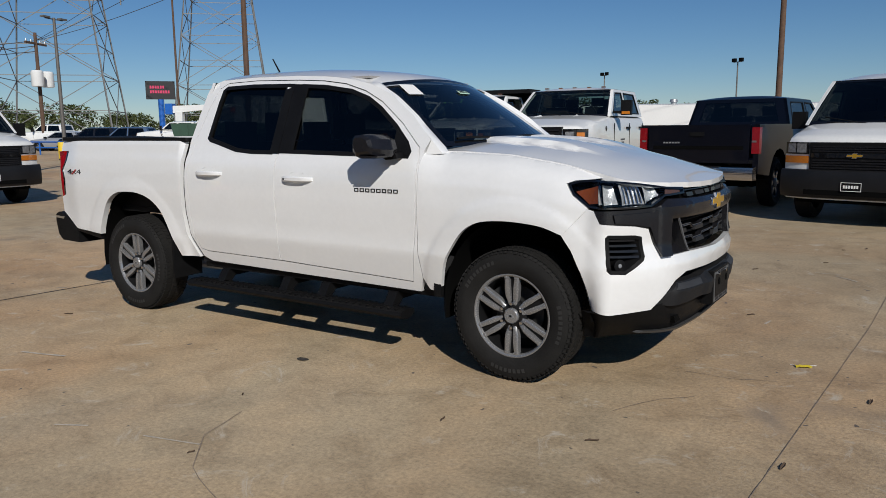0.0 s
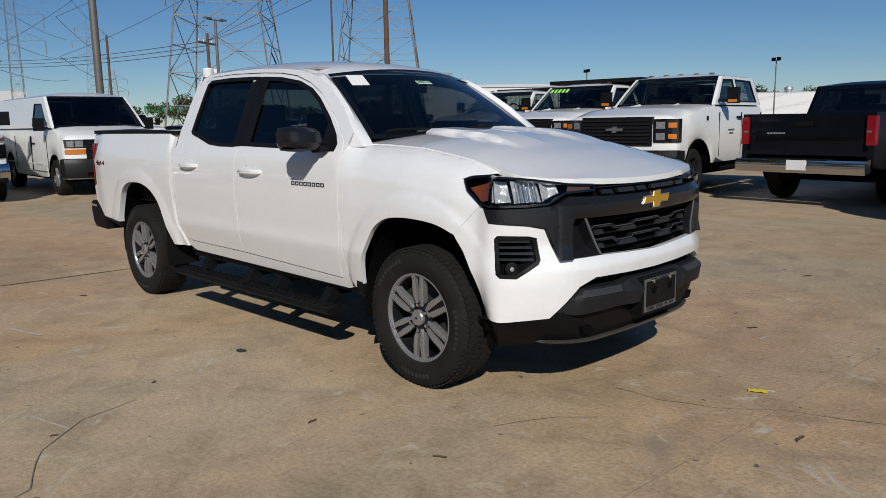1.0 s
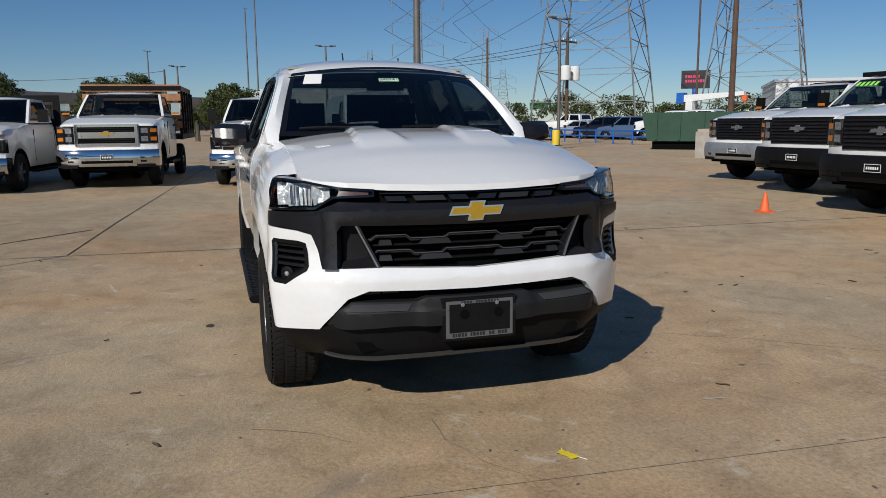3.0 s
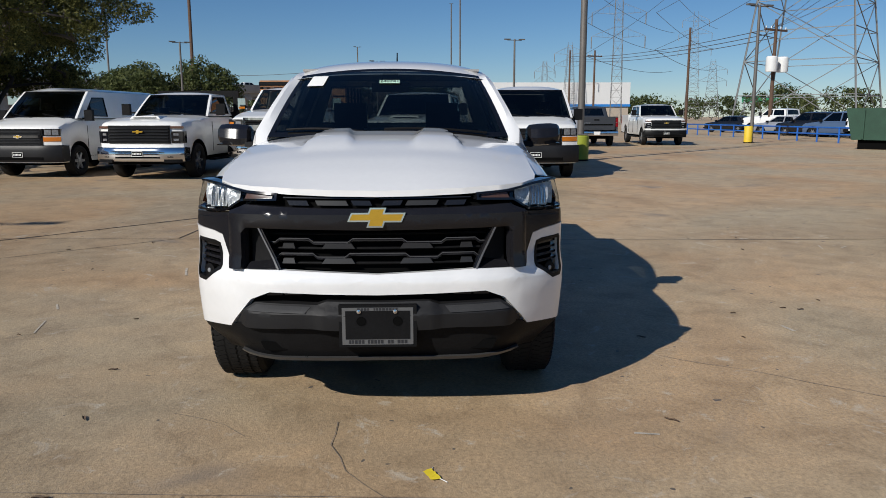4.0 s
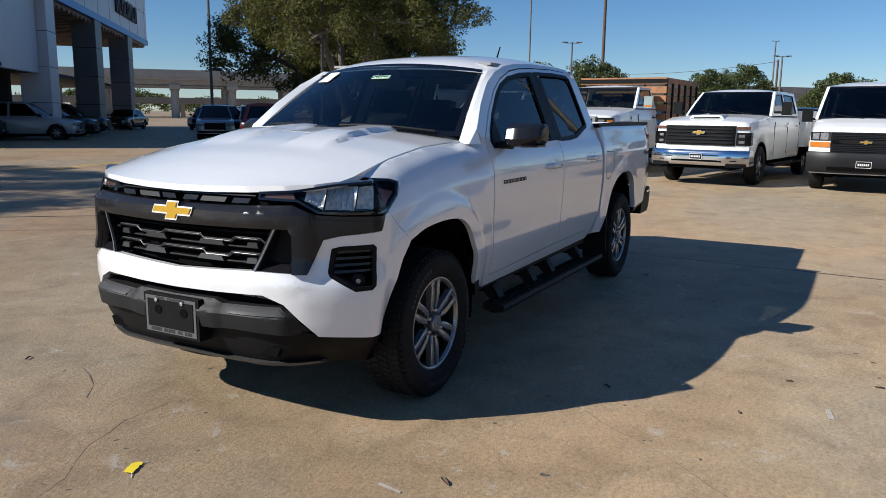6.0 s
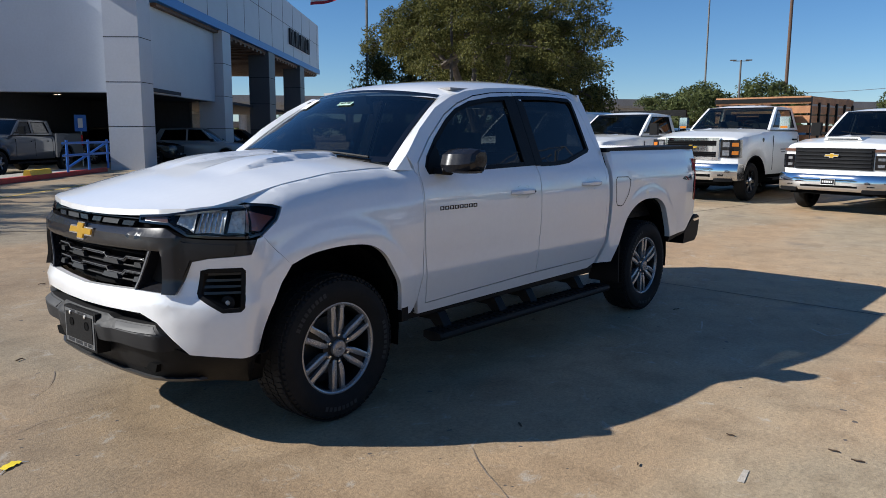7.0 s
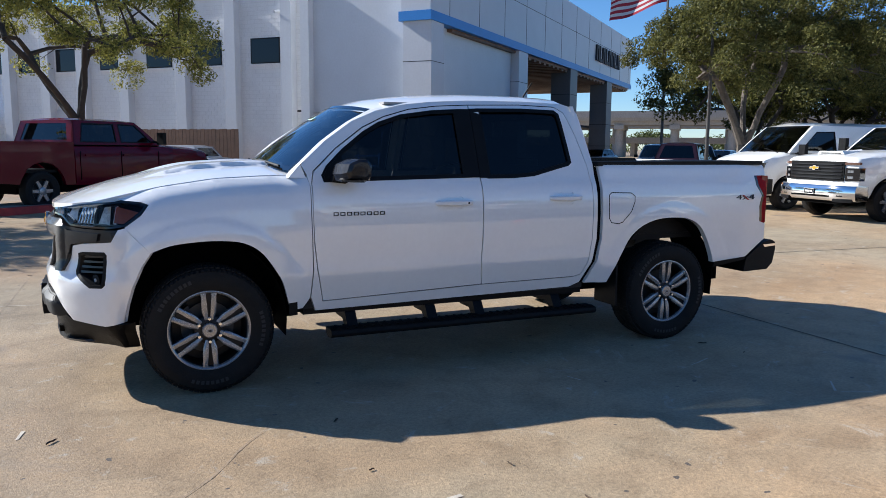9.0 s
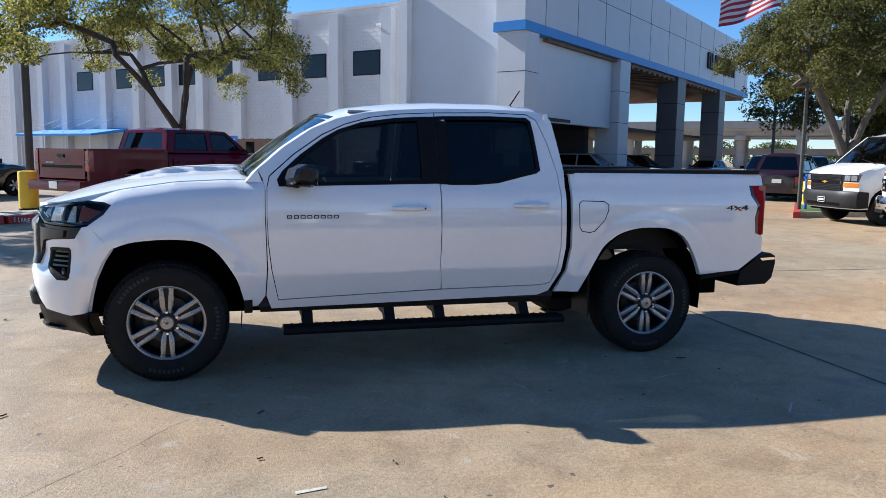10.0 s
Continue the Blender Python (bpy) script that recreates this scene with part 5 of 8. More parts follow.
def cargo_van(x, y, rz, label, windows=False):
    """Full-size cargo van; the front axle stands at x, y."""
    t = thing("cargo_van", label, "van", x, y, 0, rz, group="cargo vans on the lot")
    W, wb, r = 0.985, 3.43, 0.375
    nose = Nose(0.87, W)
    low = arch_line(0.36, ((0, 0.40, 0.45), (-wb, 0.40, 0.44)))
    top = lambda x: soft_at([(-4.72, 1.36), (-4.6, 1.405), (0.0, 1.405), (0.13, 1.395), (0.5, 1.305), (0.76, 1.215), (0.84, 1.165), (0.88, 1.09)], x, 0.02)
    part("lower_body", hull(-4.72, 0.87, top, lambda x: nose.half(x) - 0.05 * ramp(-4.5, -4.72, x), low), FLEETWHITE, t)
    door = [(-0.30, 1.45), (-0.80, 1.90), (-1.34, 1.91), (-1.36, 1.43)]
    panes = [door] + ([[(-1.75, 1.40), (-1.75, 1.87), (-2.8, 1.87), (-2.8, 1.40)]] if windows else [])
    greenhouse(t, FLEETWHITE, 0.19, -0.60, -4.71, -4.52, 1.39, 2.05, 0.965, 0.855, panes, 0.16, 0.09, False, (-0.95,))
    for s in (1, -1):
        bm = bmesh.new()
        for dx in (-0.34, -1.44, -1.50, -2.75):
            add_box(bm, dx - 0.004, dx + 0.004, s * 0.985 - 0.008, s * 0.985 + 0.004, 0.48, 1.22)
        add_box(bm, -1.44, -0.34, s * 0.985 - 0.008, s * 0.985 + 0.003, 0.475, 0.483)
        part("door_seam", bm, GAP, t)
        part("side_moulding", box(-4.2, -0.6, s * 0.985 - 0.005, s * 0.985 + 0.012, 0.62, 0.66), FLEETWHITE, t)
        part("door_handle", box(-1.36, -1.20, s * 0.985 - 0.02, s * 0.985 + 0.02, 1.04, 1.08), BLACKPLASTIC, t, bevel=0.008)
        arch_hole(t, 0.45, 0, 0.95, 0.40, s)
        arch_hole(t, 0.44, -wb, 0.95, 0.40, s)
        for ax in (0, -wb):
            small_wheel(t, ax, s * 0.94, r, s, STEEL)
        hl = part("headlamp", nose.block(s * 0.60, s * 0.955, 0.985, 1.15, 0.010), GLOSSBLACK, t, bevel=0.008)
        part("reflector", nose.block(s * 0.64, s * 0.78, 1.005, 1.13, 0.014, 0.02), LAMPGREY, hl, bevel=0.006)
        part("reflector", nose.block(s * 0.80, s * 0.92, 1.005, 1.13, 0.014, 0.02), LAMPGREY, hl, bevel=0.006)
        part("turn_lamp", nose.block(s * 0.60, s * 0.96, 0.86, 0.96, 0.012), AMBER, hl, "amber turn lamp", bevel=0.006)
    g = part("grille", nose.block(-0.59, 0.59, 0.765, 1.15, 0.014, 0.08), BLACKPLASTIC, t, bevel=0.012)
    for zz in (0.80, 0.835, 0.87, 0.905, 1.03, 1.06, 1.09):
        part("grille_bar", nose.block(-0.55, 0.55, zz - 0.009, zz + 0.009, 0.024, 0.02), SATIN, g)
    part("grille_band", nose.block(-0.57, 0.57, 0.94, 1.0, 0.026, 0.03), GLOSSBLACK, g, bevel=0.008)
    bowtie(t, Matrix.Translation((0.902, 0, 0.97)), 0.85, face=GOLD)
    part("front_bumper", rounded_bar(nose, 1.0, 0.38, 0.775, 0.09, 0.30, 0.07), BUMPERGREY, t)
    part("bumper_intake", nose.block(-0.62, 0.62, 0.43, 0.50, 0.087, 0.02), GAP, t)
    plate_bars(t, 0.975, 0, 0.555)
    mirror_pair(t, -0.22, 1.03, 1.46, 0.20, 0.26)
    bm = bmesh.new()
    for a, b in (((0.19, 0.75, 1.395), (0.06, 0.10, 1.50)), ((0.19, -0.05, 1.395), (0.06, -0.68, 1.50))):
        add_tube(bm, a, b, 0.008, 0.008, 5)
    part("wiper", bm, BLACKPLASTIC, t)
    part("roof_marker", lathe([(0.03, 2.08), (0.025, 2.125), (0.0, 2.13)], 10, "z"), BLACKPLASTIC, t).matrix_basis = pose(-0.95, 0.0, 0)
    part("underbody", box(-4.5, 0.7, -0.80, 0.80, 0.30, 0.50), GAP, t)
    return t


def work_pickup(name, x, y, rz, label, paint, front="hd", cab="crew", bed="bed", chrome=False, scale=1.0, scoop=False, group="pickups on the lot", gold=True, price=False):
    """A full-size pickup or medium-duty truck; the front axle stands at x, y."""
    t = thing(name, label, "pickup truck" if front != "md" else "truck", x, y, 0, rz, group=group)
    t.matrix_basis = t.matrix_basis @ Matrix.Scale(scale, 4)
    md = front == "md"
    W = 1.02 if not md else 1.06
    r = 0.41 if not md else 0.43
    hz, fz = {"md": (1.60, 1.40), "hd": (1.45, 1.30), "lt": (1.36, 1.22)}[front]      # hood height at the cowl and at the nose
    base = 0.50 if not md else 0.58
    nx = 0.98 if not md else 1.02                        # nose ahead of the axle
    cl = {"crew": 1.75, "regular": 1.0}[cab]            # roof length
    wb = {"crew": 3.95, "regular": 3.6}[cab] + (0.5 if md else 0)
    ws0 = -0.70                                          # windscreen base
    top = {"md": 2.18, "hd": 2.03, "lt": 1.93}[front]
    rear = ws0 - 0.72 - cl
    arch_r = r + (0.17 if md else 0.10)
    nose = Nose(nx, W * 0.985)
    low = arch_line(base, ((0, r - 0.01, arch_r),))
    shape = [(rear, hz), (ws0, hz), (0.3, fz + (hz - fz) * 0.62), (nx - 0.20, fz + 0.02), (nx - 0.06, fz - 0.02), (nx, fz - 0.09)]
    part("cab_body", hull(rear, nx, lambda x: soft_at(shape, x, 0.04), lambda x: nose.half(x) - 0.02 * ramp(0.2, nx, x), low), paint, t)
    xf0, xf1, xr0, xr1, z1 = ws0 + 0.08, ws0 - 0.60, rear, rear + 0.12, top - 0.06
    fr = ws0 - 0.05
    if cab == "crew":
        panes = [[(fr - 0.22, hz + 0.05), (fr - 0.66, z1 - 0.06), (fr - 1.14, z1 - 0.05), (fr - 1.14, hz + 0.05)], [(fr - 1.26, hz + 0.05), (fr - 1.26, z1 - 0.05), (rear + 0.32, z1 - 0.06), (rear + 0.20, hz + 0.05)]]
    else:
        panes = [[(fr - 0.22, hz + 0.05), (fr - 0.66, z1 - 0.06), (rear + 0.24, z1 - 0.05), (rear + 0.18, hz + 0.05)]]
    greenhouse(t, paint, xf0, xf1, xr0, xr1, hz - 0.005, z1, W * 0.925, W * 0.80, panes, 0.14, 0.06, True, (ws0 - 1.0, ws0 - 1.85) if cab == "crew" else (ws0 - 1.0,), PRIVACY if front == "lt" else TRUCKGLASS if md else None)
    for s in (1, -1):
        yo = W * 0.985
        bm = bmesh.new()
        for dx in ([ws0 - 0.16, ws0 - 1.26, rear + 0.12] if cab == "crew" else [ws0 - 0.16, rear + 0.10]):
            add_box(bm, dx - 0.004, dx + 0.004, s * yo - 0.012, s * yo + 0.003, base + 0.10, hz - 0.14)
        part("door_seam", bm, GAP, t)
        for dx in ([ws0 - 1.16, rear + 0.30] if cab == "crew" else [rear + 0.30]):
            part("door_handle", box(dx - 0.05, dx + 0.13, s * yo - 0.02, s * yo + 0.03, hz - 0.25, hz - 0.21), BLACKPLASTIC if md else paint, t, bevel=0.01)
        if md:
            part("fender_badge", lathe([(0.045, -0.005), (0.045, 0.006), (0.0, 0.008)], 16), SATIN, t).matrix_basis = pose(-0.30, s * (yo - 0.002), 1.36, 0, 0, 0 if s > 0 else 180)
            for k, wd in enumerate((0.30, 0.20)):
                part("door_mark", box(ws0 - 0.75 - wd / 2, ws0 - 0.75 + wd / 2, s * yo - 0.005, s * yo + 0.003, hz - 0.47 - 0.06 * k, hz - 0.44 - 0.06 * k), SILVEREDGE, t)
        arch_hole(t, arch_r, 0, yo - 0.03, r - 0.01, s, base - r)
        small_wheel(t, 0, s * (W - (0.13 if md else 0.05)), r, s, CHROME if md and chrome else SATIN if md else RIM)
        small_wheel(t, -wb, s * (W - 0.05), r, s, CHROME if md and chrome else SATIN if md else RIM)
        part("side_step", box(rear, -0.75, s * (W - 0.1) if s > 0 else -W - 0.06, W + 0.06 if s > 0 else -(W - 0.1), base - 0.13, base - 0.08), BLACKPLASTIC, t, bevel=0.02)
        l0, l1, la = (0.98, 1.36, 0.66) if md else (fz - 0.46, fz - 0.20, 0.735)
        h = part("headlamp", nose.block(s * la, s * W * 0.975, l0, l1, 0.010), GLOSSBLACK, t, bevel=0.010)
        lm = (l0 + l1) / 2
        if not md:
            part("marker_strip", nose.block(s * 0.70, s * W * 0.96, fz - 0.135, fz - 0.085, 0.012, 0.05), AMBERPALE if front == "hd" else GLOSSBLACK, h, bevel=0.006)
        for za, zb in ((lm + 0.03, l1 - 0.04), (l0 + 0.04, lm - 0.03)):
            part("reflector", nose.block(s * (la + 0.045), s * (la + (0.18 if md else 0.15)), za + 0.005, zb - 0.005, 0.012, 0.02), LAMPGREY, h, bevel=0.006)
            if md:
                part("turn_lamp", nose.block(s * (la + 0.23), s * W * 0.955, za + 0.02, zb - 0.02, 0.012, 0.02), AMBER, h, "amber turn lamp", bevel=0.006)
    g0, g1, gw = (fz - 0.47, fz - 0.07, 0.715) if not md else (0.93, 1.40, 0.64)
    if md and chrome:
        g = part("grille", nose.block(-gw, gw, g0, g1, 0.03, 0.10), CHROME, t, "chromed grille with dark slots", bevel=0.03)
        for za, zb in ((g0 + 0.06, g0 + 0.17), (g1 - 0.17, g1 - 0.06)):
            part("grille_slot", nose.block(-gw + 0.06, gw - 0.06, za, zb, 0.034, 0.02), GAP, g)
            for k in range(2):
                part("grille_bar", nose.block(-gw + 0.07, gw - 0.07, za + 0.03 + 0.045 * k, za + 0.04 + 0.045 * k, 0.040, 0.02), SATIN, g)
    else:
        g = part("grille", nose.block(-gw, gw, g0, g1, 0.020, 0.10), BLACKPLASTIC, t, bevel=0.02)
        nb = 5 if not md else 7
        for k in range(nb):
            zz = g0 + 0.06 + (g1 - g0 - 0.12) * k / (nb - 1)
            part("grille_bar", nose.block(-gw + 0.03, gw - 0.03, zz - 0.014, zz + 0.014, 0.038, 0.03), SATIN, g, bevel=0.006)
    bowtie(t, Matrix.Translation((nx + 0.048, 0, (g0 + g1) / 2 + (0.03 if md else 0.06))), 1.05 if not md else 1.35, face=GOLD if gold else (CHROME if chrome else SILVEREDGE), edge=CHROME)
    bmat = CHROME if chrome else (STEEL if "silver-grey bumper" in label else BLACKPLASTIC)
    b0, b1 = (0.42, fz - 0.55) if not md else (0.48, 0.86)
    bp = part("front_bumper", rounded_bar(nose, W * 0.995, b0, b1, 0.135, 0.34, 0.09), bmat, t, "chromed front bumper" if chrome else "")
    part("bumper_intake", nose.block(-0.52, 0.52, b0 + 0.08, b0 + 0.22, 0.132, 0.02), GAP, bp)
    for s in (1, -1):
        part("bumper_lamp", nose.block(s * 0.68, s * 0.80, b0 + 0.10, b0 + 0.20, 0.132, 0.02), GLOSSBLACK, bp, bevel=0.004)
        part("bumper_cap", nose.block(s * 0.60, s * 0.97, b0 - 0.015, b0 + 0.05, 0.134, 0.10), BLACKPLASTIC, bp, bevel=0.01)
    part("air_dam", box(nx - 0.2, nx + 0.02, -0.75, 0.75, b0 - 0.06, b0 + 0.02), GAP, t)
    plate_bars(t, nx + 0.158, 0, (b0 + b1) / 2 + 0.02, 0.30, 0.14)
    mirror_pair(t, ws0 - 0.24, W + 0.08, hz + 0.15, 0.20, 0.28, material=CHROME if md and chrome else BLACKPLASTIC, amber=md)
    part("wiper", tube((ws0 + 0.09, 0.62, hz + 0.02), (ws0 - 0.02, -0.02, hz + 0.10), 0.008, 0.008, 5), BLACKPLASTIC, t)
    part("wiper", tube((ws0 + 0.11, 0.05, hz + 0.02), (ws0 - 0.05, -0.60, hz + 0.10), 0.008, 0.008, 5), BLACKPLASTIC, t)
    if scoop:
        part("hood_scoop", prism([(-0.36, 0.0), (0.36, 0.0), (0.30, 0.065), (-0.30, 0.065)], 0.15, 0.62, "x"), paint, t, bevel=0.012).matrix_basis = pose(0, 0, hz - 0.075)
        part("scoop_mouth", prism([(0.50, hz - 0.006), (0.60, hz - 0.006), (0.632, hz - 0.062), (0.61, hz - 0.062)], -0.27, 0.27), GAP, t)
    for s in (1, -1):
        bm = bmesh.new()
        vs = [bm.verts.new(v) for v in ((ws0 + 0.10, s * 0.30, hz - 0.005), (0.55, s * 0.44, fz + 0.045), (0.55, s * 0.54, fz + 0.04), (ws0 + 0.10, s * 0.44, hz - 0.005), (ws0 + 0.10, s * 0.37, hz + 0.035), (0.45, s * 0.49, fz + 0.085))]
        for f in ((0, 1, 5, 4), (4, 5, 2, 3), (0, 4, 3), (1, 2, 5)):
            bm.faces.new([vs[i] for i in f])
        part("hood_ridge", bm, paint, t)
    if price:
        p0, p1 = Vector((ws0 + 0.08, 0, hz)), Vector((ws0 - 0.60, 0, top - 0.06))
        for k in range(5):
            q = p0.lerp(p1, 0.80)
            bar = part("price_mark", prism([(-0.035, -0.06), (0.025, -0.065), (0.035, 0.065), (-0.025, 0.06)], 0.0, 0.004, "x"), NEONINK, t)
            bar.matrix_basis = pose(q.x - 0.02, -0.66 + k * 0.10, q.z + 0.014, 0, -52, 0)
    if md:
        for k in range(5):
            part("roof_marker", box(ws0 - 0.90, ws0 - 0.82, -0.6 + k * 0.3 - 0.035, -0.6 + k * 0.3 + 0.035, top - 0.012, top + 0.012), AMBERPALE, t, bevel=0.01)
    part("underbody", box(-wb - 0.4, nx - 0.2, -0.7, 0.7, 0.35, base + 0.05), GAP, t)
    back = -wb - 1.15
    if bed == "bed":
        side = [(rear - 0.03, base + 0.02), (rear - 0.03, hz + 0.05), (back, hz + 0.05), (back, base + 0.12), (-wb - arch_r - 0.02, base + 0.06)] + arc(-wb, arch_r, base)[1:-1][::-1] + [(-wb + arch_r + 0.02, base + 0.02)]
        for s in (1, -1):
            part("bed_side", prism(side, s * W * 0.90, s * W * 0.985), paint, t, bevel=0.03)
            arch_hole(t, arch_r, -wb, (W - 0.10), base, s)
            tl = part("tail_lamp", box(back - 0.02, back + 0.10, s * W * 0.88 if s > 0 else -W * 0.995, W * 0.995 if s > 0 else -W * 0.88, hz - 0.42, hz + 0.0), REDLENS, t, "red tail lamp", bevel=0.015)
            part("reverse_lamp", box(back - 0.024, back - 0.016, s * W * 0.88 if s > 0 else -W * 0.95, W * 0.95 if s > 0 else -W * 0.88, hz - 0.24, hz - 0.21), SILVEREDGE, tl)
        part("bed_floor", box(back, rear, -W * 0.9, W * 0.9, base + 0.28, base + 0.34), BLACKPLASTIC, t)
        tg = part("tailgate", box(back - 0.01, back + 0.05, -W * 0.84, W * 0.84, base + 0.28, hz + 0.045), paint, t, bevel=0.015)
        part("tailgate_recess", box(back - 0.018, back - 0.008, -W * 0.75, W * 0.75, hz - 0.36, hz - 0.30), GAP, tg)
        part("tailgate_handle", box(back - 0.03, back - 0.008, -0.12, 0.12, hz - 0.14, hz - 0.07), BLACKPLASTIC, tg, bevel=0.008)
        for k in range(6):
            part("tailgate_mark", box(back - 0.016, back - 0.009, 0.55 - k * 0.05, 0.585 - k * 0.05, hz - 0.26, hz - 0.235), STEEL, tg)
        rb = part("rear_bumper", prism([(back - 0.02, base + 0.02), (back - 0.20, base + 0.02), (back - 0.22, base + 0.10), (back - 0.20, base + 0.22), (back - 0.02, base + 0.24)], -W * 0.97, W * 0.97), WINERED if paint is WINERED else CHROME, t, "body-coloured rear bumper" if paint is WINERED else "chromed rear bumper", bevel=0.025)
        part("bumper_pad", box(back - 0.215, back - 0.05, -0.45, 0.45, base + 0.215, base + 0.235), BLACKPLASTIC, rb)
        p = plate_bars(t, back - 0.21, 0, base + 0.14, 0.30, 0.15, PAPER)
    elif bed == "utility":
        for s in (1, -1):
            ub = part("utility_box", box(back, rear - 0.06, s * 0.55 if s > 0 else -W * 1.08, W * 1.08 if s > 0 else -0.55, base + 0.22, hz + 0.12), FLEETWHITE, t, bevel=0.02)
            arch_hole(t, arch_r, -wb, (W + 0.06), base, s)
            for k in range(3):
                xa = back + 0.08 + k * (rear - back) / 3
                part("box_door", box(xa, xa + (rear - back) / 3 - 0.12, s * W * 1.08 - 0.012, s * W * 1.08 + 0.012, base + 0.62, hz + 0.07), FLEETWHITE, ub, bevel=0.006)
                part("box_latch", box(xa + 0.2, xa + 0.28, s * W * 1.08 - 0.02, s * W * 1.08 + 0.02, base + 0.78, base + 0.84), STEEL, ub)
        part("deck", box(back, rear - 0.06, -0.6, 0.6, base + 0.22, base + 0.30), BLACKPLASTIC, t)
        part("rear_apron", box(back - 0.25, back, -W, W, base, base + 0.12), BLACKPLASTIC, t)
    elif bed == "stake":
        part("deck", box(back - 0.6, rear - 0.12, -1.2, 1.2, base + 0.42, base + 0.55), BLACKPLASTIC, t)
        for k in range(5):
            part("head_slat", box(rear - 0.15, rear - 0.11, -1.2, 1.2, base + 0.72 + 0.235 * k, base + 0.90 + 0.235 * k), TIMBER, t, "stained timber slat")
        for yy in (-1.18, -0.6, 0.0, 0.6, 1.18):
            part("head_post", box(rear - 0.20, rear - 0.15, yy - 0.03, yy + 0.03, base + 0.55, top + 0.22), BLACKPLASTIC, t)
        for s in (1, -1):
            for k in range(6):
                part("stake_post", box(back - 0.5 + k * 0.62, back - 0.44 + k * 0.62, s * 1.16 - 0.03, s * 1.16 + 0.03, base + 0.55, top + 0.10), BLACKPLASTIC, t)
            for zz in (0.81, 1.045, 1.28, 1.515, 1.75):
                part("stake_slat", box(back - 0.58, rear - 0.2, s * 1.12 - 0.02, s * 1.12 + 0.02, base + zz - 0.09, base + zz + 0.09), TIMBER, t, "stained timber slat")
        part("cross_rail", box(rear - 0.18, rear - 0.08, -1.22, 1.22, top + 0.10, top + 0.20), BLACKPLASTIC, t)
    elif bed == "rack":
        part("deck", box(back, rear - 0.12, -1.15, 1.15, base + 0.40, base + 0.52), BLACKPLASTIC, t)
        hr = part("headache_rack", panel([[(-1.1, base + 0.5), (1.1, base + 0.5), (1.1, top + 0.08), (-1.1, top + 0.08)], [(-0.95, hz + 0.10), (0.95, hz + 0.10), (0.95, top - 0.08), (-0.95, top - 0.08)]], lambda u, v: Vector((rear - 0.14, u, v)), (-0.06, 0, 0), 2.0), BLACKPLASTIC, t)
        for k in range(14):
            part("rack_mesh", box(rear - 0.17, rear - 0.16, -0.93 + k * 0.14, -0.92 + k * 0.14, hz + 0.1, top - 0.08), BLACKPLASTIC, hr)
    elif bed == "dump":
        part("dump_body", panel([[(-1.2, base + 0.5), (1.2, base + 0.5), (1.2, top + 0.04), (-1.2, top + 0.04)]], lambda u, v: Vector((rear - 0.2, u, v)), (-3.2, 0, 0), 2.0), BLACKPLASTIC, t)
        part("cab_guard", box(rear - 0.25, ws0 - 1.25, -1.2, 1.2, top + 0.03, top + 0.12), BLACKPLASTIC, t)
    return t


def far_car(name, x, y, rz, paint, label, kind="suv", category="car", group="cars parked farther off"):
    """A plain passenger car for the far rows; the middle stands at x, y."""
    t = thing(name, label, category, x, y, 0, rz, group=group)
    h, hb = (1.72, 1.02) if kind == "suv" else (1.46, 0.92)
    L = 2.35
    nose = Nose(L, 0.92, 0.22)
    shape = [(-L, hb - 0.12), (-L + 0.15, hb + 0.04), (1.05, hb + 0.03), (L - 0.35, hb - 0.08), (L - 0.10, hb - 0.16), (L, hb - 0.30)]
    low = arch_line(0.30, ((1.42, 0.34, 0.39), (-1.42, 0.34, 0.39)))
    part("lower_body", hull(-L, L, lambda x: soft_at(shape, x, 0.05), lambda x: min(nose.half(x), nose.half(-x)), low, step=0.08), paint, t)
    tail_x = -L + 0.14 if kind == "suv" else -1.75
    xf0, xf1 = 1.12, 0.30
    z1 = h - 0.06
    panes = [[(0.72, hb + 0.07), (0.16, z1 - 0.04), (-0.46, z1 - 0.03), (-0.46, hb + 0.07)], [(-0.56, hb + 0.07), (-0.56, z1 - 0.03), (tail_x + 0.62, z1 - 0.05), (tail_x + 0.40, hb + 0.09)]]
    greenhouse(t, paint, xf0, xf1, tail_x, tail_x + 0.38, hb + 0.01, z1, 0.84, 0.64, panes, 0.16, 0.06, True, (), PRIVACY)
    for s in (1, -1):
        part("headlamp", nose.block(s * 0.52, s * 0.90, hb - 0.36, hb - 0.24, 0.010), LAMPGREY, t, bevel=0.01)
        part("tail_lamp", box(-L - 0.006, -L + 0.3, s * 0.60 if s > 0 else -0.885, 0.885 if s > 0 else -0.60, hb - 0.34, hb - 0.14), REDLENS, t, bevel=0.02)
        part("door_mirror", box(0.72, 0.86, s * 0.90 if s > 0 else -1.08, 1.08 if s > 0 else -0.90, hb + 0.02, hb + 0.16), BLACKPLASTIC, t, bevel=0.03)
        for ax in (1.42, -1.42):
            small_wheel(t, ax, s * 0.86, 0.34, s, w=0.2)
    part("grille", box(L - 0.1, L + 0.008, -0.50, 0.50, 0.50, hb - 0.2), BLACKPLASTIC, t, bevel=0.02)
    part("bumper_trim", box(L - 0.2, L + 0.012, -0.80, 0.80, 0.34, 0.44), BLACKPLASTIC, t, bevel=0.02)
    plate_bars(t, L + 0.024, 0, 0.47, 0.3, 0.10)
    part("rear_plate", box(-L - 0.010, -L + 0.01, -0.16, 0.16, 0.66, 0.80), PAPER, t)
    part("underbody", box(-2.0, 2.0, -0.75, 0.75, 0.18, 0.40), GAP, t)
    return t


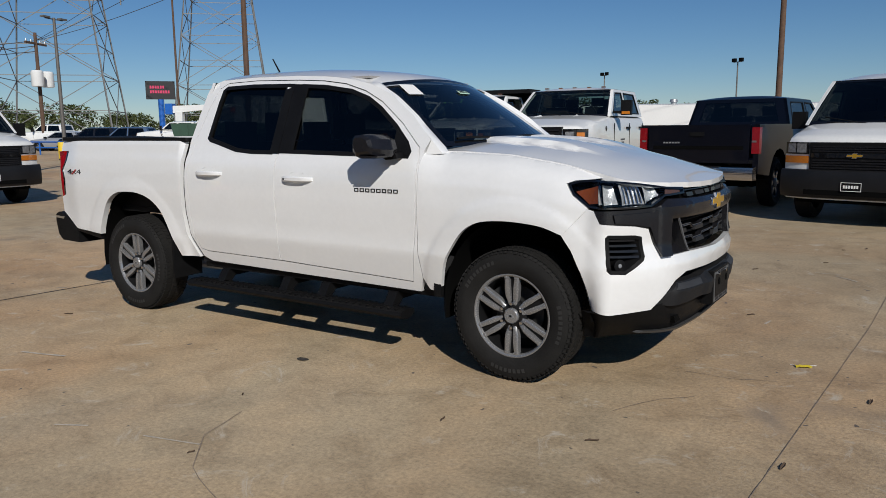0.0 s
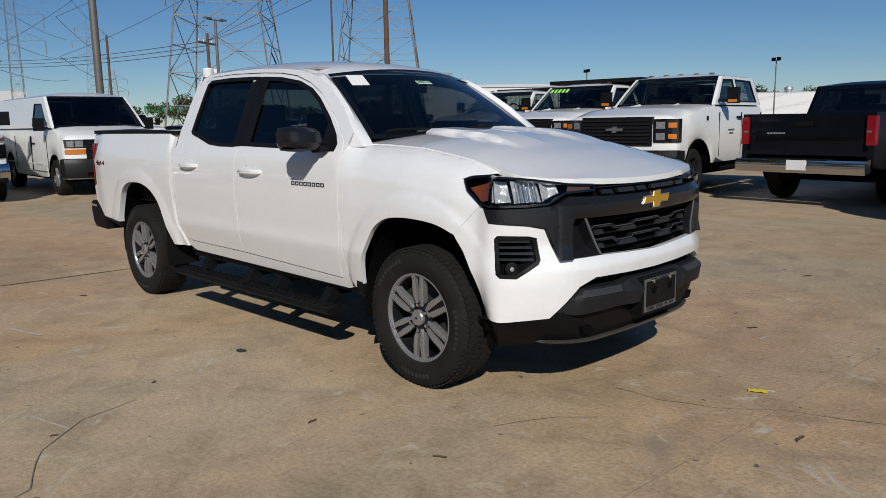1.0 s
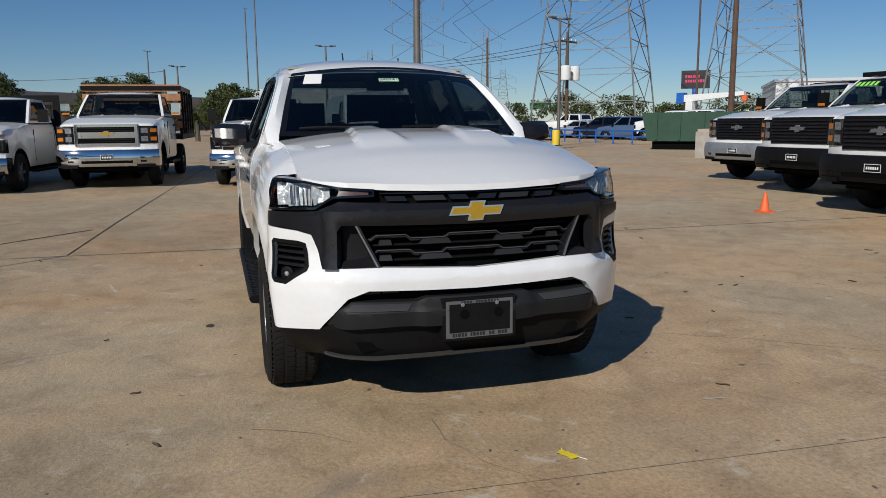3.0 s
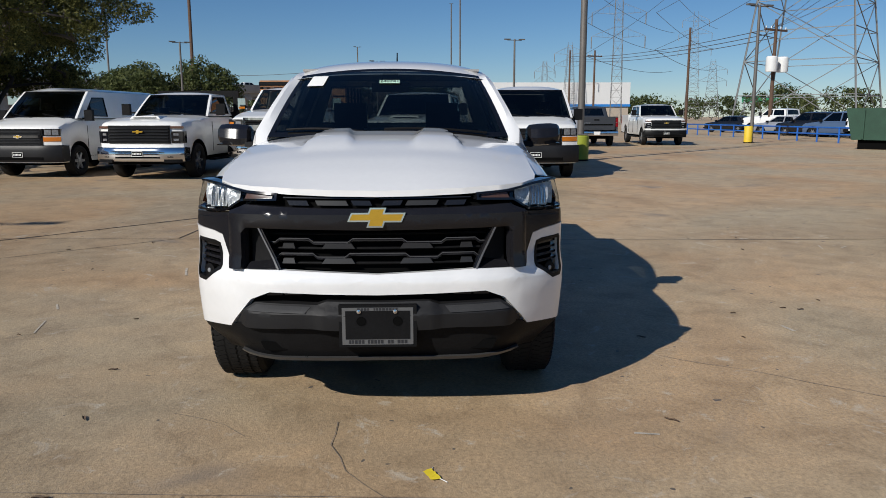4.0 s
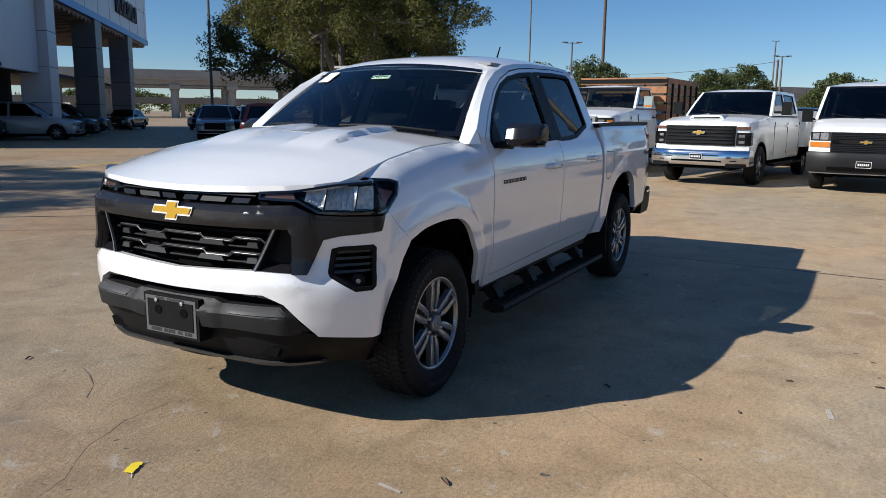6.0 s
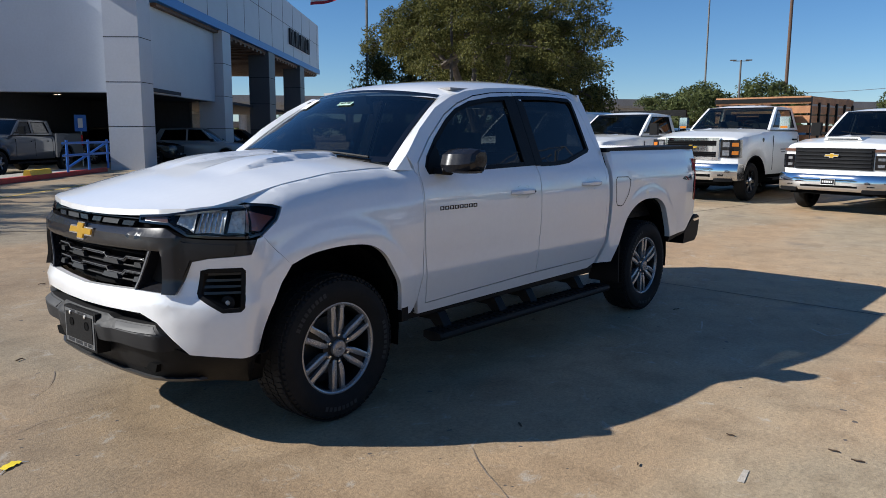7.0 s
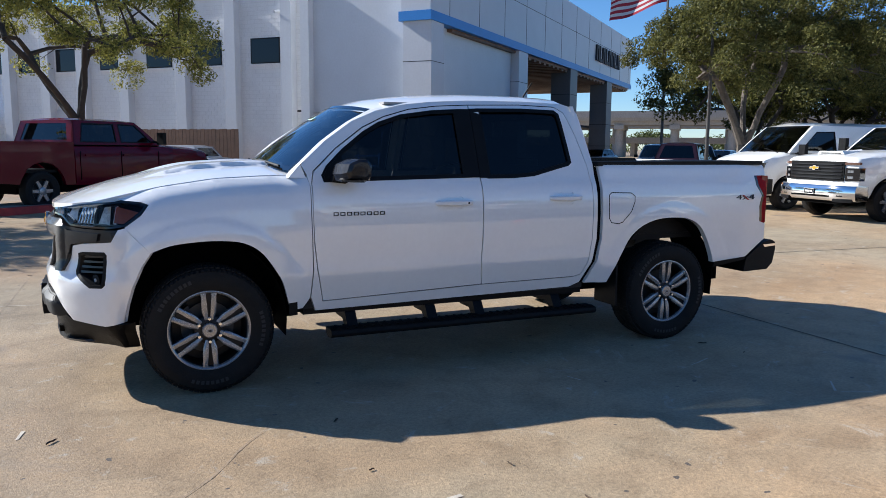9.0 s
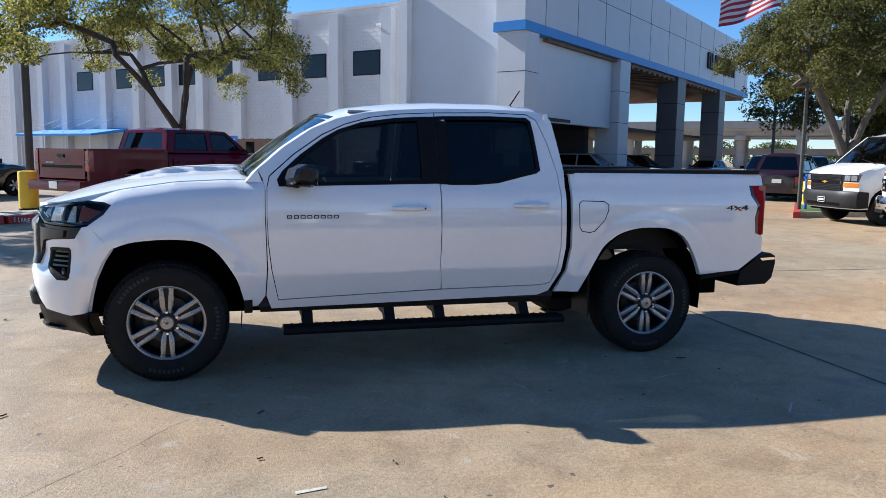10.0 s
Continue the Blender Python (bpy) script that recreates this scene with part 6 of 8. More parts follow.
# the row behind the white pickup
cargo_van(-13.15, -9.03, -8, "white cargo van with black bumper, at the red kerb", False)
work_pickup("work_pickup", -12.55, -6.02, -6, "white single-cab pickup with chrome bumper and wide tow mirrors", FLEETWHITE, "hd", "regular", "rack", True, scoop=True)
work_pickup("stake_truck", -13.35, -3.25, -4, "white stake-bed truck with chrome grille and brown timber slats", FLEETWHITE, "md", "regular", "stake", True)
work_pickup("service_pickup", -12.48, -0.06, -9, "white crew-cab pickup with a service body and hood scoop", FLEETWHITE, "hd", "crew", "utility", True, scoop=True)
cargo_van(-12.28, 2.84, -2, "white cargo van with amber lamps, parked facing the lane", False)
# the angled row across the lane
work_pickup("chassis_truck", -2.69, 8.67, -85, "white crew-cab medium truck with black grille and bumper", FLEETWHITE, "md", "crew", "none", False, gold=False, group="medium trucks in a row")
work_pickup("chassis_truck", -5.77, 10.0, -84, "white single-cab truck with lime price figures on the glass", FLEETWHITE, "md", "regular", "dump", False, gold=False, group="medium trucks in a row", price=True)
work_pickup("chassis_truck", -8.9, 11.1, -82, "white single-cab truck with a silver-grey bumper", FLEETWHITE, "md", "regular", "rack", False, gold=False, group="medium trucks in a row")
# tail of the navy pickup: rear bumper face about 5.1 m behind its front axle
work_pickup("crew_pickup", 0.1 + 5.15 * math.cos(radians(84)), 8.55 + 5.15 * math.sin(radians(84)), 84, "near-black crew-cab pickup showing its chrome rear bumper", NAVY, "lt", "crew", "bed", True)
cargo_van(2.57 - 0.98 * math.cos(radians(-101)), 7.05 - 0.98 * math.sin(radians(-101)), -101, "white cargo van with amber lamps and dealer plate", False)
# by the showroom
work_pickup("crew_pickup", 0.9, -16.6, -139, "wine-red crew-cab pickup on the fire lane", WINERED, "lt", "crew", "bed", True, 1.06)
work_pickup("crew_pickup", -5.3 + 0.96 * math.sin(radians(37)), -24.2 - 0.96 * math.cos(radians(37)), 37, "slate-grey crew-cab pickup by the showroom wall", GREYPAINT, "lt", "crew", "bed", True)
# down the lane
work_pickup("crew_pickup", -30.0 - 5.2, 8.7, 178, "grey crew-cab pickup seen from behind across the lot", GREYPAINT, "lt", "crew", "bed", True)
work_pickup("crew_pickup", -32.3, 12.3, -4, "white crew-cab pickup across the lot", FLEETWHITE, "hd", "crew", "bed", False)
far_car("suv", -19.2, -18.6, -141, mat("dark_maroon_paint", (0.016, 0.002, 0.003), 0.3, vary=0.05, coat=0.8), "dark red sport utility seen from behind", "suv")


# ---- ground ----
def concrete():
    m = bpy.data.materials.new("yard_concrete")
    m.use_nodes = True
    nt = m.node_tree
    b = nt.nodes["Principled BSDF"]
    geo = nt.nodes.new("ShaderNodeNewGeometry")
    def nz(scale, detail=6, rough=0.6, dist=0.0):
        n = nt.nodes.new("ShaderNodeTexNoise")
        n.inputs["Scale"].default_value, n.inputs["Detail"].default_value, n.inputs["Roughness"].default_value, n.inputs["Distortion"].default_value = scale, detail, rough, dist
        nt.links.new(geo.outputs["Position"], n.inputs["Vector"])
        return n
    def rampc(src, stops):
        r = nt.nodes.new("ShaderNodeValToRGB")
        while len(r.color_ramp.elements) < len(stops):
            r.color_ramp.elements.new(0.5)
        for e, (p, c) in zip(r.color_ramp.elements, stops):
            e.position, e.color = p, (*c, 1)
        nt.links.new(src, r.inputs[0])
        return r
    def mixc(kind, fac, a, bb):
        x = nt.nodes.new("ShaderNodeMix")
        x.data_type, x.blend_type = "RGBA", kind
        if isinstance(fac, float):
            x.inputs["Factor"].default_value = fac
        else:
            nt.links.new(fac, x.inputs["Factor"])
        for sock, v in (("A", a), ("B", bb)):
            if isinstance(v, tuple):
                x.inputs[sock].default_value = (*v, 1)
            else:
                nt.links.new(v, x.inputs[sock])
        return x.outputs["Result"]
    base = rampc(nz(0.35, 7, 0.62, 0.8).outputs["Fac"], ((0.30, (0.286, 0.206, 0.129)), (0.45, (0.350, 0.261, 0.168)), (0.58, (0.392, 0.301, 0.200)), (0.72, (0.326, 0.256, 0.179))))
    warm = rampc(nz(0.16, 4, 0.5, 1.5).outputs["Fac"], ((0.40, (0.92, 0.98, 1.0)), (0.60, (1.06, 0.97, 0.86))))
    c = mixc("MULTIPLY", 1.0, base.outputs[0], warm.outputs[0])
    grain = rampc(nz(46, 6, 0.8).outputs["Fac"], ((0.30, (0.60, 0.59, 0.58)), (0.50, (1.0, 1.0, 1.0)), (0.70, (1.34, 1.32, 1.28))))
    c = mixc("MULTIPLY", 1.0, c, grain.outputs[0])
    mott = rampc(nz(3.2, 7, 0.7, 0.6).outputs["Fac"], ((0.32, (0.76, 0.74, 0.72)), (0.50, (1.0, 1.0, 1.0)), (0.70, (1.16, 1.13, 1.10))))
    c = mixc("MULTIPLY", 1.0, c, mott.outputs[0])
    # oily stains and pale scuffs with shapes of their own
    spot = rampc(nz(0.9, 3, 0.45, 0.3).outputs["Fac"], ((0.66, (0, 0, 0)), (0.76, (1, 1, 1))))
    c = mixc("MIX", spot.outputs[0], c, (0.20, 0.165, 0.13))
    scuff = rampc(nz(2.1, 8, 0.75, 2.5).outputs["Fac"], ((0.58, (0, 0, 0)), (0.68, (0.9, 0.9, 0.9))))
    c = mixc("MIX", scuff.outputs[0], c, (0.44, 0.385, 0.31))
    speck = rampc(nz(11, 2, 0.4).outputs["Fac"], ((0.735, (0, 0, 0)), (0.75, (1, 1, 1))))
    c = mixc("MIX", speck.outputs[0], c, (0.11, 0.09, 0.075))
    nt.links.new(c, b.inputs["Base Color"])
    b.inputs["Roughness"].default_value = 0.6
    b.inputs["Diffuse Roughness"].default_value = 0.35
    b.inputs["Specular IOR Level"].default_value = 0.38
    bp = nt.nodes.new("ShaderNodeBump")
    bp.inputs["Strength"].default_value, bp.inputs["Distance"].default_value = 0.55, 0.008
    nt.links.new(nz(70, 4, 0.7).outputs["Fac"], bp.inputs["Height"])
    nt.links.new(bp.outputs[0], b.inputs["Normal"])
    return m


CONC = concrete()
TAR = mat("joint_sealant", (0.045, 0.038, 0.032), 0.85, vary=0.3, scale=8)
CRACK = mat("hairline_crack", (0.24, 0.19, 0.145), 0.9, vary=0.4, scale=8)
KERB = mat("kerb_concrete", (0.36, 0.33, 0.28), 0.85, vary=0.2, scale=5, bump=0.2)
KERBRED = mat("red_kerb_paint", (0.40, 0.035, 0.03), 0.6, vary=0.25, scale=7)
YELLOW = mat("yellow_bollard_paint", (0.72, 0.50, 0.03), 0.55, vary=0.12, scale=6)
LIMEY = mat("faded_lime_paint", (0.30, 0.34, 0.03), 0.55, vary=0.15, scale=6)
LINEYEL = mat("worn_yellow_line", (0.68, 0.46, 0.09), 0.8, vary=0.3, scale=9)
RAILBLUE = mat("blue_rail_paint", (0.02, 0.12, 0.46), 0.4, vary=0.15, scale=6)
GRASS = mat("short_grass", (0.06, 0.12, 0.03), 0.9, vary=0.4, scale=8, bump=0.5)
POLEGREY = mat("galvanised_pole", (0.15, 0.138, 0.125), 0.55, metal=0.3, vary=0.15, scale=3)
POLEBROWN = mat("weathered_timber_pole", (0.105, 0.062, 0.04), 0.85, vary=0.3, scale=3)
TOWER = mat("dull_lattice_steel", (0.21, 0.21, 0.205), 0.6, metal=0.4, vary=0.15, scale=1)
WIRE = mat("conductor_wire", (0.10, 0.10, 0.105), 0.5, vary=0.0)
ORANGE = mat("orange_cone_rubber", (0.75, 0.13, 0.03), 0.6, vary=0.12, scale=14)

bm = bmesh.new()
bmesh.ops.create_grid(bm, x_segments=30, y_segments=30, size=1500)
ground = tagged(part("ground", bm, CONC, smooth=False), "tan stained concrete yard with joints and hairline cracks", "ground", kind="structure")


def ribbon(name, pts, width, material, z=0.004, wobble=0.0, seed=1, label="", cat="joint", step=0.12):
    """A flat strip along points on the ground."""
    rng = random.Random(seed)
    fine = []
    for (xa, ya), (xb, yb) in zip(pts, pts[1:]):
        n = max(1, int(math.hypot(xb - xa, yb - ya) / step))
        for i in range(n):
            fine.append((xa + (xb - xa) * i / n, ya + (yb - ya) * i / n))
    fine.append(pts[-1])
    bm = bmesh.new()
    prev, drift = None, 0.0
    for i, (x, y) in enumerate(fine):
        x2, y2 = fine[min(i + 1, len(fine) - 1)]
        x1, y1 = fine[max(i - 1, 0)]
        d = Vector((x2 - x1, y2 - y1, 0)).normalized()
        nn = Vector((-d.y, d.x, 0))
        drift = 0.7 * drift + rng.uniform(-wobble, wobble)
        w = width * (0.5 + (rng.uniform(-0.22, 0.35) if wobble else rng.uniform(-0.1, 0.1)))
        c = Vector((x, y, z)) + nn * drift
        ring = [bm.verts.new(c + nn * w), bm.verts.new(c - nn * w)]
        if prev:
            bm.faces.new((prev[0], prev[1], ring[1], ring[0]))
        prev = ring
    ob = part(name, bm, material, smooth=False)
    return tagged(ob, label, cat, kind="structure")


ribbon("slab_joint", [(-3.55, -14), (-3.05, -2.65), (-2.9, -0.5), (-2.75, 3.0), (-2.65, 9.0), (-2.6, 16)], 0.016, TAR, label="dark sealed joint across the slabs")
ribbon("slab_joint", [(2.75, -9), (3.05, -2.0), (3.25, 1.4), (3.4, 6.0), (3.55, 9.5)], 0.0035, CRACK, wobble=0.002, seed=3, label="thin joint between the slabs")
ribbon("slab_joint", [(-3.1, -2.66), (-6, -2.48), (-12.3, -2.0), (-20, -1.4)], 0.020, TAR, seed=4, label="dark sealed joint running away")
ribbon("slab_joint", [(0.2, -8.6), (-1.5, -6.6), (-3.2, -4.5), (-5.2, -2.7)], 0.030, TAR, wobble=0.004, seed=5, label="broad dark sealed joint")
ribbon("slab_joint", [(0.2, -6.8), (-0.7, -5.6), (-1.5, -4.5), (-3.05, -2.68)], 0.012, TAR, seed=6, label="thin dark joint")
ribbon("slab_joint", [(-12, -1.0), (-19.5, 5.4), (-30, 15.4), (-42, 27)], 0.03, TAR, seed=7, label="long dark joint across the lane")
ribbon("slab_joint", [(-7.7, 4.3), (-4.2, 3.9)], 0.0035, CRACK, wobble=0.01, seed=8, label="faint joint")
ribbon("crack", [(2.35, 2.75), (2.1, 2.4), (1.75, 1.95), (1.5, 1.6), (1.40, 1.35)], 0.0035, CRACK, wobble=0.014, seed=11, label="hairline crack in the concrete", cat="crack")
ribbon("crack", [(1.6, -3.1), (1.4, -2.7), (1.05, -2.55), (0.8, -2.3), (0.72, -2.0)], 0.0035, CRACK, wobble=0.014, seed=12, label="hairline crack in the concrete", cat="crack")
ribbon("crack", [(3.6, 0.2), (3.2, 0.05), (2.95, -0.12), (2.7, -0.2), (2.45, -0.22)], 0.0035, CRACK, wobble=0.016, seed=13, label="hairline crack in the concrete", cat="crack")
ribbon("crack", [(2.3, -1.0), (2.45, -0.72), (2.6, -0.6)], 0.0035, CRACK, wobble=0.02, seed=14, label="short dark scratch in the concrete", cat="crack")
ribbon("crack", [(-2.6, 4.3), (-3.3, 4.55), (-4.2, 4.4)], 0.0035, CRACK, wobble=0.02, seed=15, label="faint crack", cat="crack")
SCUFF = mat("pale_scuff", (0.47, 0.42, 0.35), 0.85, vary=0.3, scale=20)
rng = random.Random(21)
for k in range(26):
    x, y, a = rng.uniform(-3, 4.4), rng.uniform(-4.2, 5.2), rng.uniform(0, 6.28)
    if abs(y) < 1.1 and -2.8 < x < 2.8:
        continue
    ln = rng.uniform(0.08, 0.35)
    ribbon("scuff", [(x, y), (x + ln * math.cos(a), y + ln * math.sin(a))], rng.uniform(0.008, 0.02), SCUFF, 0.0035, 0.008, 40 + k, "pale scuff on the concrete", "scuff")
bm = bmesh.new()
for k in range(8):
    a = 2 * math.pi * k / 8
    bm.verts.new((0.39 + 0.045 * math.cos(a) * (1 + 0.3 * math.sin(3 * a)), -1.19 + 0.03 * math.sin(a), 0.004))
bm.faces.new(bm.verts[:])
tagged(part("oil_spot", bm, TAR, smooth=False), "small dark oil spot on the concrete", "stain", kind="structure")

# yellow paper tag on the ground
tag = thing("paper_tag", "crumpled yellow paper tag lying on the concrete", "paper tag", 3.0, 0.23, 0.0, 25)
bm = bmesh.new()
rows = []
for i in range(7):
    rows.append([bm.verts.new((-0.06 + 0.12 * i / 6, -0.028 + 0.056 * j / 2, 0.004 + 0.010 * abs(math.sin(i * 1.3 + j)))) for j in range(3)])
for a, b in zip(rows, rows[1:]):
    for j in range(2):
        bm.faces.new((a[j], a[j + 1], b[j + 1], b[j]))
part("sheet", bm, mat("yellow_paper", (0.80, 0.62, 0.03), 0.6, vary=0.1, scale=30), tag)
part("string", tube((0.055, 0.02, 0.008), (0.105, 0.04, 0.004), 0.0022), PAPER, tag)
part("string", tube((-0.055, 0.02, 0.008), (-0.085, 0.05, 0.004), 0.0022), PAPER, tag)
tag.scale = (0.75, 0.75, 0.75)

# dry leaves and grit on the slabs
LITTER = mat("dry_leaf_litter", (0.10, 0.065, 0.04), 0.8, vary=0.4, scale=30)
rng = random.Random(77)
for k in range(46):
    x, y = rng.uniform(-3.5, 4.8), rng.uniform(-4.5, 5.5)
    if abs(y) < 1.0 and -2.8 < x < 2.7:
        continue
    lf = thing("dry_leaf", "small curled brown leaf on the concrete", "leaf", x, y, 0, rng.uniform(0, 360), group="dry leaves on the slabs")
    w = rng.uniform(0.010, 0.026)
    bm = bmesh.new()
    rows = [[bm.verts.new((w * (i - 1.5), w * 0.45 * j * (1 - abs(i - 1.5) * 0.45), 0.003 + 0.006 * abs(j) + 0.003 * (i % 2))) for j in (-1, 0, 1)] for i in range(4)]
    for a, b in zip(rows, rows[1:]):
        for j in range(2):
            bm.faces.new((a[j], a[j + 1], b[j + 1], b[j]))
    part("blade", bm, LITTER, lf)
# traffic cone
cone = thing("traffic_cone", "orange traffic cone standing on the concrete", "traffic cone", -3.72, 6.72)
cone.scale = (0.66, 0.66, 0.66)
part("base", box(-0.16, 0.16, -0.16, 0.16, 0.0, 0.03), ORANGE, cone, bevel=0.01)
part("body", lathe([(0.125, 0.03), (0.105, 0.06), (0.03, 0.44), (0.022, 0.45), (0.0, 0.45)], 24, "z"), ORANGE, cone)
part("foot_ring", lathe([(0.135, 0.03), (0.13, 0.045), (0.10, 0.05)], 24, "z"), ORANGE, cone)


def bollard(x, y, h, r, material, label):
    b = thing("bollard", label, "bollard", x, y, group="painted bollards")
    part("post", lathe([(r, 0.0), (r, h - 0.04), (r * 0.93, h - 0.01), (r * 0.5, h), (0.0, h)], 24, "z"), material, b)
    part("foot_band", lathe([(r + 0.006, 0.0), (r + 0.006, 0.05), (r, 0.055)], 24, "z"), BLACKPLASTIC, b)
    return b


def lamp_post(x, y, h, r, material, label, heads=2, lean=0.0, rz=0.0, base=0.0):
    p = thing("lamp_post", label, "lamp post", x, y, base, rz, group="lamp posts")
    part("pole", lathe([(r, 0.0), (r * 0.92, h * 0.5), (r * 0.7, h), (0.0, h)], 12, "z"), material, p)
    part("base_plate", box(-r * 1.7, r * 1.7, -r * 1.7, r * 1.7, 0, 0.04), material, p)
    if heads:
        arm = part("cross_arm", box(-0.03, 0.03, -0.6, 0.6, h - 0.10, h - 0.05), material, p)
        for s in ((-1, 1) if heads == 2 else (1,)):
            part("lamp_head", box(-0.11, 0.11, s * 0.6 - 0.24, s * 0.6 + 0.24, h - 0.05, h + 0.03), material, p, bevel=0.015)
    return p


bollard(-18.75, 5.38, 0.82, 0.27, LIMEY, "lime-painted round concrete lamp base")
lamp_post(-18.75, 5.38, 11.0, 0.115, POLEGREY, "tall grey steel lamp post on a lime base", base=0.825)
bollard(6.05, -14.6, 0.95, 0.22, YELLOW, "yellow bollard beside the fire lane")
lamp_post(6.2, -15.5, 9.5, 0.10, mat("dark_bronze_pole", (0.045, 0.04, 0.038), 0.5, vary=0.1), "dark bronze lamp post")
bollard(-15.3, -13.1, 0.85, 0.20, YELLOW, "yellow bollard on the planted island")
lamp_post(-13.4, -11.3, 5.0, 0.055, mat("bronze_pole", (0.05, 0.045, 0.04), 0.5, vary=0.1), "slim dark lamp post beside the oak", 0)
bollard(-34.6, 17.75, 0.9, 0.22, YELLOW, "yellow bollard at the blue rail")
lamp_post(-34.8, 18.0, 7.15, 0.10, POLEGREY, "grey lamp post by the blue rail", 2, 0, 20)
lamp_post(-56.3, 7.8, 7.5, 0.10, POLEGREY, "distant lamp post with twin heads", 2, 0, 10)
lamp_post(-58.7, -19.4, 7.5, 0.10, POLEGREY, "distant lamp post with twin heads", 2, 0, 30)
lamp_post(-73.2, -4.1, 7.0, 0.10, POLEGREY, "distant lamp post with twin heads", 2, 0, 30)
lamp_post(-154.6, -12.5, 15.6, 0.16, POLEGREY, "far lamp post with twin heads", 2, 0, 30)
lamp_post(-185, -55, 52, 0.42, POLEBROWN, "tall brown pole far beyond the lot", 0)
lamp_post(-225, -91, 60, 0.28, POLEGREY, "far slim grey mast beyond the lot", 0)
lamp_post(-287, 12.2, 43, 0.3, POLEGREY, "far grey high-mast lamp beyond the lot", 2, 0, 20)
lamp_post(-262, 14.2, 60, 0.28, POLEGREY, "far slim grey mast beyond the lot", 0)
lamp_post(-3.4, 36, 12, 0.15, POLEBROWN, "brown pole beyond the parked trucks", 0)
for px, py, h in ((-49, 129, 10.6), (-23, 115.6, 10.7), (-81, 120, 10.2)):
    p = thing("flood_mast", "distant floodlight mast with paired lamps", "light mast", px, py, 0, 60, group="floodlight masts")
    part("pole", tube((0, 0, 0), (0, 0, h), 0.13, 0.09), POLEGREY, p)
    part("cross_arm", box(-0.05, 0.05, -0.75, 0.75, h - 0.1, h), POLEGREY, p)
    for yy in (-0.65, 0.65):
        part("lamp_head", box(-0.25, 0.20, yy - 0.28, yy + 0.28, h - 0.05, h + 0.5), GAP, p, bevel=0.05)

# blue pipe rail along the far lane
rail = thing("pipe_rail", "blue painted pipe rail along the lot", "railing", -54.9, 21.6)
for i in range(15):
    part("post", tube((i * 2.1, 0.07 * i, 0), (i * 2.1, 0.07 * i, 0.85), 0.05), RAILBLUE, rail)
for zz in (0.45, 0.80):
    part("bar", tube((0, 0, zz), (29.6, 1.0, zz), 0.045), RAILBLUE, rail)
rail2 = thing("pipe_rail", "blue painted pipe rail by the showroom", "railing", -6.6, -22.05, 0.15, -136)
for i in range(3):
    part("post", tube((i * 1.7, 0, 0), (i * 1.7, 0, 1.05), 0.045), RAILBLUE, rail2)
for zz in (0.55, 0.95):
    part("bar", tube((-0.3, 0, zz), (3.6, 0, zz), 0.04), RAILBLUE, rail2)
part("brace", tube((0, 0, 0.15), (3.4, 0.0, 0.95), 0.04), RAILBLUE, rail2)
stop = thing("wheel_stop", "yellow painted concrete wheel stop on the kerb", "wheel stop", -5.35, -21.25, 0.15, -136)
part("block", prism([(-0.12, 0.0), (0.12, 0.0), (0.08, 0.16), (-0.08, 0.16)], -0.7, 0.7, "x"), YELLOW, stop, bevel=0.02)
for xx in (-0.45, 0.45):
    part("anchor_pin", lathe([(0.02, 0.15), (0.02, 0.165), (0.0, 0.168)], 10, "z"), STEEL, stop).matrix_basis = pose(xx, 0, 0)
rail3 = thing("pipe_rail", "short blue pipe rail on the planted island", "railing", -13.6, -11.3, 0.15, -150)
for i in range(3):
    part("post", tube((i * 0.9, 0, 0), (i * 0.9, 0, 0.95), 0.045), RAILBLUE, rail3)
part("bar", tube((-0.2, 0, 0.85), (2.0, 0, 0.85), 0.04), RAILBLUE, rail3)
part("bar", tube((-0.2, 0, 0.45), (2.0, 0, 0.45), 0.04), RAILBLUE, rail3)


# ---- kerbs and islands ----
def island(name, loop, label, fill=None, red=()):
    isl = thing(name, label, "kerb", 0, 0, kind="structure")
    part("kerb", prism([(x, y) for x, y in loop], 0.0, 0.15, "z"), KERB, isl, bevel=0.02)
    if fill:
        part("planting", prism(inset(loop, 0.18), 0.10, 0.165, "z"), fill, isl)
    for a, b in red:
        a, b = Vector((*a, 0)), Vector((*b, 0))
        d = (b - a).normalized()
        nrm = Vector((d.y, -d.x, 0))
        bm = bmesh.new()
        p = [a + nrm * 0.012, b + nrm * 0.012, b - nrm * 0.16, a - nrm * 0.16]
        vs = [bm.verts.new((q.x, q.y, 0.004)) for q in p] + [bm.verts.new((q.x, q.y, 0.156)) for q in p]
        for f in ((0, 1, 5, 4), (1, 2, 6, 5), (2, 3, 7, 6), (3, 0, 4, 7), (4, 5, 6, 7)):
            bm.faces.new([vs[i] for i in f])
        part("painted_kerb", bm, KERBRED, isl, "red painted kerb")
    return isl


island("tree_island", [(-12.45, -10.35), (-15.75, -14.2), (-21, -16.0), (-22, -12.6), (-15.2, -10.75)], "kerbed island with grass under the oak", GRASS, (((-15.75, -14.2), (-12.45, -10.35)),))
walkk = island("showroom_kerb", [(6.9, -10.5), (5.6, -10.75), (-9.0, -24.73), (-8.4, -25.4), (6.5, -11.5)], "narrow raised kerb along the fire lane", None, (((-9.0, -24.73), (5.6, -10.75)), ((5.6, -10.75), (6.9, -10.5))))
lettering("kerb_lettering", "FIRE LANE  TOW AWAY", 0.135, Matrix.Translation((4.945, -10.245, 0.085)) @ Matrix.Rotation(radians(136), 4, "Z") @ Matrix.Rotation(radians(90), 4, "X"), PAPER, walkk, 0.002, spread=1.28)
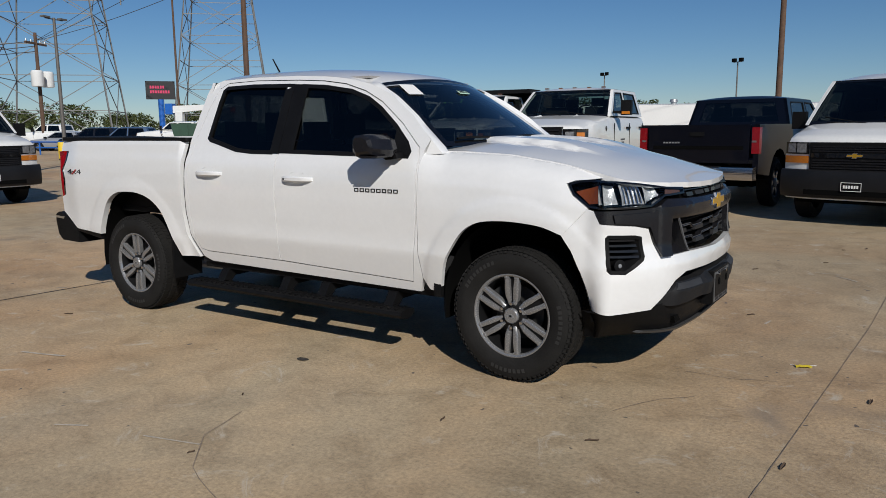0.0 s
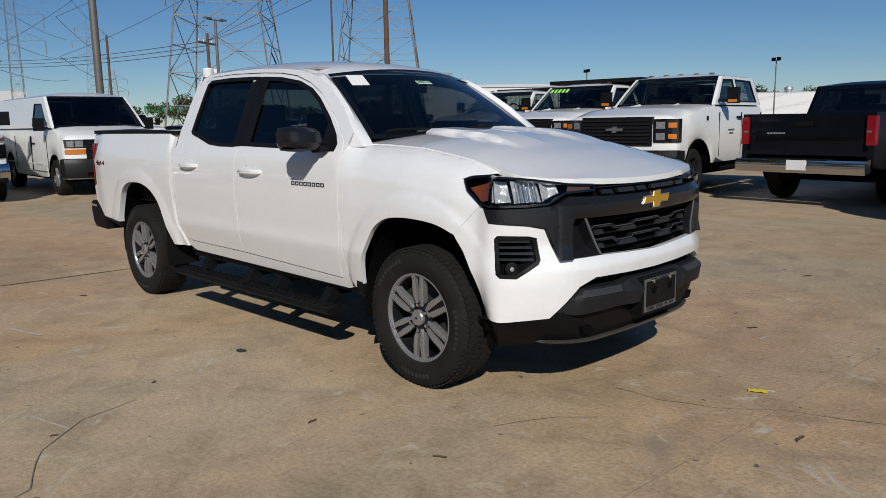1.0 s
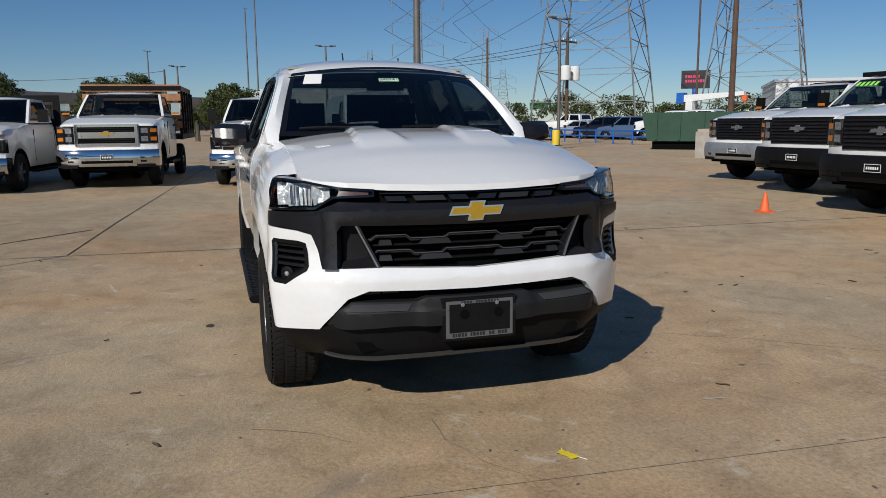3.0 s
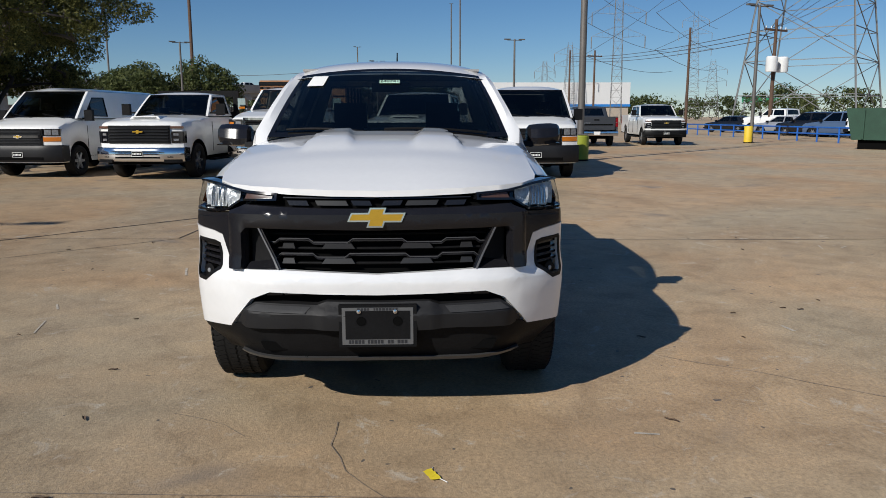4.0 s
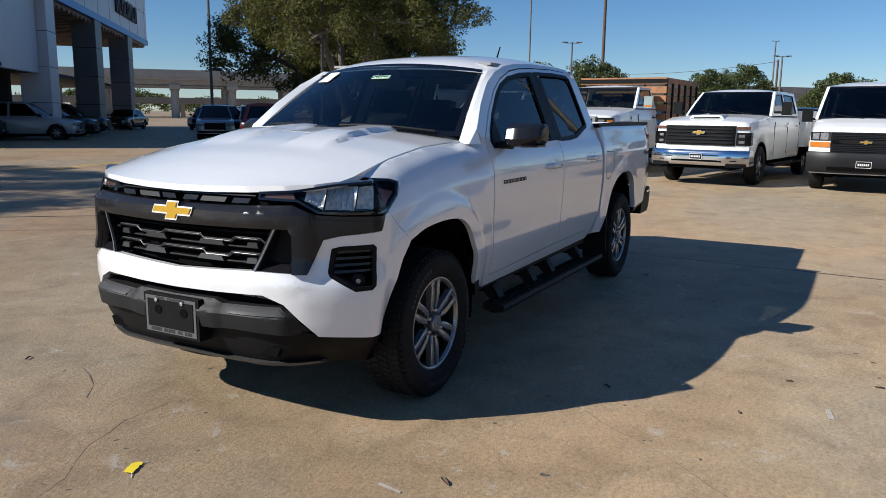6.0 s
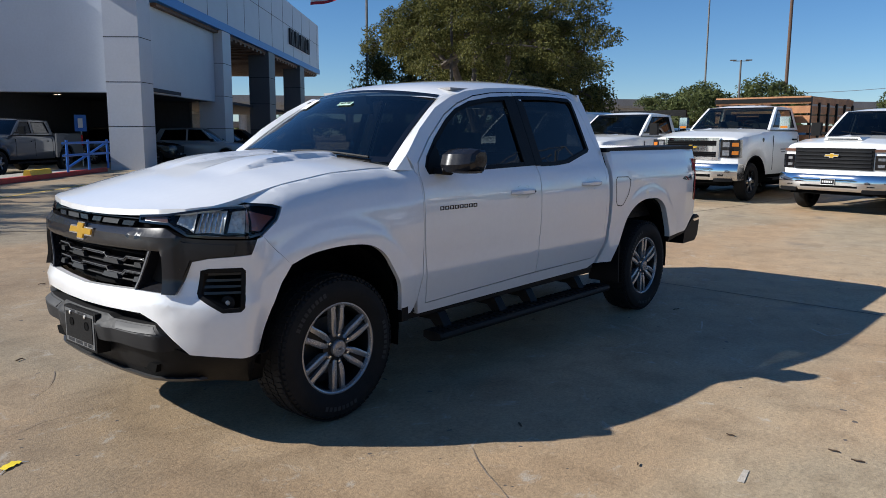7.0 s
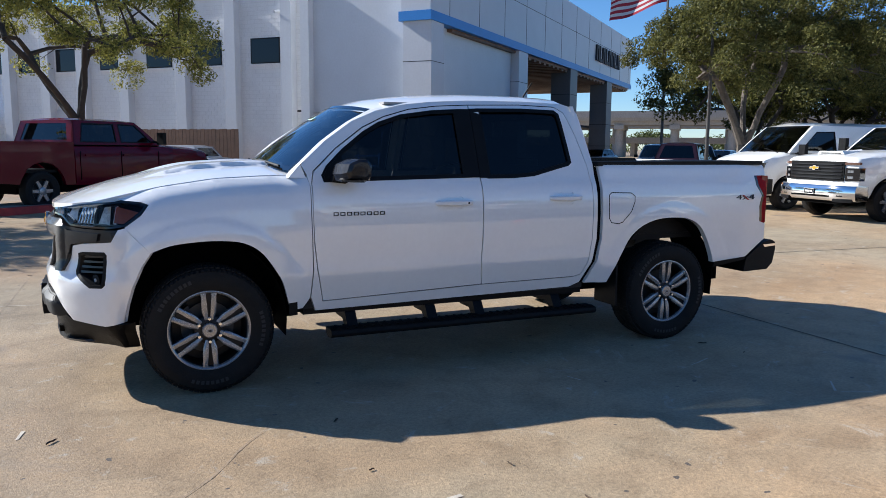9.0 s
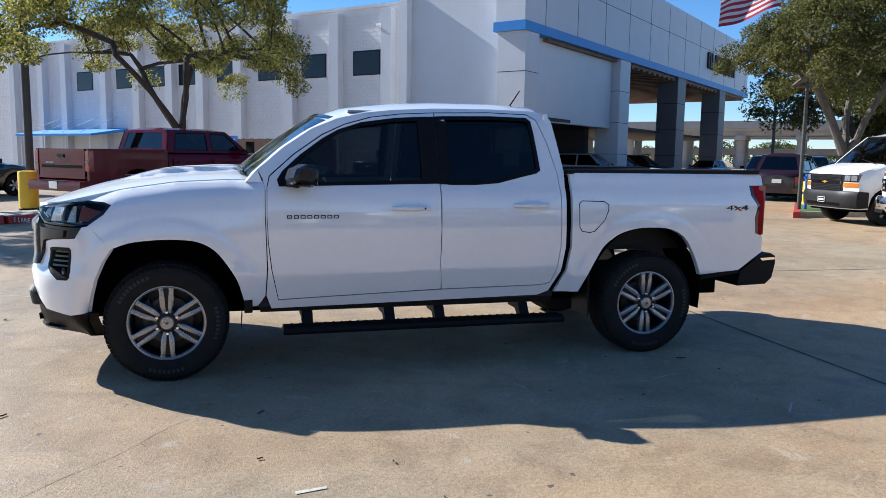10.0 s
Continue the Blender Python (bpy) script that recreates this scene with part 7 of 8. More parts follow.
ribbon("lane_line", [(-6.5, -14.0), (-7.95, -14.65), (-9.4, -15.0), (-11.04, -15.62), (-14, -18), (-30, -31.5)], 0.10, LINEYEL, 0.004, 0.0, 9, "worn yellow lane line", "lane line")
ribbon("lane_line", [(0.5, -12.5), (-4, -16.5), (-12, -24.5)], 0.10, LINEYEL, 0.004, 0.0, 10, "worn pale lane line", "lane line")


# ---- showroom building ----
BLOCK = mat("white_painted_block", (0.68, 0.69, 0.70), 0.75, vary=0.06, scale=2, bump=0.25, bscale=14)
PANELW = mat("white_metal_panel", (0.60, 0.62, 0.65), 0.45, vary=0.04, scale=1)
PANELG = mat("pale_grey_panel", (0.52, 0.54, 0.58), 0.4, vary=0.04, scale=1)
STRIPE = mat("blue_fascia_band", (0.03, 0.20, 0.55), 0.4, vary=0.05, scale=2)
# near-black that puts the shade of the garage interior into the wall colour
SHADEWALL = mat("garage_shade_wall", (0.04, 0.04, 0.045), 0.8, vary=0.2)
SOFFIT = mat("timber_look_soffit", (0.16, 0.10, 0.07), 0.6, vary=0.35, scale=1.5)
AWN = mat("blue_awning_cloth", (0.02, 0.22, 0.62), 0.7, vary=0.1, scale=4)
FENCEWOOD = mat("brown_fence_timber", (0.13, 0.07, 0.045), 0.8, vary=0.3, scale=3)
show = thing("showroom", "white two-storey showroom with a blue-banded canopy", "building", -9.9, -25.6, 0, -47)
# window wall, set back from the corner column; x runs along the wall
part("wall", box(5.6, 44, -12, -1.7, 0.0, 8.75), BLOCK, show)
bm = bmesh.new()
for k in range(42):
    add_box(bm, 5.6, 44, -1.702, -1.694, 0.19 + k * 0.2, 0.198 + k * 0.2)
for k in range(42):
    for j in range(96):
        xx = 5.7 + 0.4 * j + (0.2 if k % 2 else 0)
        add_box(bm, xx, xx + 0.008, -1.702, -1.6945, k * 0.2, k * 0.2 + 0.19)
jt = part("block_joints", bm, mat("block_joint", (0.55, 0.56, 0.57), 0.8, vary=0.05), show, smooth=False)
tagged(jt, kind="stuff")
part("coping", box(5.5, 44.1, -12.1, -1.60, 8.75, 8.90), PANELG, show)
for xc in (8.5, 12.0, 15.2, 18.5, 21.8, 24.8, 27.8, 32.0):
    w = part("window", box(xc - 0.86, xc + 0.86, -1.75, -1.68, 5.46, 6.70), BLACKPLASTIC, show, "dark upper window")
    part("pane", box(xc - 0.80, xc + 0.80, -1.70, -1.672, 5.52, 6.64), DARKGLASS, w)
    part("sill", box(xc - 0.92, xc + 0.92, -1.72, -1.62, 5.38, 5.46), BLOCK, w)
for xc in (7.0, 10.3, 13.45, 17.3, 20.4, 23.1, 26.2, 29.5, 33.8, 36.5, 40):
    part("pilaster", box(xc - 0.30, xc + 0.30, -1.72, -1.25, 0.0, 8.55), PANELG, show)
    part("downpipe", tube((xc + 0.42, -1.62, 0.1), (xc + 0.42, -1.62, 8.5), 0.06), PANELW, show)
# recess wall over the garage opening
part("recess_wall", box(0.3, 5.6, -1.6, -1.0, 3.05, 9.2), PANELW, show)
part("recess_edge", box(5.3, 5.75, -1.7, -0.6, 0.0, 9.2), PANELW, show)
part("garage_back", box(0.3, 5.6, -11.5, -11.0, 0.0, 3.2), SHADEWALL, show)
# added dark panel, painted shade over the wall end the sun would reach
part("garage_shade_panel", box(5.45, 5.59, -11, -1.75, 0.0, 3.12), SHADEWALL, show)
part("garage_ceiling", box(-0.9, 5.6, -40, -1.2, 3.15, 3.3), SHADEWALL, show)
for xx, yy in ((2.2, -2.4), (4.0, -4.2)):
    part("ceiling_lamp", box(xx - 0.12, xx + 0.12, yy - 0.12, yy + 0.12, 3.10, 3.15), emit_mat("lamp_glow", (1.0, 0.80, 0.45), 6.0), show)
part("wall_vent", box(22.0, 22.9, -1.72, -1.67, 2.9, 3.4), PANELG, show)
part("service_door", box(19.9, 20.8, -1.74, -1.67, 0.1, 2.3), PANELG, show)
part("camera_mount", tube((7.6, -1.6, 7.9), (7.6, -1.2, 7.8), 0.07), PANELW, show)
sg = part("roof_floodlight", box(14, 14.6, -2.2, -1.9, 8.9, 9.15), STEEL, show)
# awning
aw = part("awning", prism([(-1.7, 2.95), (0.9, 2.55), (0.9, 2.42), (-1.7, 2.75)], 27.7, 36.0, "x"), AWN, show, "flat blue awning")
for k in range(4):
    part("awning_post", tube((28.0 + 2.5 * k, 0.8, 0), (28.0 + 2.5 * k, 0.8, 2.45), 0.04), PANELW, show)
    part("awning_rod", tube((28.7 + 2.0 * k, -1.65, 3.7), (29.6 + 2.0 * k, 0.4, 2.65), 0.02), PANELW, show)
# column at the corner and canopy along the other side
# dark cladding of the far columns, with their shade put into the grey
SHADECOL = mat("shaded_dark_column_panel", (0.11, 0.115, 0.125), 0.45, vary=0.08, scale=1)
can = thing("canopy", "long white canopy fascia with a blue band on square columns", "canopy", -10.65, -24.8, 0, -139.5)
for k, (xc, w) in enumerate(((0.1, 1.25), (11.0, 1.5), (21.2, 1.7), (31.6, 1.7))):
    col = part("column", box(xc, xc + w, 0.0, 1.35, 0.0, 6.78), PANELG if k < 2 else SHADECOL, can)
    for zz in (1.7, 3.4, 5.1):
        part("gap_shade_black", box(xc - 0.004, xc + w + 0.004, -0.006, 1.356, zz - 0.012, zz + 0.012), GAP, col)
part("blue_band", box(-0.06, 40.4, -0.06, 1.5, 6.78, 7.18), STRIPE, can)
part("fascia", box(0.0, 40.3, 0.0, 1.4, 7.18, 11.0), PANELG, can)
for k in range(12):
    part("fascia_gap", box(1.9 + 3.4 * k, 1.93 + 3.4 * k, -0.008, 0.01, 7.19, 10.99), GAP, can)
for zz in (9.3,):
    part("fascia_gap", box(0.0, 40.3, -0.008, 0.01, zz - 0.012, zz + 0.012), GAP, can)
part("fascia_return", box(38.9, 40.3, 1.4, 14, 7.18, 11.0), PANELG, can)
part("soffit", box(2.6, 40.2, 0.2, 14, 6.64, 6.78), SOFFIT, can)
for k in range(30):
    part("soffit_batten", box(12.3 + 0.93 * k, 12.7 + 0.93 * k, 0.2, 14, 6.52, 6.64), SOFFIT, can)
part("hung_wall", box(1.35, 10.9, 0.45, 0.75, 3.1, 6.78), PANELW, can)
# walls and ceiling under the canopy, interior shade put into their colour
part("back_wall", box(9.0, 12.5, 8.5, 13.5, 0.0, 7.0), SHADEWALL, can)
part("shop_wall", box(1.35, 12.3, 10.5, 11, 0.0, 3.2), SHADEWALL, can)
part("shop_ceiling", box(1.35, 12.3, 0.75, 11, 3.1, 3.2), SHADEWALL, can)
for k, hole in enumerate((0, 1, 0, 1, 0, 0, 1, 0)):
    xa = 27.6 + 0.98 * k
    part("sign_letter", box(xa, xa + 0.24, -0.14, -0.01, 8.0, 9.15), INK, can)
    if hole:
        part("sign_letter", box(xa + 0.24, xa + 0.72, -0.14, -0.01, 8.0, 8.24), INK, can)
    else:
        part("sign_letter", box(xa + 0.52, xa + 0.76, -0.14, -0.01, 8.0, 9.15), INK, can)
        part("sign_letter", box(xa + 0.24, xa + 0.52, -0.14, -0.01, 8.9, 9.15), INK, can)
part("corner_lamp", lathe([(0.0, 0), (0.14, 0), (0.16, 0.2), (0.0, 0.25)], 12, "z"), STEEL, can).matrix_basis = pose(40.2, 0.2, 10.5)
# disabled-parking sign on a post
for sx, sy in ((-10.4, -29.6), (1.2, -28.6)):
    s = thing("parking_sign", "small blue parking sign on a thin post", "sign", sx, sy, 0, -47 + 90, group="parking signs")
    part("post", tube((0, 0, 0), (0, 0, 2.2), 0.03), STEEL, s)
    part("board", box(0.03, 0.05, -0.25, 0.25, 1.5, 2.2), RAILBLUE, s)
    part("symbol", box(0.05, 0.056, -0.10, 0.10, 1.65, 2.05), PAPER, s, bevel=0.002)
# timber fence by the wall
fence = thing("timber_fence", "low brown timber fence against the showroom", "fence", -3.13, -27.82, 0.15, -47)
for k in range(40):
    part("board", box(0.2 * k, 0.2 * k + 0.185, 0, 0.03, 0, 2.0 + 0.012 * math.sin(2.3 * k)), FENCEWOOD, fence)

# flag
fl = thing("flag", "striped flag flying from a tall pole", "flag", -26.9, -29.3)
part("pole", tube((0, 0, 0), (0, 0, 16), 0.09, 0.05), POLEGREY, fl)
FR, FW, FB = mat("flag_red", (0.45, 0.03, 0.05), 0.8, vary=0.1), mat("flag_white", (0.75, 0.73, 0.72), 0.8, vary=0.05), mat("flag_blue", (0.02, 0.03, 0.12), 0.8, vary=0.1)


def flag_at(u, v):
    return Vector((0.95 * u, -1.15 * u + 0.16 * math.sin(3.0 * u + v), 9.6 + v - 0.42 * u + 0.10 * math.sin(3.4 * u + 1.5 * v)))


for k in range(13):
    part("stripe", panel([[(0.05, 0.15 * k), (2.2, 0.15 * k), (2.2, 0.15 * k + 0.15), (0.05, 0.15 * k + 0.15)]], flag_at, (0, 0, 0), 0.12), FR if k % 2 == 0 else FW, fl)
part("canton", panel([[(0.05, 0.9), (0.95, 0.9), (0.95, 1.95), (0.05, 1.95)]], lambda u, v: flag_at(u, v) + Vector((0.02, 0.02, 0)), (0, 0, 0), 0.12), FB, fl)


# ---- far structures ----
WARE = mat("white_warehouse_cladding", (0.66, 0.66, 0.65), 0.6, vary=0.04, scale=0.3)
BEIGE = mat("beige_block_wall", (0.40, 0.34, 0.27), 0.8, vary=0.08, scale=0.5)
wh = thing("warehouse", "long low white warehouse with a blue band", "building", -195, 11, 0, 0)
part("wall", box(-60, 0, 0, 44, 0.0, 4.0), BEIGE, wh)
part("upper_wall", box(-60, 0.3, -0.3, 44.3, 4.6, 10.2), WARE, wh)
part("band", box(-60, 0.4, -0.4, 44.4, 4.0, 4.6), STRIPE, wh)
for k in range(7):
    part("wall_mark", box(-16 + 1.6 * k, -15 + 1.6 * k, -0.42, -0.3, 6.4, 7.8), STEEL, wh)
wh2 = thing("warehouse", "long pale warehouse with roof vents", "building", -62, 138, 0, 32)
part("wall", box(0, 70, 0, 40, 0, 5.6), WARE, wh2)
part("roof", prism([(0, 5.6), (20, 6.4), (40, 5.6)], 0, 70, "x"), WARE, wh2)
for k in range(4):
    part("roof_vent", lathe([(0.6, 5.6), (0.6, 6.2), (0.85, 6.3), (0.7, 6.8), (0, 6.9)], 14, "z"), STEEL, wh2).matrix_basis = pose(12 + 12 * k, 4, 0)
wh3 = thing("warehouse", "pale flat warehouse behind the trucks", "building", -110, 96, 0, 55)
part("wall", box(0, 60, 0, 30, 0, 8.0), WARE, wh3)
part("roof_edge", box(-0.3, 60.3, -0.3, 30.3, 8.0, 8.5), PANELG, wh3)

OVER = mat("weathered_overpass_concrete", (0.36, 0.34, 0.31), 0.85, vary=0.15, scale=0.4)
ov = thing("overpass", "grey concrete highway overpass on round columns", "overpass", -75, -122, 0, 137.6)
part("deck", box(-120, 230, 0, 11, 6.75, 7.5), OVER, ov)
part("girder", box(-120, 230, 0.8, 10.2, 5.95, 6.75), OVER, ov)
part("parapet", box(-120, 230, -0.25, 0.05, 7.2, 8.5), OVER, ov)
part("low_ramp", box(-120, 230, 16, 26, 2.7, 3.9), OVER, ov)
for k in range(34):
    part("ramp_pier", box(-114 + 10 * k, -113.2 + 10 * k, 16.5, 25.5, 0, 2.7), OVER, ov)
for k in range(35):
    x0 = -115 + 10 * k
    part("pier_cap", box(x0 - 0.9, x0 + 0.9, 0.3, 10.7, 5.15, 5.95), OVER, ov)
    for yy in (2.0, 9.0):
        part("pier", tube((x0, yy, 0), (x0, yy, 5.2), 0.75, n=12), OVER, ov)
ov2 = thing("overpass", "second overpass deck beyond the first", "overpass", -95, -150, 0, 137.6)
part("deck", box(-120, 230, 0, 11, 6.4, 7.7), OVER, ov2)
for k in range(14):
    part("pier", tube((-110 + 25 * k, 4, 0), (-110 + 25 * k, 4, 6.5), 0.9, n=12), OVER, ov2)
for k, (u, m, nm) in enumerate(((-18, FLEETWHITE, "white"), (33, BLACKPAINT, "black"), (58, FLEETWHITE, "white"), (95, SILVERPAINT, "silver"), (128, FLEETWHITE, "white"))):
    a = radians(137.6)
    c = far_car("highway_car", -75 + u * math.cos(a) - 4 * math.sin(a), -122 + u * math.sin(a) + 4 * math.cos(a), 137.6, m, nm + " car on the overpass", "suv", group="cars on the overpass")
    c.location.z = 7.5


# ---- power line ----
def lattice_tower(x, y, rz, h=40.0, w=13.4, top=2.2, arms=((24, 9), (30, 10.5), (36, 8)), label="tall steel lattice power tower"):
    t = thing("lattice_tower", label, "power tower", x, y, 0, rz, group="power towers")
    def half(z):
        return (w / 2) * (1 - z / h) + (top / 2) * (z / h)
    levels = [0]
    while levels[-1] < h - 2:
        levels.append(min(h, levels[-1] + max(2.4, half(levels[-1]) * 1.15)))
    r = 0.085 * w / 13.4 + 0.03
    for sx, sy in ((1, 1), (1, -1), (-1, 1), (-1, -1)):
        part("leg", tube((sx * half(0), sy * half(0), 0), (sx * half(h), sy * half(h), h), r, r * 0.7, 5), TOWER, t)
    for face in range(4):
        bm = bmesh.new()
        rot = Matrix.Rotation(face * math.pi / 2, 4, "Z")
        for a, b in zip(levels, levels[1:]):
            ha, hb = half(a), half(b)
            for p, q in (((-ha, ha, a), (hb, hb, b)), ((ha, ha, a), (-hb, hb, b)), ((-hb, hb, b), (hb, hb, b)), ((-(ha + hb) / 2, (ha + hb) / 2, (a + b) / 2), ((ha + hb) / 2, (ha + hb) / 2, (a + b) / 2))):
                add_tube(bm, rot @ Vector(p), rot @ Vector(q), r * 0.5, r * 0.5, 4)
        tagged(part("bracing", bm, TOWER, t), kind="stuff")
    for z, ln in arms:
        for s in (1, -1):
            bm = bmesh.new()
            hh = half(z)
            for yy in (-hh, hh):
                add_tube(bm, (s * hh, yy, z), (s * ln, 0, z + 0.3), r * 0.6, r * 0.4, 4)
                add_tube(bm, (s * hh, yy, z + 1.8), (s * ln, 0, z + 0.3), r * 0.6, r * 0.4, 4)
            for k in range(1, 4):
                u = k / 4
                add_tube(bm, (s * (hh + (ln - hh) * u), -hh * (1 - u), z + 0.1), (s * (hh + (ln - hh) * u), hh * (1 - u), z + 0.1 + 1.7 * (1 - u)), r * 0.35, r * 0.35, 4)
            part("cross_arm", bm, TOWER, t)
            part("insulator", tube((s * ln, 0, z + 0.2), (s * ln, 0, z - 1.8), 0.09, 0.09, 5), TOWER, t)
    return t


lattice_tower(-78.3, 43.3, 48, 40.0, 12.6, 3.4, ((17, 7), (24, 9), (31, 9), (37, 7)))
lattice_tower(-76.0, 64.6, 45, 46.0, 12.2, 1.2)
lattice_tower(-130, 35, 80, 32, 2.0, 0.9, ((15, 4.6), (19, 4.6), (23, 4.6)), "slim steel lattice power tower")
lattice_tower(-239, 87.5, 70, 34, 5.0, 1.2, ((22, 5), (27, 5), (31, 4)), "distant steel lattice power tower")
lattice_tower(-275, 107.5, 70, 22, 6, 1.6, ((14, 5), (18, 5)), "distant steel lattice power tower")
lattice_tower(-191, 38.5, 70, 20, 3.4, 1.0, ((14, 4), (17, 4)), "distant steel lattice power tower")
lattice_tower(-215, 36, 70, 17, 3, 1.0, ((11, 3), (14, 3)), "distant steel lattice power tower")


def timber_pole(x, y, h, r, rz, arms=1, box_at=0.0):
    p = thing("utility_pole", "brown timber utility pole with crossarms", "utility pole", x, y, 0, rz, group="utility poles")
    part("pole", tube((0, 0, 0), (0, 0, h), r, r * 0.7, 10), POLEBROWN, p)
    for k in range(arms):
        a = part("cross_arm", box(-0.06, 0.06, -1.4, 1.4, h - 0.9 - 1.3 * k, h - 0.75 - 1.3 * k), POLEBROWN, p)
        for yy in (-1.25, -0.6, 0.6, 1.25):
            part("insulator", lathe([(0.06, 0), (0.07, 0.1), (0.03, 0.2), (0, 0.22)], 8, "z"), STEEL, a).matrix_basis = pose(0, yy, h - 0.75 - 1.3 * k)
    if box_at:
        for yy in (-0.7, 0.7):
            part("transformer", lathe([(0.0, 0), (0.42, 0), (0.45, 0.1), (0.45, 1.1), (0.38, 1.2), (0.0, 1.25)], 14, "z"), FLEETWHITE, p).matrix_basis = pose(0.3, yy, box_at)
    return p


timber_pole(-27.9, 24.4, 14.0, 0.16, 40, 2)
timber_pole(-55.7, 28.6, 9.0, 0.17, 30, 1, 4.9)
timber_pole(-88, 33, 12, 0.18, 30, 0)
timber_pole(-108, 26, 11, 0.18, 30, 1)
timber_pole(-132, 27, 13, 0.2, 30, 0)
timber_pole(-120, -36, 8.5, 0.18, 30, 0)
timber_pole(-96, -6.5, 8.2, 0.16, 30, 0)
timber_pole(-59, 44, 18, 0.12, 30, 0)


def wire(p, q, sag, r=0.035):
    p, q = Vector(p), Vector(q)
    bm = bmesh.new()
    pts = [p.lerp(q, i / 20) - Vector((0, 0, 4 * sag * (i / 20) * (1 - i / 20))) for i in range(21)]
    add_path(bm, pts, r)
    return tagged(part("power_cable", bm, WIRE), "thin dark overhead power cable", "cable", group="overhead cables")


ca, sa = math.cos(radians(40)), math.sin(radians(40))
for k, (z, o) in enumerate(((14, -7.5), (14, 7.5), (20, -7.5), (20, 7.5), (26, -7.5), (26, 7.5))):
    wire((-130 + o * ca, 35 + o * sa, z - 1.5), (-78.3 + o * ca * 1.1, 43.3 + o * sa * 1.1, z + 9), 1.2)
    wire((-239 + o * ca, 87.5 + o * sa, z + 2), (-130 + o * ca, 35 + o * sa, z - 1.5), 1.5, 0.05)
for k, (z, o) in enumerate(((22, -9), (22, 9), (28.5, -10), (28.5, 10), (34.5, -8), (34.5, 8))):
    wire((-76.0 + o * ca, 64.6 + o * sa, z), (10 + o * ca, 150 + o * sa, z + 6), 2.2)
    wire((-78.3 + o * ca, 43.3 + o * sa, z), (-76.0 + o * ca, 64.6 + o * sa, z), 0.6)
for k, z in enumerate((11.5, 13.2, 15.0)):
    wire((-27.9, 24.4, z - 1.6), (40, 88, z + 5), 1.6, 0.02)
    wire((-27.9, 24.4, z - 1.6), (-55.7, 28.6, 8.4), 0.4, 0.02)
    wire((-55.7, 28.6, 8.4 - 0.4 * k), (-132, 27, 12 - 0.4 * k), 0.8, 0.03)
wire((-120, -36, 8.2), (-96, -6.5, 8.0), 0.6, 0.03)

# electronic sign on a blue post
sgn_ = thing("display_sign", "black electronic sign with pink text bars on a blue post", "sign", -96.8, 70.1, 0, -35)
part("post", tube((0, 0, 0), (0, 0, 6.2), 0.45, n=10), RAILBLUE, sgn_)
part("cabinet", box(-0.3, 0.3, -2.1, 2.1, 6.2, 8.9), INK, sgn_)
for zz, n in ((7.8, 6), (7.1, 8)):
    for k in range(n):
        part("text_bar", box(0.3, 0.32, -1.5 + 0.36 * k, -1.24 + 0.36 * k, zz, zz + 0.42), emit_mat("sign_pink", (0.5, 0.03, 0.10), 0.25), sgn_)
gs = thing("road_sign", "green highway sign panels far off", "sign", -330, 152, 0, -20)
part("panel", box(0, 0.3, -9, -0.5, 7, 10.5), mat("road_sign_green", (0.02, 0.20, 0.09), 0.5, vary=0.05), gs)
part("panel", box(0, 0.3, 0.5, 6, 7, 9.5), mat("road_sign_green_b", (0.02, 0.20, 0.09), 0.5, vary=0.05), gs)
part("gantry", tube((0.3, -9, 7.2), (0.3, 6, 7.2), 0.25), STEEL, gs)
for yy in (-8, 5):
    part("gantry_post", tube((0.4, yy, 0), (0.4, yy, 9), 0.3), STEEL, gs)
# green skip and concrete blocks beyond the trucks
sk = thing("skip", "dark green steel skip", "skip", -25.5, 21.4, 0, 40)
part("body", prism([(-2.6, 0.4), (2.6, 0.4), (2.9, 1.75), (-2.9, 1.75)], -1.1, 1.1), mat("skip_green", (0.02, 0.06, 0.035), 0.6, vary=0.2, scale=3), sk, bevel=0.03)
for k in range(5):
    part("rib", box(-2.2 + 1.1 * k, -2.1 + 1.1 * k, -1.16, -1.1, 0.45, 1.7), mat("skip_rib", (0.02, 0.06, 0.035), 0.6, vary=0.2), sk)
part("skid", box(-2.4, 2.4, -0.9, 0.9, 0.0, 0.4), GAP, sk)
for k in range(3):
    cb = thing("concrete_block", "stacked brown-grey concrete block", "block", -18.4 + 1.3 * k, 16.6 + 0.5 * k, 0, 30, group="concrete blocks")
    part("block", box(-0.6, 0.6, -0.4, 0.4, 0, 0.95), KERB, cb, bevel=0.03)
    part("cap", box(-0.55, 0.55, -0.35, 0.35, 0.95, 1.05), BEIGE, cb)


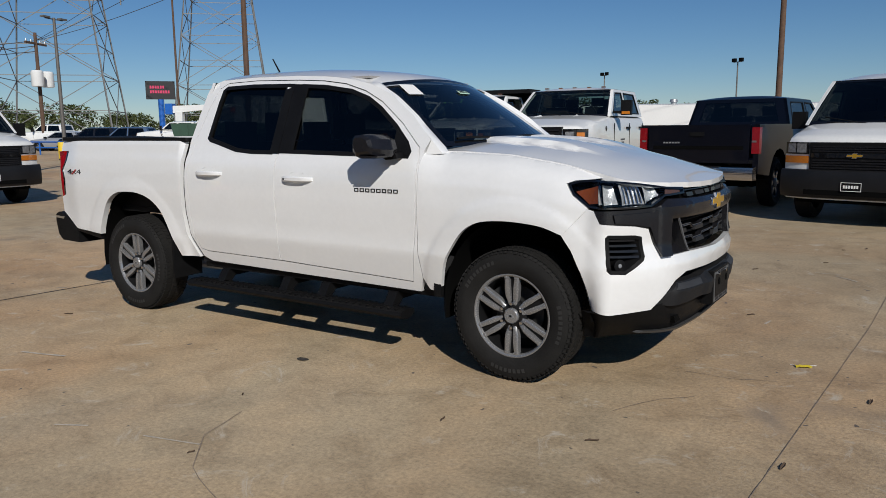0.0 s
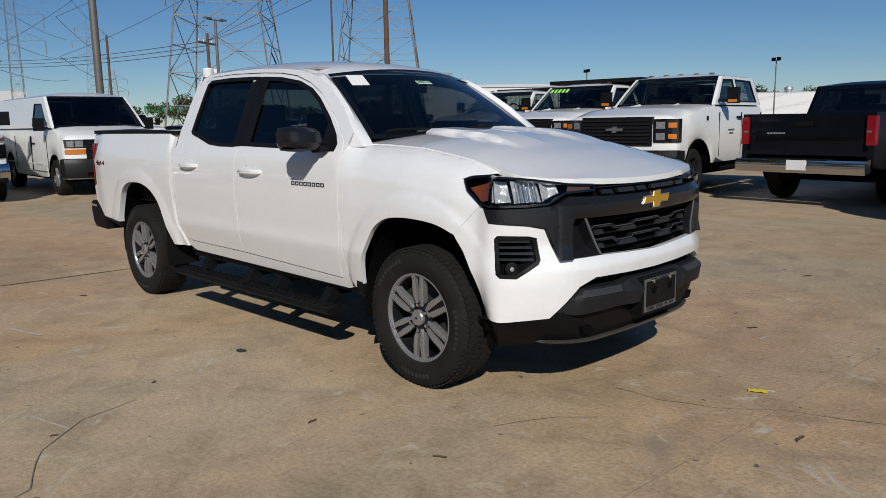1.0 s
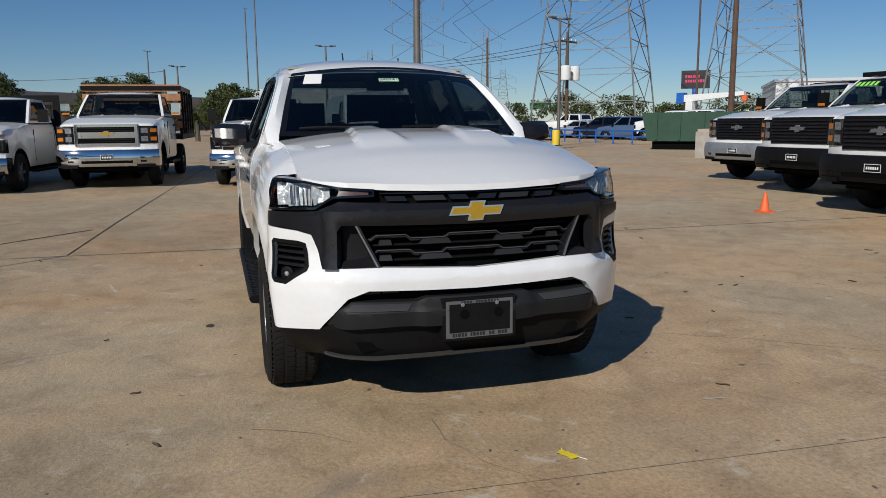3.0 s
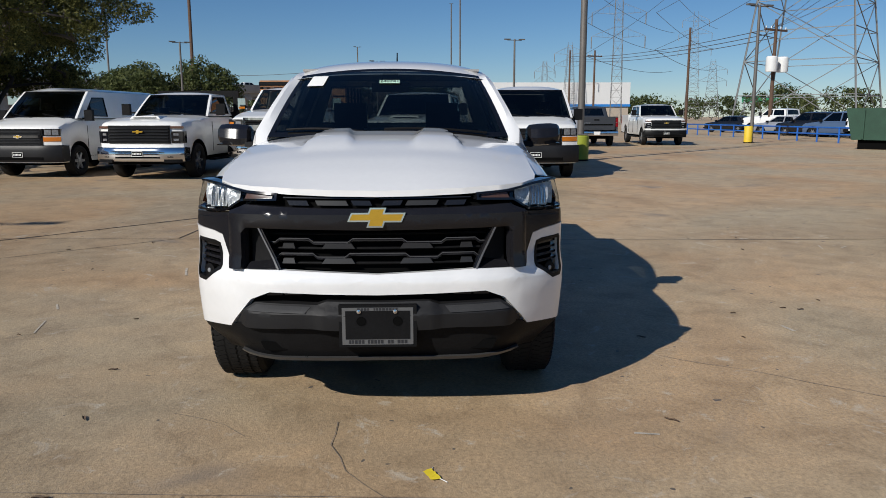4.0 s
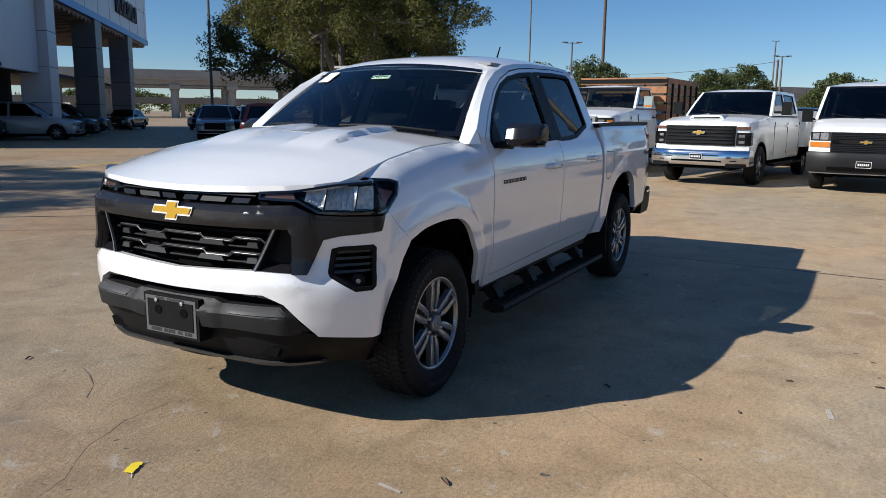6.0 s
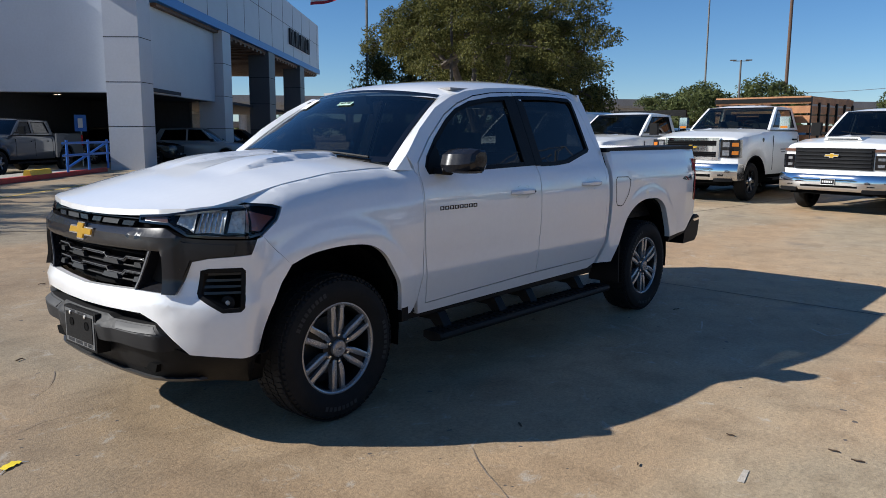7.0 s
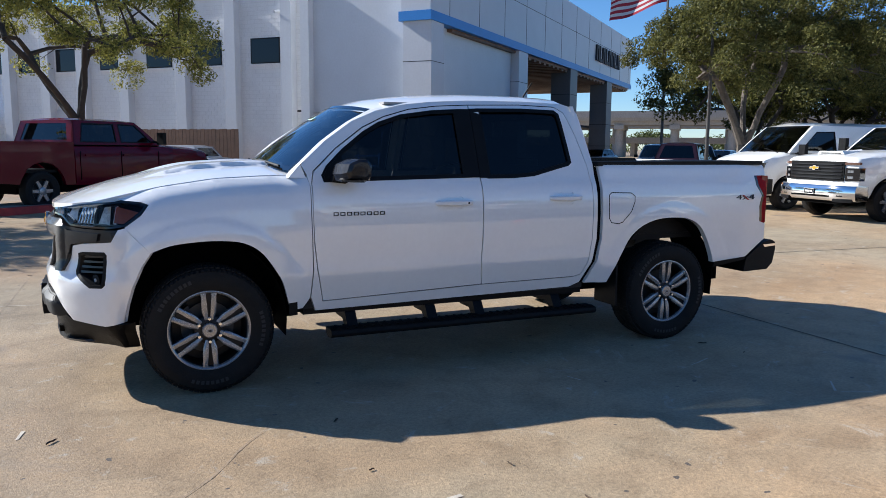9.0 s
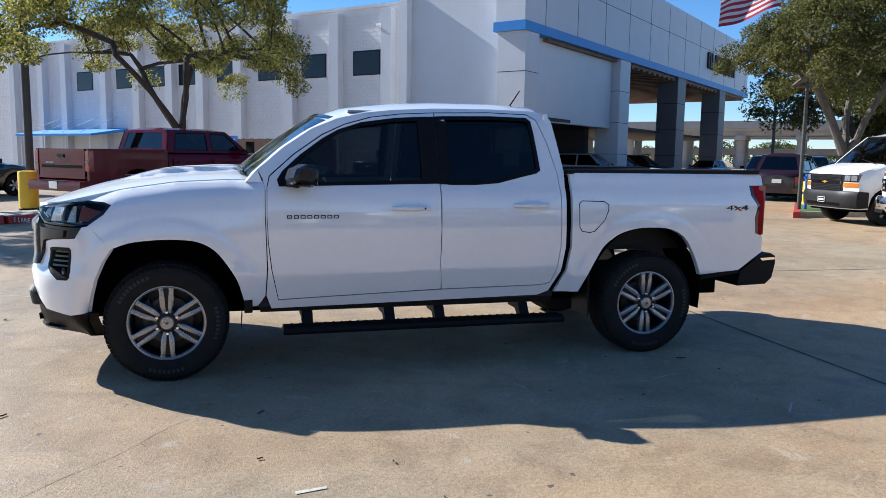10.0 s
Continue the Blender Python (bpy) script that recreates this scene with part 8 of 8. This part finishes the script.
# ---- trees ----
def leaf_mat(name, c, c2):
    m = bpy.data.materials.new(name)
    m.use_nodes = True
    nt = m.node_tree
    b = nt.nodes["Principled BSDF"]
    g = nt.nodes.new("ShaderNodeNewGeometry")
    mix = nt.nodes.new("ShaderNodeMix")
    mix.data_type = "RGBA"
    mix.inputs["A"].default_value, mix.inputs["B"].default_value = (*c, 1), (*c2, 1)
    nt.links.new(g.outputs["Random Per Island"], mix.inputs["Factor"])
    nt.links.new(mix.outputs["Result"], b.inputs["Base Color"])
    b.inputs["Roughness"].default_value = 0.6
    b.inputs["Specular IOR Level"].default_value = 0.2
    tr = nt.nodes.new("ShaderNodeBsdfTranslucent")
    nt.links.new(mix.outputs["Result"], tr.inputs["Color"])
    ms = nt.nodes.new("ShaderNodeMixShader")
    ms.inputs[0].default_value = 0.42
    nt.links.new(b.outputs[0], ms.inputs[1])
    nt.links.new(tr.outputs[0], ms.inputs[2])
    nt.links.new(ms.outputs[0], nt.nodes["Material Output"].inputs[0])
    return m


OAKLEAF = leaf_mat("oak_leaf", (0.036, 0.045, 0.012), (0.17, 0.162, 0.046))
OLIVELEAF = leaf_mat("dry_oak_leaf", (0.07, 0.085, 0.02), (0.38, 0.36, 0.09))
FARLEAF = leaf_mat("far_leaf", (0.04, 0.058, 0.02), (0.15, 0.17, 0.06))
BARK = mat("grey_oak_bark", (0.105, 0.088, 0.072), 0.9, vary=0.35, scale=6, bump=0.6, bscale=14)
BARKDARK = mat("dark_oak_bark", (0.05, 0.042, 0.036), 0.9, vary=0.3, scale=6, bump=0.5, bscale=14)


def tree(x, y, h, spread, seed, clumps, leaves, leaf, fork=1.4, low=2.6, stems=3, size=0.6, label="spreading live oak with a broad dense crown", leafmat=None, bark=None, shift=(0.0, 0.0), girth=0.16, group="oaks on the lot", sides=6, airy=0.0):
    """An oak: clumps of small leaves under a lumpy dome, each on a branch that grows from the nearest older limb."""
    rng = random.Random(seed)
    t = thing("tree", label, "tree", x, y, 0, 0, group=group)
    rad, mid = spread / 2, Vector((shift[0], shift[1], low))
    lobes = [(rng.uniform(0, 6.283), rng.uniform(0.10, 0.24)) for _ in range(4)]
    cents = []
    tries = 0
    while len(cents) < clumps and tries < clumps * 40:
        tries += 1
        a, u = rng.uniform(0, 6.283), rng.random()
        edge = 1.0 + sum(k * math.cos((i + 2) * (a - p)) for i, (p, k) in enumerate(lobes)) * 0.6
        rr = edge * rad * math.sqrt(u)
        dome = math.sqrt(max(0.0, 1 - min(1.0, u) ** 1.3))
        v = rng.random() ** 0.33
        c = mid + Vector((rr * math.cos(a), rr * math.sin(a), (h - low) * dome * v - 0.35 * (1 - v) * rng.random() + 0.12 * (h - low) * (1 - u)))
        near = size * (0.62 + 0.5 * airy)
        if all((c - q).length > near for q in cents):
            cents.append(c)
    # skeleton: trunk, main stems, then a branch to each clump
    nodes, up = [Vector((0, 0, -0.05)), Vector((0.03, 0.02, fork * 0.55)), Vector((0.0, 0.05, fork))], [-1, 0, 1]
    def grow(i, q, n, bend):
        p = nodes[i]
        side = Vector((rng.uniform(-1, 1), rng.uniform(-1, 1), rng.uniform(-0.2, 1.0))) * bend * (q - p).length
        for k in range(1, n + 1):
            f = k / n
            nodes.append(p.lerp(q, f) + side * f * (1 - f) + Vector((rng.gauss(0, 0.02), rng.gauss(0, 0.02), 0)) * (k < n))
            up.append(i)
            i = len(nodes) - 1
        return i
    for k in range(stems):
        a = 6.283 * k / stems + rng.uniform(-0.5, 0.5) + seed
        f = rng.uniform(0.20, 0.42)
        grow(2, Vector((shift[0] * 0.6 + f * rad * math.cos(a), shift[1] * 0.6 + f * rad * math.sin(a), low + 0.12 * (h - low))), 4, 0.22)
    for c in sorted(cents, key=lambda q: (q - nodes[2]).length):
        best = min(range(2, len(nodes)), key=lambda i: (nodes[i] - c).length + 0.35 * max(0.0, nodes[i].z - c.z + 0.15) + 0.12 * (nodes[i] - nodes[2]).length)
        grow(best, c, 3, 0.22)
    count = [0] * len(nodes)
    for i in range(len(nodes) - 1, 0, -1):
        count[i] += 1
        count[up[i]] += count[i]
    top = count[2]
    bm = bmesh.new()
    for i in range(1, len(nodes)):
        r1 = max(0.008, girth * (count[i] / top) ** 0.46)
        r0 = max(0.008, girth * (min(top, count[up[i]]) / top) ** 0.46)
        r0 = min(r0, r1 * 1.6)
        if i == 1:
            r0 = girth * 1.35
        add_tube(bm, nodes[up[i]], nodes[i], r0, r1, 9 if r1 > 0.06 else sides)
    part("trunk", bm, bark or BARK, t)
    vs, fs = [], []
    per = leaves // max(1, len(cents))
    for q in cents:
        cr = size * rng.uniform(0.65, 1.25)
        flat = rng.uniform(0.5, 0.8)
        for _ in range(int(per * rng.uniform(0.7, 1.3))):
            d = Vector((rng.gauss(0, 1), rng.gauss(0, 1), rng.gauss(0.15, 1))).normalized()
            k = (0.35 + 0.65 * rng.random() ** 0.5) * (1 + 0.22 * math.sin(5 * d.x + 3 * d.z + q.x) * math.sin(4 * d.y + q.y))
            c = q + Vector((d.x, d.y, d.z * flat)) * cr * k
            s = leaf * rng.uniform(0.6, 1.2)
            u = (d * 0.5 + Vector((rng.gauss(0, 0.6), rng.gauss(0, 0.6), 0.35 + rng.gauss(0, 0.5)))).normalized()
            w = u.orthogonal().normalized()
            w.rotate(Matrix.Rotation(rng.uniform(0, 6.28), 3, u))
            b = u.cross(w)
            i = len(vs)
            vs += [c - w * s, c + b * s * 0.42, c + w * s, c - b * s * 0.42]
            fs.append((i, i + 1, i + 2, i + 3))
    me = bpy.data.meshes.new("crown")
    me.from_pydata([tuple(v) for v in vs], [], fs)
    me.materials.append(leafmat or OAKLEAF)
    c = new("crown", me)
    c.parent = t
    return t


tree(-15.2, -11.8, 6.0, 6.9, 6, 140, 100000, 0.048, 1.6, 3.2, 3, 0.5, shift=(-0.3, 0.2), girth=0.16, airy=0.25)
tree(-23.6, -19.5, 6.4, 8.0, 8, 110, 45000, 0.085, 1.6, 2.9, 3, 0.7, bark=BARKDARK, airy=0.2)
tree(-28.0, -18.5, 6.2, 8.0, 9, 100, 30000, 0.10, 1.4, 2.7, 3, 0.8, bark=BARKDARK)
tree(-31.5, -22.5, 6.4, 8.5, 12, 90, 26000, 0.11, 1.4, 2.5, 3, 0.8, bark=BARKDARK)
tree(2.7, -18.2, 7.2, 9.6, 21, 180, 80000, 0.055, 1.95, 3.6, 4, 0.52, "open-crowned live oak with dark bare limbs", OLIVELEAF, BARKDARK, (0.8, -0.3), 0.15, airy=0.35)
tree(10.2, -12.8, 6.2, 6.5, 23, 70, 18000, 0.08, 1.8, 2.6, 3, 0.55, "small live oak beside the fire lane", OLIVELEAF, BARKDARK, airy=0.3)
for k, (x, y, h, s) in enumerate(((-66, -19.5, 6.0, 7), (-62, -24, 5.4, 7), (-92, -9.5, 6.6, 9), (-86, -12.5, 6.0, 7), (-80, 0.8, 5.0, 7), (-84, -33, 6.5, 9), (-96, -44, 6.5, 9))):
    tree(x, y, h, s, 30 + k, 80, 9000, 0.17, 1.0, 1.5, 3, 0.8, "distant bushy oak beyond the lot", FARLEAF, BARKDARK, group="distant trees", sides=4)
for k in range(36):
    a = radians(104 + k * 4.2)
    d = 290 + 30 * math.sin(k * 2.1)
    x, y = d * math.cos(a), d * math.sin(a)
    tree(x, y, (9 if k < 22 else 6) + 2 * math.sin(k * 1.7), 24, 60 + k, 40, 2400, 0.62, 0.8, 0.8, 2, 2.6, "far belt of dark trees on the skyline", FARLEAF, BARKDARK, group="far tree belt", sides=4)
# feathery palm clumps behind the trucks
PALM = leaf_mat("palm_leaf", (0.05, 0.07, 0.015), (0.15, 0.15, 0.04))
for k, (x, y) in enumerate(((-60, 0.4), (-63, -2.4), (-66, 2.0))):
    rng = random.Random(80 + k)
    p = thing("palm", "short yellow-green fan palm", "palm", x, y, 0, 0, group="palms")
    part("trunk", tube((0, 0, 0), (0, 0, 1.8), 0.22, 0.18), BARK, p)
    bm = bmesh.new()
    for i in range(46):
        a, e = rng.uniform(0, 6.28), rng.uniform(-0.2, 1.3)
        prev = None
        for j in range(5):
            u = j / 4
            r = 1.6 * u
            c = Vector((r * math.cos(a) * math.cos(e * (1 - 0.5 * u)), r * math.sin(a) * math.cos(e * (1 - 0.5 * u)), 1.8 + 1.6 * u * math.sin(e) - 0.9 * u * u))
            s = Vector((-math.sin(a), math.cos(a), 0)) * 0.13 * (1 - u * 0.8)
            ring = [bm.verts.new(c + s), bm.verts.new(c - s)]
            if prev:
                bm.faces.new((prev[0], prev[1], ring[1], ring[0]))
            prev = ring
    part("fronds", bm, PALM, p)

# ---- more parked cars ----
cars = [(-30, 25.5, -150, BLACKPAINT, "black sport utility", "suv"), (-33.5, 26.5, -150, SILVERPAINT, "silver sport utility", "suv"), (-45, 28.5, -150, BLUEPAINT, "dark blue sport utility", "suv"), (-49, 28.5, -150, BLACKPAINT, "black sport utility", "suv"), (-53, 28.5, -150, SILVERPAINT, "silver car", "sedan"), (-62, 28, -150, BLACKPAINT, "black car", "sedan")]
for x, y, rz, m, nm, kd in cars:
    far_car("parked_car", x, y, rz, m, nm + " behind the blue rail", kd, group="cars behind the blue rail")
for x, y, rz, m, nm, kd in ((-37, -40, 32, BLUEPAINT, "dusty blue sport utility", "suv"), (-41, -36.5, 32, BLACKPAINT, "black sport utility", "suv"), (-44.5, -33, 32, BLACKPAINT, "black car", "sedan"), (-48, -30, 32, SILVERPAINT, "silver car", "sedan"), (-51, -26.5, 32, FLEETWHITE, "white car", "sedan"), (-33, -44, 32, BLACKPAINT, "black car", "sedan"), (-34, -26, 32, SILVERPAINT, "silver car", "sedan"), (-37, -23, 32, FLEETWHITE, "white car", "sedan"), (-31, -29, 32, BLACKPAINT, "black car", "sedan")):
    far_car("parked_car", x, y, rz, m, nm + " parked under the trees by the overpass", kd, group="cars by the overpass")
for x, y, rz, m, nm, kd in ((-13.5, -31.5, 133, BLACKPAINT, "black sport utility in the showroom garage", "suv"), (-17, -31, 133, SILVERPAINT, "silver sport utility in the showroom garage", "suv"), (-20.5, -34.5, 133, BLACKPAINT, "black sport utility in the showroom garage", "suv"), (-24, -38, 133, BLACKPAINT, "black sport utility in the showroom garage", "suv"), (-0.5, -27.5, -40, SILVERPAINT, "silver hatchback by the timber fence", "sedan"), (9.5, -20.5, -130, BLACKPAINT, "black sport utility beside the awning", "suv"), (-10.2, -34.2, 100, BLACKPAINT, "black sport utility inside the garage", "suv")):
    far_car("parked_car", x, y, rz, m, nm, kd, group="cars at the showroom")
for x, y, rz, m, nm in ((-24.4, -26.6, 44, SILVERPAINT, "silver"), (-26.4, -28.0, 60, BLACKPAINT, "black"), (-27.2, -26.6, 50, FLEETWHITE, "white"), (-21.6, -16.2, 35, BLACKPAINT, "dark"), (-24.4, -15.0, 35, FLEETWHITE, "white"), (-27.4, -13.4, 35, GREYPAINT, "grey")):
    far_car("parked_car", x, y, rz, m, nm + " sport utility in the shade of the oaks", "suv", group="cars under the oaks")
far_car("parked_car", -17.5, -3.6, -10, SILVERPAINT, "pale car behind the stake truck", "suv", group="second row")
far_car("parked_car", -21.5, 1.0, -8, BLACKPAINT, "dark car behind the service pickup", "suv", group="second row")
far_car("parked_car", -18.6, 2.2 + 3.2, 178, SILVERPAINT, "silver sport utility in the second row", "suv", group="second row").location.x = -24.5
far_car("parked_car", -21.5, -8.5, -8, FLEETWHITE, "white car in the second row", "suv", group="second row")
for x, y in ((-37, 27.0), (-41, 28.0), (-57.5, 28.5)):
    work_pickup("fleet_pickup", x, y, -150, "white crew-cab pickup in the row behind the blue rail", FLEETWHITE, "hd", "crew", "bed", False, group="white pickups behind the rail")
work_pickup("crane_truck", -48.4, 39.4, -150, "white crane truck with a service body", FLEETWHITE, "hd", "regular", "utility", False, group="crane truck")
cr = thing("truck_crane", "white folding crane boom with a blue winch", "crane", -50.9, 37.8, 1.6, 30)
part("mast", box(-0.3, 0.3, -0.3, 0.3, 0.0, 1.4), FLEETWHITE, cr, bevel=0.05)
part("boom", prism([(-0.6, 1.3), (4.6, 1.75), (4.6, 2.05), (-0.6, 1.9)], -0.22, 0.22), FLEETWHITE, cr, bevel=0.04)
part("winch", box(-1.1, -0.5, -0.4, 0.4, 1.2, 2.1), RAILBLUE, cr, bevel=0.05)
part("hook_block", box(4.4, 4.8, -0.15, 0.15, 1.3, 1.75), ORANGE, cr, bevel=0.03)
